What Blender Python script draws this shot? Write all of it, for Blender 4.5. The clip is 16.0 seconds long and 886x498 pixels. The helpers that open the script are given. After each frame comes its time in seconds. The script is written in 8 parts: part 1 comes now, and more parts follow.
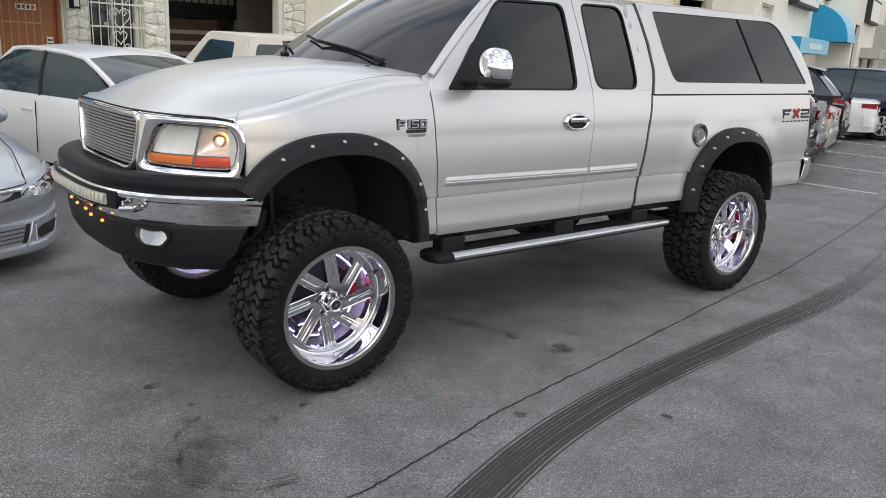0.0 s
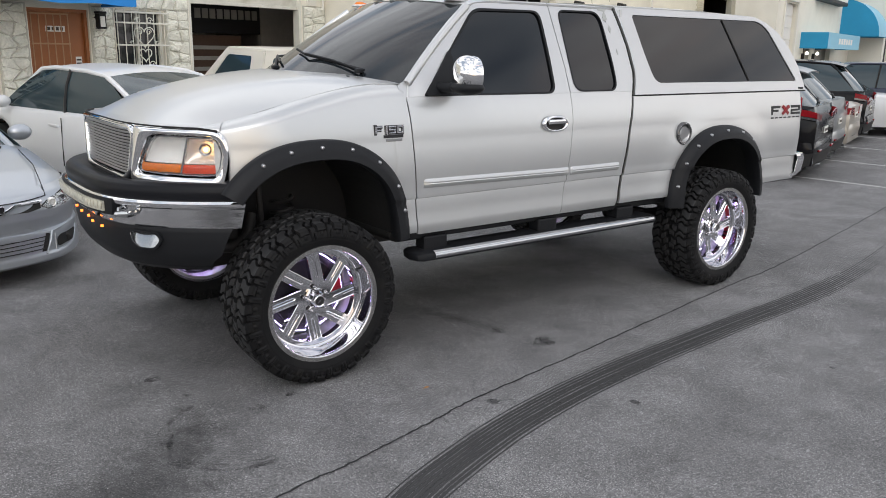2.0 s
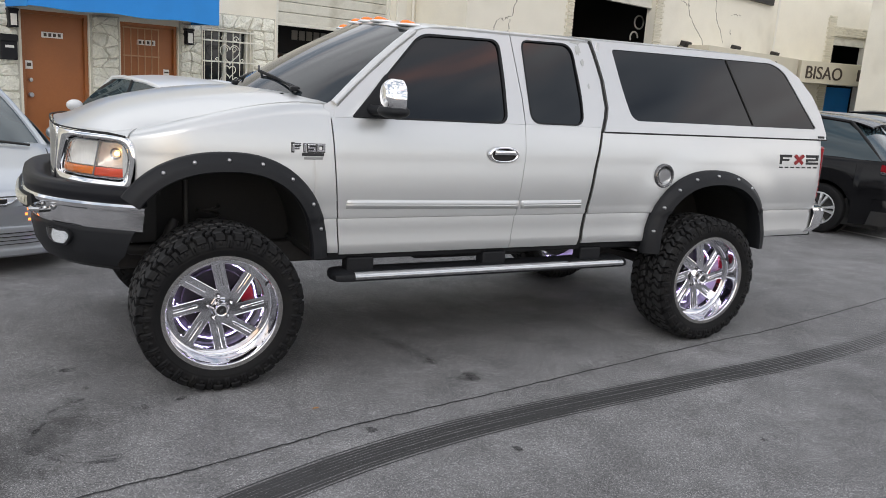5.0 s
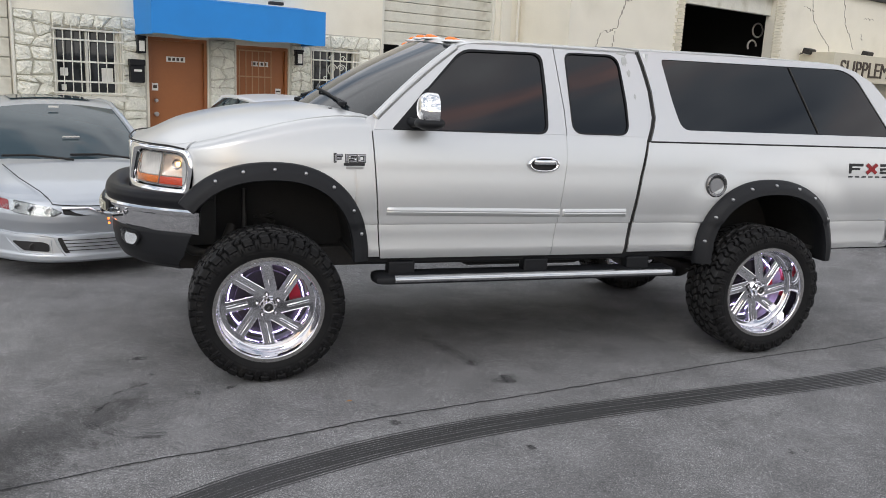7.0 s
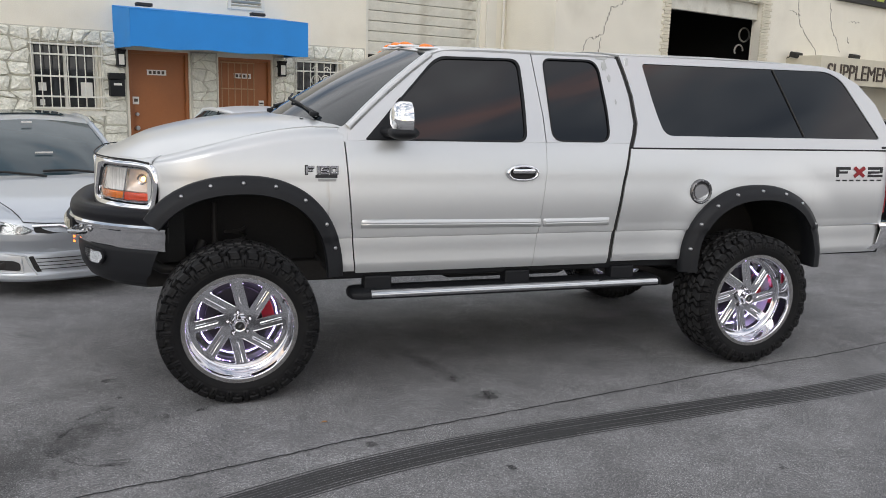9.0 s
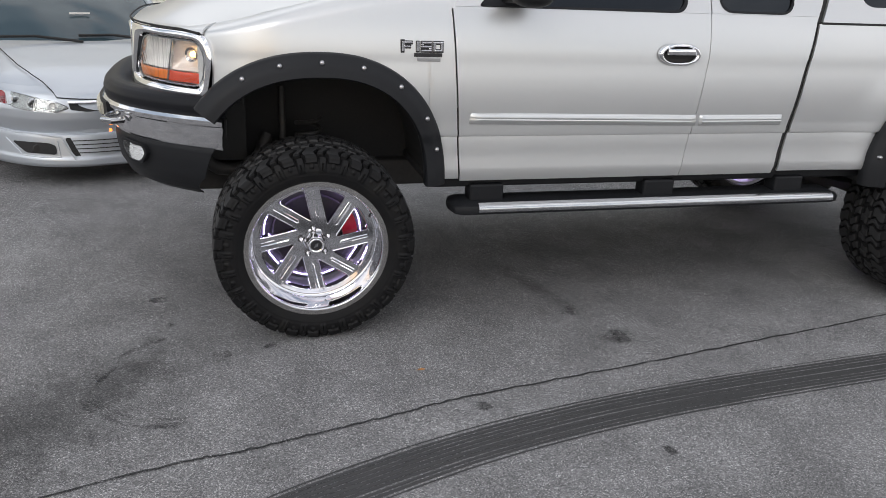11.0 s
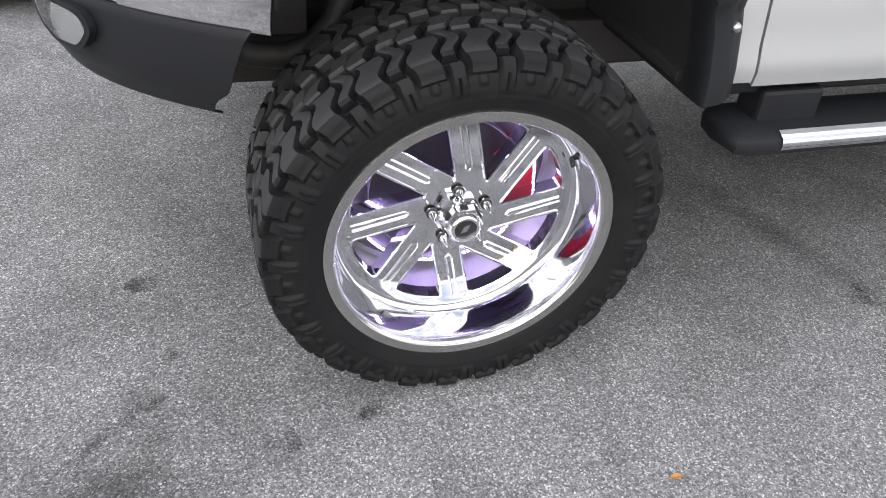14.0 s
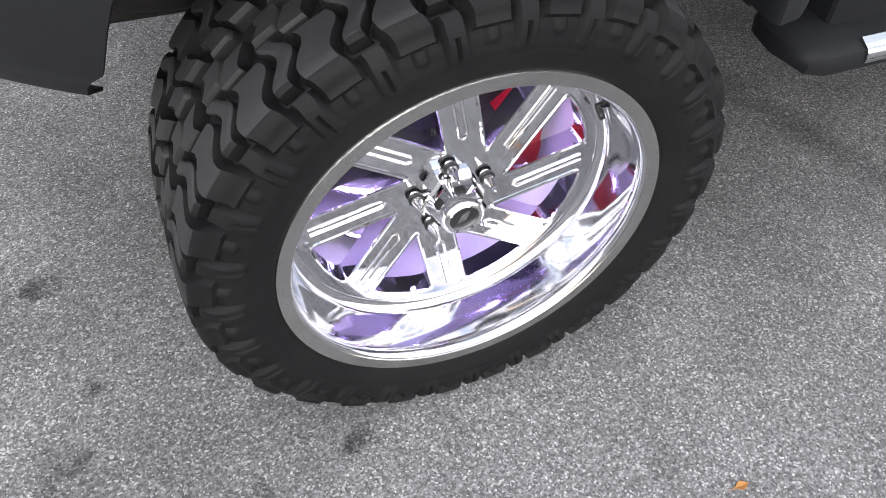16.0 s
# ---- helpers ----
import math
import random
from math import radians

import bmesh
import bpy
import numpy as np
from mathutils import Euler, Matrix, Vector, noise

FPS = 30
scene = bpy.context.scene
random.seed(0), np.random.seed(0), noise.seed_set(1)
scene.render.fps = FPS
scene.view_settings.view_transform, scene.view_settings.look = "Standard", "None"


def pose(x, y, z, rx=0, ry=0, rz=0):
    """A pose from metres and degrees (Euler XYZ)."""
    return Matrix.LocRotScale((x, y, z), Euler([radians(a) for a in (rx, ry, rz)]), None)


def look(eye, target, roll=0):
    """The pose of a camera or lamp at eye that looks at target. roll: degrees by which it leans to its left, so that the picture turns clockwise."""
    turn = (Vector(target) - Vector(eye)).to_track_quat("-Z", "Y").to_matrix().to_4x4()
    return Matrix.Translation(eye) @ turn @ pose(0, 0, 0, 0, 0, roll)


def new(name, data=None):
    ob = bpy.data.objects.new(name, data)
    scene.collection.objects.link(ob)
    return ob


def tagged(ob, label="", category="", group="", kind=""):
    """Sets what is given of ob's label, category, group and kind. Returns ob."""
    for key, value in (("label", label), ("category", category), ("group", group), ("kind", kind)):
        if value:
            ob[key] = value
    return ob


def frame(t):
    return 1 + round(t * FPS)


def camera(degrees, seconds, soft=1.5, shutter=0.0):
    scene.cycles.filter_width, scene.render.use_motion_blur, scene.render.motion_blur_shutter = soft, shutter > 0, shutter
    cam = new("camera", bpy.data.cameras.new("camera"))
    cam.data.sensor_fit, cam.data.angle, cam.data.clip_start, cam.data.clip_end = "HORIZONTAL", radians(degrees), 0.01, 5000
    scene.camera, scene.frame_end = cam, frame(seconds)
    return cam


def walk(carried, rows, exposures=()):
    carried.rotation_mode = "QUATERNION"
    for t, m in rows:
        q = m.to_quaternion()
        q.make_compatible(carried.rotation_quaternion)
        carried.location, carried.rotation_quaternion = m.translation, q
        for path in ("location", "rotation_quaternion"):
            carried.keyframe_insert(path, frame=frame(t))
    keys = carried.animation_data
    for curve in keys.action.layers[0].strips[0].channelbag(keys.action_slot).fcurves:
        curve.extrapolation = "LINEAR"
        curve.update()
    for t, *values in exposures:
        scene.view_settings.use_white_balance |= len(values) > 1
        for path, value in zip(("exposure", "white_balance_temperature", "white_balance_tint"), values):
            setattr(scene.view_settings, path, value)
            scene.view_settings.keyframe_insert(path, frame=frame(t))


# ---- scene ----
cam = camera(57.8, 16.0, 0.9)
PATH = [
    (0, (-2.126, -3.53, 1.839), (-0.895, -2.033, 1.342), 2.7),
    (0.5, (-2.311, -3.625, 1.842), (-1.01, -2.175, 1.39), 2.7),
    (1, (-2.363, -3.725, 1.86), (-1.015, -2.309, 1.438), 1.4),
    (1.5, (-2.204, -3.858, 1.856), (-0.915, -2.391, 1.424), 0.9),
    (2, (-2.015, -3.941, 1.86), (-0.857, -2.384, 1.377), 0.9),
    (2.5, (-1.793, -3.909, 1.857), (-0.657, -2.344, 1.349), 0.6),
    (3, (-1.551, -3.9, 1.87), (-0.398, -2.335, 1.4), 1.2),
    (3.2, (-1.436, -3.919, 1.859), (-0.33, -2.319, 1.396), 1.5),
    (5.3, (-0.845, -4.632, 1.866), (0.003, -2.871, 1.444), 3.4),
    (5.5, (-0.797, -4.684, 1.876), (0.002, -2.9, 1.453), 2.8),
    (6, (-0.726, -4.803, 1.864), (-0.072, -2.957, 1.457), 1.7),
    (6.5, (-0.652, -4.913, 1.9), (-0.053, -3.053, 1.474), 3.2),
    (7, (-0.46, -4.965, 1.886), (0.14, -3.101, 1.483), 2.7),
    (7.5, (-0.286, -4.995, 1.904), (0.313, -3.118, 1.561), 2.7),
    (8, (-0.232, -4.99, 1.898), (0.378, -3.116, 1.559), 1.7),
    (8.5, (-0.254, -4.936, 1.895), (0.358, -3.066, 1.538), 1.5),
    (9, (-0.313, -4.843, 1.88), (0.303, -2.978, 1.5), 1.8),
    (9.2, (-0.335, -4.79, 1.872), (0.274, -2.93, 1.461), 1.8),
    (11.3, (-0.356, -3.468, 1.787), (0.088, -1.653, 1.072), 1.9),
    (11.5, (-0.346, -3.311, 1.726), (0.058, -1.491, 1.002), 1.2),
    (12, (-0.381, -2.896, 1.686), (-0.034, -1.091, 0.898), 2.4),
    (12.5, (-0.47, -2.475, 1.618), (-0.043, -0.731, 0.736), 3.4),
    (13, (-0.449, -2.144, 1.567), (-0.041, -0.444, 0.595), 2.9),
    (13.5, (-0.473, -1.79, 1.571), (-0.106, -0.154, 0.481), 3.3),
    (14, (-0.529, -1.524, 1.523), (-0.021, 0.015, 0.352), 4.6),
    (14.5, (-0.517, -1.33, 1.498), (0.135, 0.086, 0.238), 5.0),
    (15, (-0.432, -1.188, 1.469), (0.168, 0.18, 0.127), 1.9),
    (15.5, (-0.414, -1.064, 1.449), (0.14, 0.265, 0.043), 3.2),
    (16, (-0.436, -0.968, 1.435), (0.133, 0.297, -0.030), 3.3),
]
walk(cam, [(t, look(eye, target, roll)) for t, eye, target, roll in PATH], exposures=[(0.0, 0.09), (3.0, 0.09), (6.5, 0.13), (8.0, 0.04), (9.0, 0.04), (11.5, 0.22), (12.5, 0.66), (13.0, 0.95), (13.5, 1.08), (14.5, 1.14), (16.0, 1.15)])

from mathutils.geometry import delaunay_2d_cdt

# ---- light ----
world = bpy.data.worlds.new("dusk_sky")
scene.world = world
world.use_nodes = True
wn, wl = world.node_tree.nodes, world.node_tree.links
wn.clear()
w_out = wn.new("ShaderNodeOutputWorld")
w_bg = wn.new("ShaderNodeBackground")
w_sky = wn.new("ShaderNodeTexSky")
w_sky.sky_type = "NISHITA"
w_sky.sun_disc = False
w_sky.sun_elevation = radians(14)
w_sky.sun_rotation = radians(200)
w_bg.inputs["Strength"].default_value = 0.14
w_co = wn.new("ShaderNodeTexCoord")
w_map = wn.new("ShaderNodeMapping")
w_map.inputs["Scale"].default_value = (1.0, 1.0, 3.0)
w_noise = wn.new("ShaderNodeTexNoise")
w_noise.inputs["Scale"].default_value = 2.3
w_noise.inputs["Detail"].default_value = 3.5
w_ramp = wn.new("ShaderNodeValToRGB")
for n, (p, c) in enumerate(((0.38, (3.2, 3.7, 4.5, 1)), (0.45, (5.8, 6.3, 7.0, 1)), (0.50, (7.9, 7.6, 7.9, 1)), (0.55, (9.9, 9.9, 10.1, 1)), (0.64, (11.8, 11.9, 12.1, 1)))):
    e = w_ramp.color_ramp.elements[n] if n < 2 else w_ramp.color_ramp.elements.new(p)
    e.position, e.color = p, c
w_mix = wn.new("ShaderNodeMix")
w_mix.data_type = "RGBA"
w_mix.inputs[0].default_value = 0.82
wl.new(w_co.outputs["Generated"], w_map.inputs["Vector"])
wl.new(w_map.outputs["Vector"], w_noise.inputs["Vector"])
wl.new(w_noise.outputs["Fac"], w_ramp.inputs["Fac"])
wl.new(w_sky.outputs["Color"], w_mix.inputs[6])
wl.new(w_ramp.outputs["Color"], w_mix.inputs[7])
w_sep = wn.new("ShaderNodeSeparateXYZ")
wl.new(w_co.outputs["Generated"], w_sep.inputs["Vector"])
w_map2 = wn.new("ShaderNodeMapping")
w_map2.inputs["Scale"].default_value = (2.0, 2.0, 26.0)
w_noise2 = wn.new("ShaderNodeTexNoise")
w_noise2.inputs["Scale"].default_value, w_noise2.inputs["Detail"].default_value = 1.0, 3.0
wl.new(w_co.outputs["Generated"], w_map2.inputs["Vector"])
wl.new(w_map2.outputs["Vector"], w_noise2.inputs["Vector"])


def w_range(src, a, b, c, d):
    n = wn.new("ShaderNodeMapRange")
    n.interpolation_type = "SMOOTHSTEP"
    wl.new(src, n.inputs["Value"])
    for k, v in zip(("From Min", "From Max", "To Min", "To Max"), (a, b, c, d)):
        n.inputs[k].default_value = v
    return n.outputs[0]


def w_math(op, a, b):
    n = wn.new("ShaderNodeMath")
    n.operation = op
    for k, v in enumerate((a, b)):
        if isinstance(v, float):
            n.inputs[k].default_value = v
        else:
            wl.new(v, n.inputs[k])
    return n.outputs[0]


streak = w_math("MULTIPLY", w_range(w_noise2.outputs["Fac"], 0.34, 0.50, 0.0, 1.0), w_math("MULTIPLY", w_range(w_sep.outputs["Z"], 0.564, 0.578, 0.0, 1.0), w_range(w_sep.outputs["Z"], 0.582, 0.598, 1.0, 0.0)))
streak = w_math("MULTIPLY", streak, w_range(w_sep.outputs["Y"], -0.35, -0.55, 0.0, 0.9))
w_dot = wn.new("ShaderNodeVectorMath")
w_dot.operation = "DOT_PRODUCT"
wl.new(w_co.outputs["Generated"], w_dot.inputs[0])
w_dot.inputs[1].default_value = Vector((0.87, -0.42, 0.20)).normalized()
glow = w_math("MULTIPLY", w_range(w_dot.outputs["Value"], 0.93, 1.0, 0.0, 0.35), w_range(w_noise2.outputs["Fac"], 0.30, 0.65, 0.4, 1.0))
last_sky = w_mix.outputs[2]
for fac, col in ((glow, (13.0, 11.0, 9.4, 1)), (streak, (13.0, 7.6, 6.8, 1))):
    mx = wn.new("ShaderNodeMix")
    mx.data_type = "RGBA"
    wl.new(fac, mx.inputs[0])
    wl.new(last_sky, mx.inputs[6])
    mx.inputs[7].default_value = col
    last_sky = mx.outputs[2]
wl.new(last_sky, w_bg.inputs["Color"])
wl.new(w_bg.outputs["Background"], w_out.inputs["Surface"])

sun = new("sun", bpy.data.lights.new("sun", "SUN"))
sun.data.energy, sun.data.angle, sun.data.color = 0.7, radians(30), (1.0, 0.97, 0.93)
sun.matrix_world = look((-9, -14, 13), (0, 0, 0))


# ---- materials ----
def material(name, color, rough=0.6, metal=0.0, grain=0.12, scale=40.0, blotch=0.12, blotch_scale=1.5, bump=0.0, bump_scale=None, coat=0.0, spec=0.5, tint=None, transmission=0.0, emit=0.0, piece=0.0, rough_var=0.1):
    """A surface with grain and blotches at real size; piece varies it from object to object."""
    m = bpy.data.materials.new(name)
    m.use_nodes = True
    nt = m.node_tree
    nd, lk = nt.nodes, nt.links
    b = nd["Principled BSDF"]
    co = nd.new("ShaderNodeTexCoord")
    n1, n2 = nd.new("ShaderNodeTexNoise"), nd.new("ShaderNodeTexNoise")
    n1.inputs["Scale"].default_value, n1.inputs["Detail"].default_value = scale, 4.0
    n2.inputs["Scale"].default_value, n2.inputs["Detail"].default_value = blotch_scale, 5.0
    for n in (n1, n2):
        lk.new(co.outputs["Object"], n.inputs["Vector"])
    tone = nd.new("ShaderNodeMath")
    tone.operation = "MULTIPLY_ADD"
    lk.new(n1.outputs["Fac"], tone.inputs[0])
    tone.inputs[1].default_value = 2 * grain
    tone.inputs[2].default_value = 1 - grain
    tone2 = nd.new("ShaderNodeMath")
    tone2.operation = "MULTIPLY_ADD"
    lk.new(n2.outputs["Fac"], tone2.inputs[0])
    tone2.inputs[1].default_value = 2 * blotch
    tone2.inputs[2].default_value = 1 - blotch
    mul = nd.new("ShaderNodeMath")
    mul.operation = "MULTIPLY"
    lk.new(tone.outputs[0], mul.inputs[0])
    lk.new(tone2.outputs[0], mul.inputs[1])
    last = mul
    if piece:
        info = nd.new("ShaderNodeObjectInfo")
        pm = nd.new("ShaderNodeMath")
        pm.operation = "MULTIPLY_ADD"
        lk.new(info.outputs["Random"], pm.inputs[0])
        pm.inputs[1].default_value, pm.inputs[2].default_value = 2 * piece, 1 - piece
        last = nd.new("ShaderNodeMath")
        last.operation = "MULTIPLY"
        lk.new(mul.outputs[0], last.inputs[0])
        lk.new(pm.outputs[0], last.inputs[1])
    vm = nd.new("ShaderNodeVectorMath")
    vm.operation = "SCALE"
    vm.inputs[0].default_value = color
    lk.new(last.outputs[0], vm.inputs["Scale"])
    if tint:
        mx = nd.new("ShaderNodeMix")
        mx.data_type = "RGBA"
        rp = nd.new("ShaderNodeValToRGB")
        rp.color_ramp.elements[0].position, rp.color_ramp.elements[1].position = 0.5, 0.7
        lk.new(n2.outputs["Fac"], rp.inputs["Fac"])
        lk.new(rp.outputs["Color"], mx.inputs[0])
        lk.new(vm.outputs[0], mx.inputs[6])
        mx.inputs[7].default_value = (*tint, 1)
        lk.new(mx.outputs[2], b.inputs["Base Color"])
    else:
        lk.new(vm.outputs[0], b.inputs["Base Color"])
    rv = nd.new("ShaderNodeMath")
    rv.operation = "MULTIPLY_ADD"
    lk.new(n2.outputs["Fac"], rv.inputs[0])
    rv.inputs[1].default_value, rv.inputs[2].default_value = rough * rough_var * 2, rough * (1 - rough_var)
    lk.new(rv.outputs[0], b.inputs["Roughness"])
    b.inputs["Metallic"].default_value = metal
    b.inputs["Specular IOR Level"].default_value = spec
    b.inputs["Coat Weight"].default_value = coat
    b.inputs["Coat Roughness"].default_value = 0.06
    b.inputs["Transmission Weight"].default_value = transmission
    if emit:
        b.inputs["Emission Color"].default_value = (*color, 1)
        b.inputs["Emission Strength"].default_value = emit
    if bump:
        n3 = n1
        if bump_scale:
            n3 = nd.new("ShaderNodeTexNoise")
            n3.inputs["Scale"].default_value, n3.inputs["Detail"].default_value = bump_scale, 6.0
            lk.new(co.outputs["Object"], n3.inputs["Vector"])
        bp = nd.new("ShaderNodeBump")
        bp.inputs["Strength"].default_value, bp.inputs["Distance"].default_value = 1.0, bump
        lk.new(n3.outputs["Fac"], bp.inputs["Height"])
        lk.new(bp.outputs["Normal"], b.inputs["Normal"])
    return m


def asphalt_material():
    """Worn asphalt: pale and dark chips of stone, broad stains, faint drive lanes."""
    m = bpy.data.materials.new("asphalt")
    m.use_nodes = True
    nd, lk = m.node_tree.nodes, m.node_tree.links
    b = nd["Principled BSDF"]
    co = nd.new("ShaderNodeTexCoord")
    chips = nd.new("ShaderNodeTexVoronoi")
    chips.inputs["Scale"].default_value = 250.0
    fine = nd.new("ShaderNodeTexNoise")
    fine.inputs["Scale"].default_value, fine.inputs["Detail"].default_value = 320.0, 3.0
    mid = nd.new("ShaderNodeTexNoise")
    mid.inputs["Scale"].default_value, mid.inputs["Detail"].default_value = 2.6, 7.0
    mid.inputs["Roughness"].default_value = 0.62
    broad = nd.new("ShaderNodeTexNoise")
    broad.inputs["Scale"].default_value, broad.inputs["Detail"].default_value = 0.45, 4.0
    for n in (chips, fine, mid, broad):
        lk.new(co.outputs["Object"], n.inputs["Vector"])
    sep = nd.new("ShaderNodeSeparateColor")
    lk.new(chips.outputs["Color"], sep.inputs["Color"])
    ramp = nd.new("ShaderNodeValToRGB")
    el = ramp.color_ramp.elements
    el[0].position, el[0].color = 0.0, (0.080, 0.080, 0.082, 1)
    el[1].position, el[1].color = 0.55, (0.180, 0.178, 0.177, 1)
    for p, c in ((0.84, (0.240, 0.237, 0.235, 1)), (0.94, (0.36, 0.355, 0.35, 1)), (1.0, (0.50, 0.49, 0.48, 1))):
        e = el.new(p)
        e.color = c
    lk.new(sep.outputs["Red"], ramp.inputs["Fac"])
    stain = nd.new("ShaderNodeMapRange")
    lk.new(mid.outputs["Fac"], stain.inputs["Value"])
    for k, v in zip(("From Min", "From Max", "To Min", "To Max"), (0.32, 0.70, 0.74, 1.20)):
        stain.inputs[k].default_value = v
    wide = nd.new("ShaderNodeMapRange")
    lk.new(broad.outputs["Fac"], wide.inputs["Value"])
    for k, v in zip(("From Min", "From Max", "To Min", "To Max"), (0.3, 0.7, 0.82, 1.14)):
        wide.inputs[k].default_value = v
    spots = nd.new("ShaderNodeTexVoronoi")
    spots.inputs["Scale"].default_value = 2.2
    spots.inputs["Randomness"].default_value = 1.0
    lk.new(co.outputs["Object"], spots.inputs["Vector"])
    wob = nd.new("ShaderNodeTexNoise")
    wob.inputs["Scale"].default_value, wob.inputs["Detail"].default_value = 30.0, 3.0
    lk.new(co.outputs["Object"], wob.inputs["Vector"])
    wsum = nd.new("ShaderNodeMath")
    wsum.operation = "MULTIPLY_ADD"
    lk.new(wob.outputs["Fac"], wsum.inputs[0])
    wsum.inputs[1].default_value = 0.06
    lk.new(spots.outputs["Distance"], wsum.inputs[2])
    dot = nd.new("ShaderNodeMapRange")
    lk.new(wsum.outputs[0], dot.inputs["Value"])
    for k, v in zip(("From Min", "From Max", "To Min", "To Max"), (0.045, 0.07, 0.45, 1.0)):
        dot.inputs[k].default_value = v
    mottle = nd.new("ShaderNodeTexNoise")
    mottle.inputs["Scale"].default_value, mottle.inputs["Detail"].default_value = 34.0, 5.0
    mottle.inputs["Roughness"].default_value = 0.75
    lk.new(co.outputs["Object"], mottle.inputs["Vector"])
    grit = nd.new("ShaderNodeMapRange")
    lk.new(mottle.outputs["Fac"], grit.inputs["Value"])
    for k, v in zip(("From Min", "From Max", "To Min", "To Max"), (0.30, 0.70, 0.86, 1.14)):
        grit.inputs[k].default_value = v
    speck = nd.new("ShaderNodeTexNoise")
    speck.inputs["Scale"].default_value, speck.inputs["Detail"].default_value = 105.0, 2.0
    lk.new(co.outputs["Object"], speck.inputs["Vector"])
    speckle = nd.new("ShaderNodeMapRange")
    lk.new(speck.outputs["Fac"], speckle.inputs["Value"])
    for k, v in zip(("From Min", "From Max", "To Min", "To Max"), (0.32, 0.68, 0.79, 1.21)):
        speckle.inputs[k].default_value = v
    chipped = nd.new("ShaderNodeMath")
    chipped.operation = "MULTIPLY"
    lk.new(grit.outputs[0], chipped.inputs[0])
    lk.new(speckle.outputs[0], chipped.inputs[1])
    both_scales = nd.new("ShaderNodeMath")
    both_scales.operation = "MULTIPLY"
    lk.new(stain.outputs[0], both_scales.inputs[0])
    lk.new(chipped.outputs[0], both_scales.inputs[1])
    tone = nd.new("ShaderNodeMath")
    tone.operation = "MULTIPLY"
    lk.new(both_scales.outputs[0], tone.inputs[0])
    lk.new(wide.outputs[0], tone.inputs[1])
    tone1 = nd.new("ShaderNodeMath")
    tone1.operation = "MULTIPLY"
    lk.new(tone.outputs[0], tone1.inputs[0])
    lk.new(dot.outputs[0], tone1.inputs[1])
    vm = nd.new("ShaderNodeVectorMath")
    vm.operation = "SCALE"
    lk.new(ramp.outputs["Color"], vm.inputs[0])
    lk.new(tone1.outputs[0], vm.inputs["Scale"])
    # broad soaked-in grime, plus darker patches under the truck and at the coupe's nose, each with its own place, size,
    # turn and depth
    soak = nd.new("ShaderNodeTexNoise")
    soak.inputs["Scale"].default_value, soak.inputs["Detail"].default_value = 7.0, 6.0
    soak.inputs["Roughness"].default_value = 0.7
    lk.new(co.outputs["Object"], soak.inputs["Vector"])
    tone_now = tone1.outputs[0]
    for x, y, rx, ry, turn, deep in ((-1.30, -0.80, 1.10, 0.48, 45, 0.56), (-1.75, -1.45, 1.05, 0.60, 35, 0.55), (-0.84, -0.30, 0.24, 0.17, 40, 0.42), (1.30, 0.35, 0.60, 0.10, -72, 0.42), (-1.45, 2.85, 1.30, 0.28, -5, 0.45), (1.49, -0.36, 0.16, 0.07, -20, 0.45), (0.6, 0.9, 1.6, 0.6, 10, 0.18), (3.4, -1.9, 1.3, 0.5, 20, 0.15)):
        mp = nd.new("ShaderNodeMapping")
        mp.vector_type = "TEXTURE"
        mp.inputs["Location"].default_value = (x, y, 0)
        mp.inputs["Rotation"].default_value = (0, 0, radians(turn))
        mp.inputs["Scale"].default_value = (rx, ry, 1)
        lk.new(co.outputs["Object"], mp.inputs["Vector"])
        flat = nd.new("ShaderNodeVectorMath")
        flat.operation = "MULTIPLY"
        lk.new(mp.outputs["Vector"], flat.inputs[0])
        flat.inputs[1].default_value = (1, 1, 0)
        far_off = nd.new("ShaderNodeVectorMath")
        far_off.operation = "LENGTH"
        lk.new(flat.outputs[0], far_off.inputs[0])
        rough_edge = nd.new("ShaderNodeMath")
        rough_edge.operation = "MULTIPLY_ADD"
        lk.new(soak.outputs["Fac"], rough_edge.inputs[0])
        rough_edge.inputs[1].default_value = 1.5
        lk.new(far_off.outputs["Value"], rough_edge.inputs[2])
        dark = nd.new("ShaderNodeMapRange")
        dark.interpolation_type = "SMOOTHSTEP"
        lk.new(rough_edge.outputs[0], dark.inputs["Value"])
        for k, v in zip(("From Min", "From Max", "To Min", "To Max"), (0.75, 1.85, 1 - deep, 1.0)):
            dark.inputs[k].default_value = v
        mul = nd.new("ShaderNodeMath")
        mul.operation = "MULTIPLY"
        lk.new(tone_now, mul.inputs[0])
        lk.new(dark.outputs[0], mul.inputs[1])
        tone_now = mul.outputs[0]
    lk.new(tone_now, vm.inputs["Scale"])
    # sparse larger pale stones
    big = nd.new("ShaderNodeTexVoronoi")
    big.inputs["Scale"].default_value = 26.0
    lk.new(co.outputs["Object"], big.inputs["Vector"])
    bsep = nd.new("ShaderNodeSeparateColor")
    lk.new(big.outputs["Color"], bsep.inputs["Color"])
    size = nd.new("ShaderNodeMapRange")
    lk.new(bsep.outputs["Red"], size.inputs["Value"])
    for k, v in zip(("From Min", "From Max", "To Min", "To Max"), (0.45, 1.0, 0.0, 0.12)):
        size.inputs[k].default_value = v
    less = nd.new("ShaderNodeMath")
    less.operation = "LESS_THAN"
    lk.new(big.outputs["Distance"], less.inputs[0])
    lk.new(size.outputs[0], less.inputs[1])
    pale = nd.new("ShaderNodeMix")
    pale.data_type = "RGBA"
    lk.new(less.outputs[0], pale.inputs[0])
    lk.new(vm.outputs[0], pale.inputs[6])
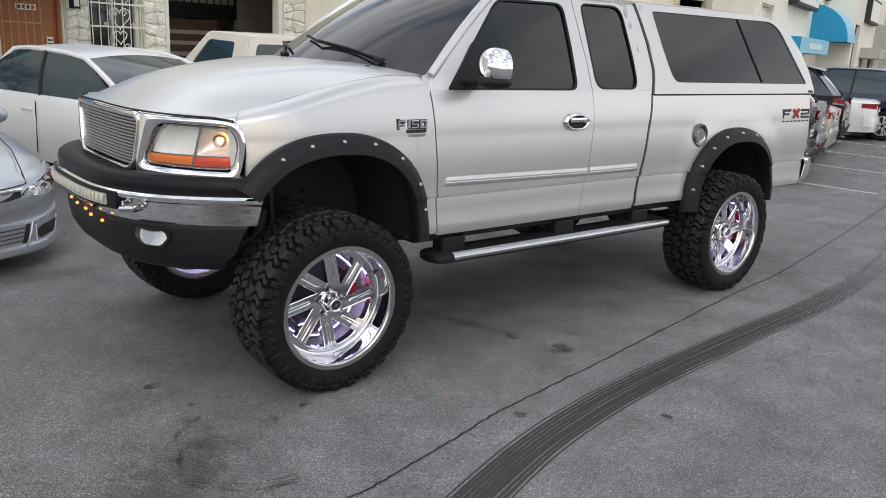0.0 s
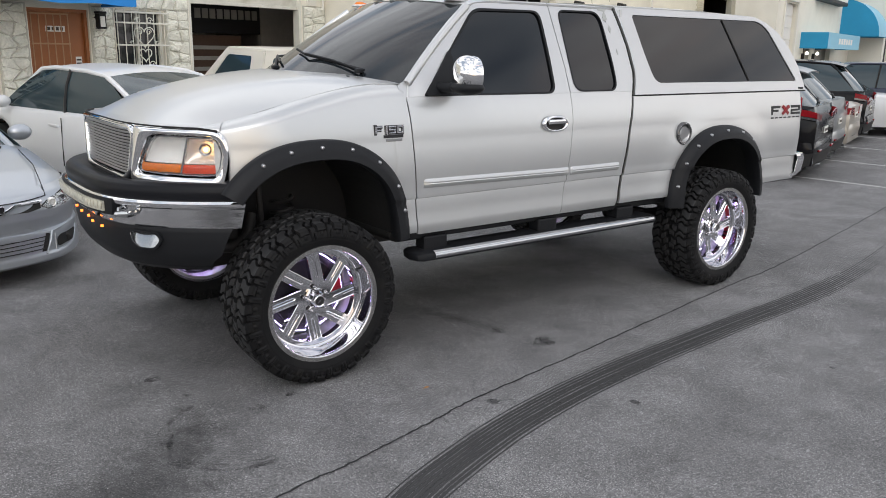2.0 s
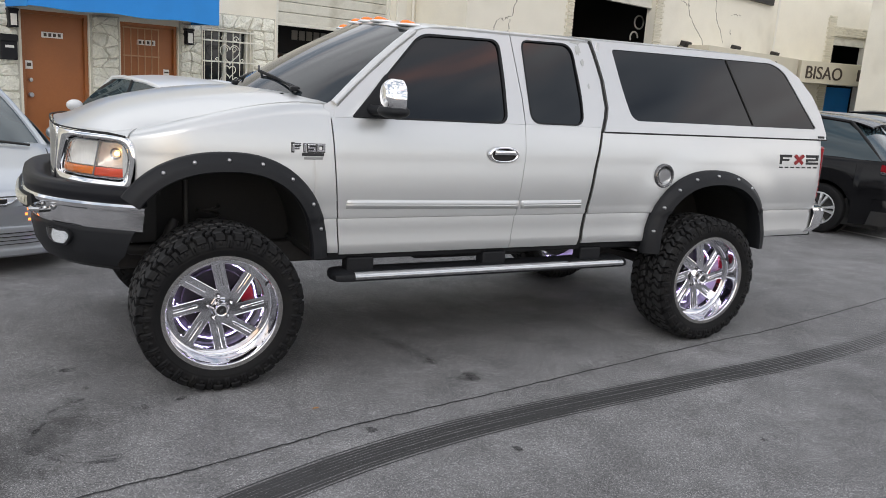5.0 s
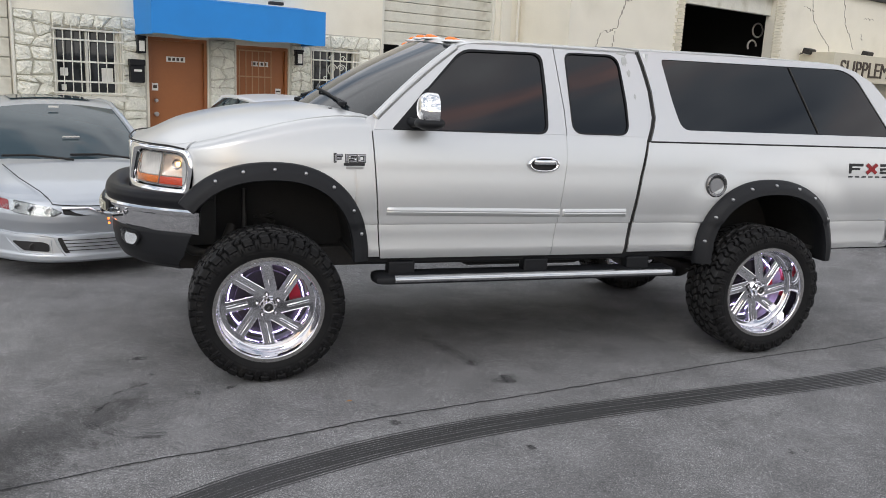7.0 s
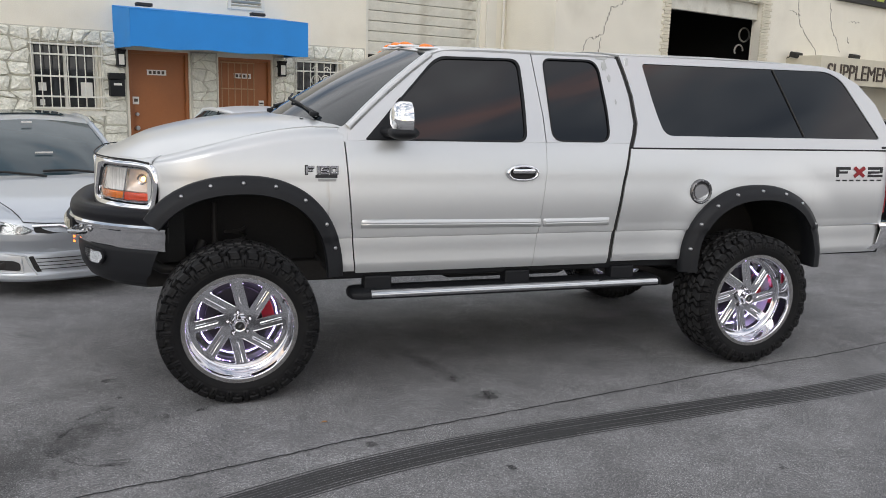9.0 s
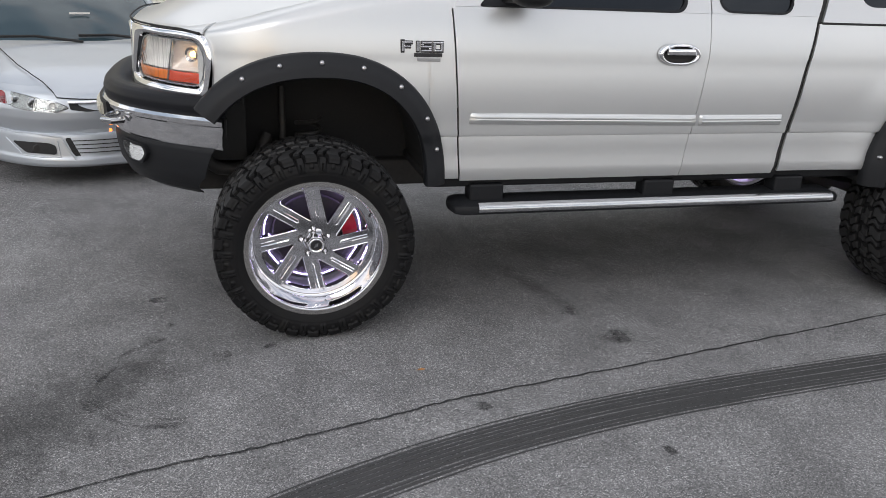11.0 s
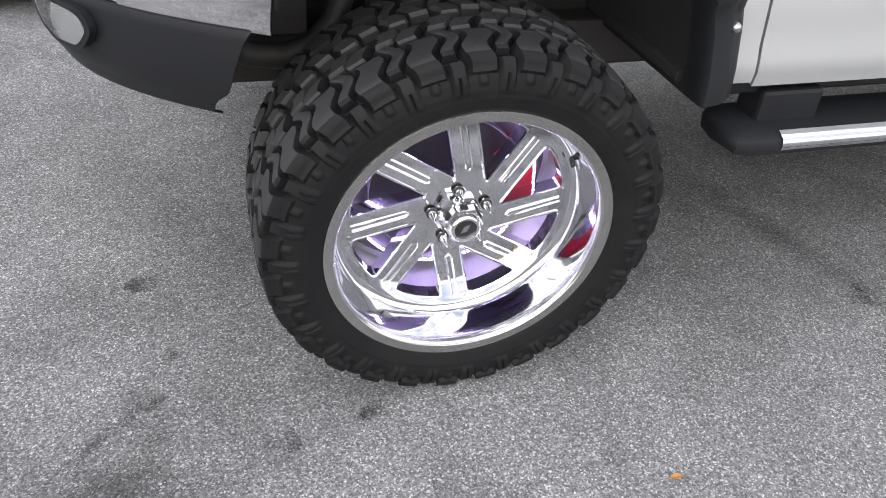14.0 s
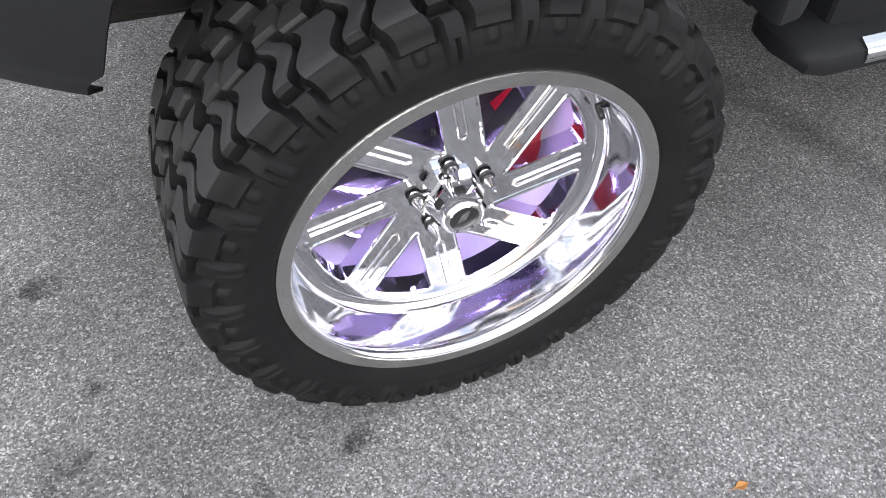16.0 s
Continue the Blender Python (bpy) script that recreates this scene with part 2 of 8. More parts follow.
    pale.inputs[7].default_value = (0.40, 0.395, 0.385, 1)
    warm = nd.new("ShaderNodeVectorMath")
    warm.operation = "MULTIPLY"
    lk.new(pale.outputs[2], warm.inputs[0])
    warm.inputs[1].default_value = (1.06, 1.06, 1.08)
    lk.new(warm.outputs[0], b.inputs["Base Color"])
    b.inputs["Roughness"].default_value = 0.82
    b.inputs["Specular IOR Level"].default_value = 0.35
    add = nd.new("ShaderNodeMath")
    add.operation = "ADD"
    lk.new(sep.outputs["Green"], add.inputs[0])
    lk.new(fine.outputs["Fac"], add.inputs[1])
    bp = nd.new("ShaderNodeBump")
    bp.inputs["Strength"].default_value, bp.inputs["Distance"].default_value = 0.7, 0.0025
    lk.new(add.outputs[0], bp.inputs["Height"])
    lk.new(bp.outputs["Normal"], b.inputs["Normal"])
    return m


def mark_material(name, color, cover, stretch, lines=0.0, fade=None):
    """A thin worn film on the asphalt: it shows where the noise lets it; u runs along it, v across."""
    m = bpy.data.materials.new(name)
    m.use_nodes = True
    nd, lk = m.node_tree.nodes, m.node_tree.links
    b = nd["Principled BSDF"]
    b.inputs["Base Color"].default_value = (*color, 1)
    b.inputs["Roughness"].default_value = 0.75
    uv = nd.new("ShaderNodeUVMap")
    mp = nd.new("ShaderNodeMapping")
    mp.inputs["Scale"].default_value = (*stretch, 1)
    lk.new(uv.outputs["UV"], mp.inputs["Vector"])
    n = nd.new("ShaderNodeTexNoise")
    n.inputs["Scale"].default_value, n.inputs["Detail"].default_value = 1.0, 6.0
    lk.new(mp.outputs["Vector"], n.inputs["Vector"])
    co = nd.new("ShaderNodeTexCoord")
    g = nd.new("ShaderNodeTexNoise")
    g.inputs["Scale"].default_value = 170.0
    lk.new(co.outputs["Object"], g.inputs["Vector"])
    sx = nd.new("ShaderNodeSeparateXYZ")
    lk.new(uv.outputs["UV"], sx.inputs["Vector"])
    edge = nd.new("ShaderNodeMath")
    edge.operation = "PINGPONG"
    lk.new(sx.outputs["Y"], edge.inputs[0])
    edge.inputs[1].default_value = 0.5
    soft = nd.new("ShaderNodeMapRange")
    lk.new(edge.outputs[0], soft.inputs["Value"])
    for k, v in zip(("From Min", "From Max", "To Min", "To Max"), (0.0, 0.18, -0.35, 0.12)):
        soft.inputs[k].default_value = v
    s1 = nd.new("ShaderNodeMath")
    s1.operation = "ADD"
    lk.new(n.outputs["Fac"], s1.inputs[0])
    lk.new(soft.outputs[0], s1.inputs[1])
    s2 = nd.new("ShaderNodeMath")
    s2.operation = "MULTIPLY_ADD"
    lk.new(g.outputs["Fac"], s2.inputs[0])
    s2.inputs[1].default_value = 0.35
    lk.new(s1.outputs[0], s2.inputs[2])
    last = s2
    if lines:
        wv = nd.new("ShaderNodeTexWave")
        wv.bands_direction = "Y"
        wv.inputs["Scale"].default_value, wv.inputs["Distortion"].default_value = lines, 0.6
        lk.new(uv.outputs["UV"], wv.inputs["Vector"])
        last = nd.new("ShaderNodeMath")
        last.operation = "MULTIPLY_ADD"
        lk.new(wv.outputs["Fac"], last.inputs[0])
        last.inputs[1].default_value = 0.62
        lk.new(s2.outputs[0], last.inputs[2])
    if fade:
        fd = nd.new("ShaderNodeMapRange")
        lk.new(sx.outputs["X"], fd.inputs["Value"])
        for k, v in zip(("From Min", "From Max", "To Min", "To Max"), (fade[0], fade[1], 0.0, -0.55)):
            fd.inputs[k].default_value = v
        fa = nd.new("ShaderNodeMath")
        fa.operation = "ADD"
        lk.new(last.outputs[0], fa.inputs[0])
        lk.new(fd.outputs[0], fa.inputs[1])
        last = fa
    al = nd.new("ShaderNodeMapRange")
    lk.new(last.outputs[0], al.inputs["Value"])
    for k, v in zip(("From Min", "From Max", "To Min", "To Max"), (1 - cover, 1.25 - cover, 0.0, 0.85)):
        al.inputs[k].default_value = v
    lk.new(al.outputs[0], b.inputs["Alpha"])
    return m


def glass_material(name, color, rough=0.02, transmission=0.85):
    m = bpy.data.materials.new(name)
    m.use_nodes = True
    b = m.node_tree.nodes["Principled BSDF"]
    b.inputs["Base Color"].default_value = (*color, 1)
    b.inputs["Roughness"].default_value = rough
    b.inputs["Transmission Weight"].default_value = transmission
    b.inputs["IOR"].default_value = 1.55
    return m


def glow_material(name, color, strength):
    m = bpy.data.materials.new(name)
    m.use_nodes = True
    b = m.node_tree.nodes["Principled BSDF"]
    b.inputs["Base Color"].default_value = (*color, 1)
    b.inputs["Emission Color"].default_value = (*color, 1)
    b.inputs["Emission Strength"].default_value = strength
    return m


ASPHALT = asphalt_material()
SILVER = material("silver_paint", (0.61, 0.618, 0.62), 0.33, 0.70, 0.006, 25.0, 0.03, 1.2, coat=0.42, rough_var=0.04)
SILVER_DUSTY = material("dusty_silver_paint", (0.47, 0.50, 0.54), 0.34, 0.6, 0.01, 25.0, 0.05, 2.0, coat=0.5)
WORN_PAINT = material("clear_coat_worn_paint", (0.42, 0.43, 0.42), 0.75, 0.0, 0.2, 60.0, 0.25, 12.0)
WHITE_PAINT = material("white_car_paint", (0.76, 0.77, 0.78), 0.32, 0.0, 0.008, 25.0, 0.04, 2.0, coat=0.4)
BLACK_PAINT = material("black_car_paint", (0.006, 0.006, 0.007), 0.14, 0.0, 0.05, 300.0, 0.1, 2.0, coat=0.05, spec=0.22)
BLUE_PAINT = material("dark_blue_car_paint", (0.012, 0.02, 0.045), 0.3, 0.2, 0.05, 300.0, 0.1, 2.0, coat=0.6)
GREY_PAINT = material("grey_car_paint", (0.27, 0.28, 0.28), 0.34, 0.5, 0.04, 600.0, 0.05, 2.0, coat=0.5)
BEIGE_PAINT = material("beige_car_paint", (0.42, 0.38, 0.32), 0.34, 0.3, 0.04, 600.0, 0.05, 2.0, coat=0.5)
PLASTIC = material("black_textured_plastic", (0.013, 0.0138, 0.016), 0.5, 0.0, 0.25, 350.0, 0.2, 6.0, bump=0.0004, spec=0.2)
PAD = material("grey_black_bumper_rubber", (0.009, 0.0095, 0.012), 0.42, 0.0, 0.12, 300.0, 0.2, 5.0, bump=0.0003, spec=0.18)
# One near-black for wells, panel gaps, undersides and small dark parts.
DARK = material("near_black_metal", (0.015, 0.0148, 0.0150), 0.8, 0.0, 0.3, 60.0, 0.4, 8.0)
CHASSIS = material("oily_chassis_steel", (0.035, 0.033, 0.032), 0.6, 0.4, 0.3, 40.0, 0.4, 7.0, bump=0.001)
RUBBER = material("tyre_rubber", (0.009, 0.009, 0.0098), 0.60, 0.0, 0.25, 120.0, 0.35, 9.0, bump=0.0008, spec=0.16, tint=(0.012, 0.0118, 0.0115))
TREAD_RUBBER = material("dusty_tread_rubber", (0.016, 0.016, 0.017), 0.65, 0.0, 0.25, 90.0, 0.35, 11.0, bump=0.0008)
CHROME = material("chrome", (0.86, 0.86, 0.87), 0.045, 1.0, 0.02, 200.0, 0.03, 5.0)
CHROME_MILLED = material("milled_aluminium", (0.52, 0.51, 0.50), 0.24, 1.0, 0.30, 420.0, 0.10, 14.0, bump=0.00025)
POLISHED = material("polished_alloy", (0.70, 0.70, 0.735), 0.075, 1.0, 0.05, 260.0, 0.06, 9.0)
CREAM_PAINT = material("aged_cream_car_paint", (0.68, 0.65, 0.57), 0.45, 0.0, 0.02, 25.0, 0.08, 2.0, coat=0.2)
RING_STEEL = material("dark_anodised_ring", (0.16, 0.16, 0.165), 0.25, 0.9, 0.06, 200.0, 0.1, 12.0)
CHROME_DULL = material("dull_chrome", (0.55, 0.56, 0.57), 0.15, 1.0, 0.06, 120.0, 0.10, 8.0)
STEEL = material("brushed_steel", (0.45, 0.45, 0.46), 0.3, 1.0, 0.10, 300.0, 0.1, 12.0)
DRUM = material("dull_grey_drum", (0.24, 0.24, 0.25), 0.5, 0.3, 0.15, 120.0, 0.2, 14.0)
BARREL = material("bright_inner_barrel", (0.70, 0.70, 0.72), 0.25, 0.25, 0.06, 120.0, 0.10, 8.0)
BRAKE = material("dark_brake_steel", (0.050, 0.049, 0.050), 0.5, 0.5, 0.2, 120.0, 0.3, 14.0)
RED_METAL = material("red_caliper_paint", (0.50, 0.012, 0.03), 0.35, 0.0, 0.08, 80.0, 0.12, 15.0)
TINT = glass_material("limo_tint_glass", (0.004, 0.0045, 0.006), 0.015, 0.0)
WINDSCREEN = glass_material("smoked_windscreen_glass", (0.016, 0.020, 0.024), 0.02, 0.0)
CAR_GLASS = glass_material("car_window_glass", (0.028, 0.048, 0.058), 0.03, 0.0)
LENS = glass_material("clear_lamp_lens", (0.95, 0.95, 0.95), 0.02, 1.0)
AMBER = material("amber_lens", (0.80, 0.20, 0.012), 0.15, 0.0, 0.05, 90.0, 0.1, 30.0, coat=0.5)
RED_LENS = material("red_lens", (0.24, 0.006, 0.011), 0.15, 0.0, 0.08, 90.0, 0.1, 30.0, coat=0.5)
REFLECTOR = material("lamp_reflector", (0.90, 0.90, 0.88), 0.22, 0.2, 0.15, 70.0, 0.2, 20.0, bump=0.002, bump_scale=60.0)
LAMP_DARK = material("smoked_lamp_reflector", (0.20, 0.22, 0.22), 0.25, 0.7, 0.2, 60.0, 0.3, 18.0, bump=0.004, bump_scale=40.0)
REFLECTOR_WARM = material("faceted_corner_reflector", (0.90, 0.82, 0.76), 0.16, 0.35, 0.15, 70.0, 0.2, 20.0, bump=0.006, bump_scale=45.0)
ORANGE_LENS = material("deep_orange_lens", (0.70, 0.07, 0.02), 0.15, 0.0, 0.05, 90.0, 0.1, 30.0, coat=0.5)
LED_FACE = material("led_bar_face", (0.62, 0.60, 0.50), 0.25, 0.2, 0.25, 120.0, 0.2, 40.0)
AMBER_GLOW = glow_material("amber_marker_light", (1.0, 0.20, 0.03), 3.0)
BULB_GLOW = glow_material("lit_bulb", (1.0, 0.62, 0.22), 6.0)
RING_GLOW = glow_material("violet_wheel_light", (0.60, 0.45, 1.0), 22.0)
LAMP_GLOW = glow_material("lit_wall_lamp", (1.0, 0.93, 0.80), 5.0)
BADGE_BLACK = material("badge_black", (0.02, 0.02, 0.022), 0.35)
BADGE_RED = material("badge_red", (0.26, 0.014, 0.018), 0.4)
STUCCO = material("cream_stucco", (0.79, 0.755, 0.655), 0.85, 0.0, 0.12, 60.0, 0.16, 0.9, bump=0.004, tint=(0.70, 0.665, 0.57))
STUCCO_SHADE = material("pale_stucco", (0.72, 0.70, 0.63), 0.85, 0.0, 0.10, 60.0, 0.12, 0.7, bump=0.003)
STONE = material("white_painted_stone", (0.78, 0.775, 0.69), 0.9, 0.0, 0.22, 35.0, 0.2, 6.0, bump=0.030, bump_scale=30.0, piece=0.06)
MORTAR = material("painted_mortar", (0.52, 0.505, 0.43), 0.9, 0.0, 0.2, 50.0, 0.2, 4.0, bump=0.006)
BRICK = material("cream_painted_brick", (0.66, 0.62, 0.50), 0.85, 0.0, 0.14, 60.0, 0.15, 5.0, bump=0.002, piece=0.07)
CRACK = material("crack_filler", (0.29, 0.272, 0.23), 0.9)
SHUTTER = material("white_roller_shutter", (0.66, 0.65, 0.58), 0.6, 0.1, 0.10, 30.0, 0.2, 3.0, tint=(0.50, 0.48, 0.41))
BLUE_CANVAS = material("blue_canvas", (0.020, 0.235, 0.65), 0.75, 0.0, 0.10, 160.0, 0.12, 2.2, bump=0.0012)
# Paler blue for awning fronts and tops; the ends take the cyan.
PALE_CANVAS = material("pale_blue_canvas", (0.26, 0.52, 0.66), 0.75, 0.0, 0.10, 160.0, 0.12, 2.0)
CYAN_CANVAS = material("cyan_canvas", (0.02, 0.28, 0.50), 0.75, 0.0, 0.10, 160.0, 0.12, 2.0)
GREY_CANVAS = material("grey_canvas", (0.40, 0.39, 0.34), 0.8, 0.0, 0.10, 160.0, 0.12, 2.0)
DOOR_BROWN = material("brown_painted_door", (0.31, 0.110, 0.034), 0.5, 0.0, 0.10, 45.0, 0.14, 2.5, bump=0.0006)
FRAME_WHITE = material("white_painted_iron", (0.68, 0.67, 0.60), 0.5, 0.0, 0.10, 60.0, 0.15, 6.0)
# Near-black base colour stands in for the darkness inside openings.
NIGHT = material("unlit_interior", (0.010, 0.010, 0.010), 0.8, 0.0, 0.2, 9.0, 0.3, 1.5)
SHOP_WALL = material("workshop_wall", (0.46, 0.44, 0.41), 0.85, 0.0, 0.15, 9.0, 0.3, 0.8)
WINDOW_GLASS = glass_material("shop_window_glass", (0.02, 0.022, 0.024), 0.04, 0.0)
GATE = material("tan_painted_iron", (0.42, 0.24, 0.12), 0.5, 0.0, 0.10, 60.0, 0.15, 6.0)
ALLOY = material("bright_car_alloy", (0.66, 0.67, 0.68), 0.32, 0.75, 0.05, 200.0, 0.08, 9.0)
SIGN_CREAM = material("cream_sign_board", (0.60, 0.56, 0.45), 0.6, 0.0, 0.08, 30.0, 0.12, 2.0)
SIGN_DARK = material("dark_sign_lettering", (0.06, 0.045, 0.035), 0.6)
SIGN_WHITE = material("white_sign", (0.75, 0.74, 0.70), 0.5, 0.0, 0.06, 30.0, 0.1, 4.0)
SIGN_GREEN = material("yellow_green_lettering", (0.42, 0.52, 0.06), 0.5)
BANNER_BLACK = material("black_banner", (0.02, 0.02, 0.022), 0.6)
LINE_PAINT = mark_material("worn_white_line", (0.62, 0.62, 0.60), 0.60, (3.0, 1.0))
SKID = mark_material("rubber_skid", (0.045, 0.045, 0.046), 0.28, (0.7, 12.0), lines=3.4, fade=(6.6, 9.0))
FAINT = mark_material("faint_scuff", (0.06, 0.06, 0.062), 0.22, (5.0, 2.0))
OIL = mark_material("oil_stain", (0.04, 0.04, 0.041), 0.26, (9.0, 0.6))
LEAF_ORANGE = material("dry_leaf", (0.42, 0.20, 0.06), 0.7, 0.0, 0.2, 200.0, 0.2, 60.0)
SEAM = mark_material("tar_seam", (0.02, 0.02, 0.021), 0.50, (9.0, 1.0))
FOLIAGE = material("palm_green", (0.05, 0.075, 0.03), 0.6, 0.0, 0.2, 20.0, 0.2, 3.0)
BARK = material("palm_bark", (0.16, 0.13, 0.10), 0.9, 0.0, 0.2, 20.0, 0.2, 3.0)
TAN = material("tan_render", (0.36, 0.26, 0.14), 0.85, 0.0, 0.1, 20.0, 0.15, 0.6)
ROOF_BROWN = material("brown_roof", (0.12, 0.07, 0.05), 0.85, 0.0, 0.2, 20.0, 0.2, 0.8)
BILL_RED = material("red_poster", (0.42, 0.03, 0.04), 0.6, 0.0, 0.2, 3.0, 0.4, 1.2)


# ---- building blocks ----
def part(name, bm, mat, parent=None, label="", smooth=False, inverse=None):
    """Links a bmesh as one mesh object under a thing or a part."""
    me = bpy.data.meshes.new(name)
    bmesh.ops.recalc_face_normals(bm, faces=bm.faces)
    if smooth:
        for e in bm.edges:
            if len(e.link_faces) == 2 and e.calc_face_angle(0.0) > 0.75:
                e.smooth = False
    bm.to_mesh(me)
    bm.free()
    for p in me.polygons:
        p.use_smooth = smooth
    me.materials.append(mat)
    ob = new(name, me)
    if parent:
        ob.parent = parent
        if inverse:
            ob.matrix_parent_inverse = inverse
    if label:
        tagged(ob, label)
    return ob


def same_mesh(name, ob, parent, m, label=""):
    o = new(name, ob.data)
    o.parent, o.matrix_basis = parent, m
    if label:
        tagged(o, label)
    return o


def box(bm, x0, x1, y0, y1, z0, z1, bevel=0.0, m=None):
    vs = [bm.verts.new((x, y, z)) for x in (x0, x1) for y in (y0, y1) for z in (z0, z1)]
    fs = [bm.faces.new([vs[i] for i in f]) for f in ((0, 1, 3, 2), (4, 6, 7, 5), (0, 4, 5, 1), (2, 3, 7, 6), (0, 2, 6, 4), (1, 5, 7, 3))]
    if bevel:
        es = list({e for f in fs for e in f.edges})
        got = bmesh.ops.bevel(bm, geom=es, offset=bevel, segments=2, affect="EDGES", profile=0.5)
        vs = list({v for f in got["faces"] for v in f.verts} | {v for v in vs if v.is_valid})
    if m:
        bmesh.ops.transform(bm, matrix=m, verts=[v for v in vs if v.is_valid])
    return vs


def boxed(x0, x1, y0, y1, z0, z1, bevel=0.0, m=None):
    bm = bmesh.new()
    box(bm, x0, x1, y0, y1, z0, z1, bevel, m)
    return bm


def tube(bm, pts, r, seg=8, r_end=None, caps=True):
    """A round bar through points."""
    pts = [Vector(p) for p in pts]
    rings = []
    for i, p in enumerate(pts):
        way = (pts[min(i + 1, len(pts) - 1)] - pts[max(i - 1, 0)]).normalized()
        side = way.orthogonal().normalized() if i == 0 else (side - way * side.dot(way)).normalized()
        up = way.cross(side)
        rad = r if r_end is None else r + (r_end - r) * i / (len(pts) - 1)
        rings.append([bm.verts.new(p + rad * (math.cos(a) * side + math.sin(a) * up)) for a in (2 * math.pi * k / seg for k in range(seg))])
    for a, b in zip(rings, rings[1:]):
        for k in range(seg):
            bm.faces.new((a[k], a[(k + 1) % seg], b[(k + 1) % seg], b[k]))
    if caps:
        bm.faces.new(rings[0][::-1])
        bm.faces.new(rings[-1])
    return bm


def turned(bm, profile, seg=48, closed=False, m=None):
    """Revolves (radius, y) points about the y axis."""
    rings = []
    for r, y in profile:
        rings.append([bm.verts.new((r * math.cos(a), y, r * math.sin(a))) for a in (2 * math.pi * k / seg for k in range(seg))] if r > 1e-6 else [bm.verts.new((0, y, 0))])
    pairs = list(zip(rings, rings[1:])) + ([(rings[-1], rings[0])] if closed else [])
    for a, b in pairs:
        for k in range(seg):
            q = [a[k % len(a)], a[(k + 1) % len(a)], b[(k + 1) % len(b)], b[k % len(b)]]
            q = list(dict.fromkeys(q))
            if len(q) > 2:
                bm.faces.new(q)
    if m:
        bmesh.ops.transform(bm, matrix=m, verts=[v for ring in rings for v in ring])
    return bm


def sheet(f, nu, nv, bm=None):
    """A grid of points f(u, v) with u and v from 0 to 1."""
    bm = bm or bmesh.new()
    g = [[bm.verts.new(f(i / nu, j / nv)) for j in range(nv + 1)] for i in range(nu + 1)]
    for i in range(nu):
        for j in range(nv):
            try:
                bm.faces.new((g[i][j], g[i + 1][j], g[i + 1][j + 1], g[i][j + 1]))
            except ValueError:
                pass
    return bm


def thick(bm, t, out=None):
    """Gives a sheet thickness, inwards from its face; out names the way that the face looks."""
    bmesh.ops.recalc_face_normals(bm, faces=bm.faces)
    if out:
        bm.normal_update()
        if sum((f.normal * f.calc_area() for f in bm.faces), Vector()).dot(Vector(out)) < 0:
            bmesh.ops.reverse_faces(bm, faces=bm.faces[:])
    bm.normal_update()
    faces, edges = bm.faces[:], [e for e in bm.edges if e.is_boundary]
    inner = {v: bm.verts.new(v.co - v.normal * t) for v in bm.verts[:]}
    for f in faces:
        bm.faces.new([inner[v] for v in reversed(f.verts)])
    for e in edges:
        a, b = e.verts
        bm.faces.new((a, b, inner[b], inner[a]))
    return bm


def rounded(poly, r, n=4):
    """A polygon with its corners rounded; r may be one radius or one for each corner."""
    out = []
    rs = r if isinstance(r, (list, tuple)) else [r] * len(poly)
    for i, p in enumerate(poly):
        a, p, b = Vector(poly[i - 1]), Vector(p), Vector(poly[(i + 1) % len(poly)])
        ra = min(rs[i], (a - p).length * 0.48, (b - p).length * 0.48)
        s, e = p + (a - p).normalized() * ra, p + (b - p).normalized() * ra
        for k in range(n + 1):
            t = k / n
            out.append(tuple((1 - t) ** 2 * s + 2 * t * (1 - t) * p + t * t * e))
    return out


def inside(p, loop):
    hit = False
    for (ax, ay), (bx, by) in zip(loop, loop[1:] + loop[:1]):
        if (ay > p[1]) != (by > p[1]) and p[0] < (bx - ax) * (p[1] - ay) / (by - ay) + ax:
            hit = not hit
    return hit


def filled(loops, place, depth=0.0, out=None):
    """Fills an outline with holes, given in two coordinates, and sets each point by place(a, b); depth thickens it."""
    pts, edges = [], []
    loops = [[tuple(p) for p in loop] for loop in loops]
    for loop in loops:
        n = len(pts)
        pts += [Vector(p) for p in loop]
        edges += [(n + i, n + (i + 1) % len(loop)) for i in range(len(loop))]
    vs, _, fs, _, _, _ = delaunay_2d_cdt(pts, edges, [], 0, 1e-5)
    bm = bmesh.new()
    bv = [bm.verts.new(place(v.x, v.y)) for v in vs]
    for f in fs:
        c = sum((vs[i] for i in f), Vector((0, 0))) / len(f)
        if inside(c, loops[0]) and not any(inside(c, h) for h in loops[1:]):
            bm.faces.new([bv[i] for i in f])
    bmesh.ops.delete(bm, geom=[v for v in bm.verts if not v.link_faces], context="VERTS")
    return thick(bm, depth, out) if depth else bm


def band(inner, outer, place, depth=0.0, out=None):
    """A strip between two loops of equally many points."""
    bm = bmesh.new()
    a, b = ([bm.verts.new(place(*p)) for p in loop] for loop in (inner, outer))
    for i in range(len(a)):
        j = (i + 1) % len(a)
        bm.faces.new((a[i], a[j], b[j], b[i]))
    return thick(bm, depth, out) if depth else bm


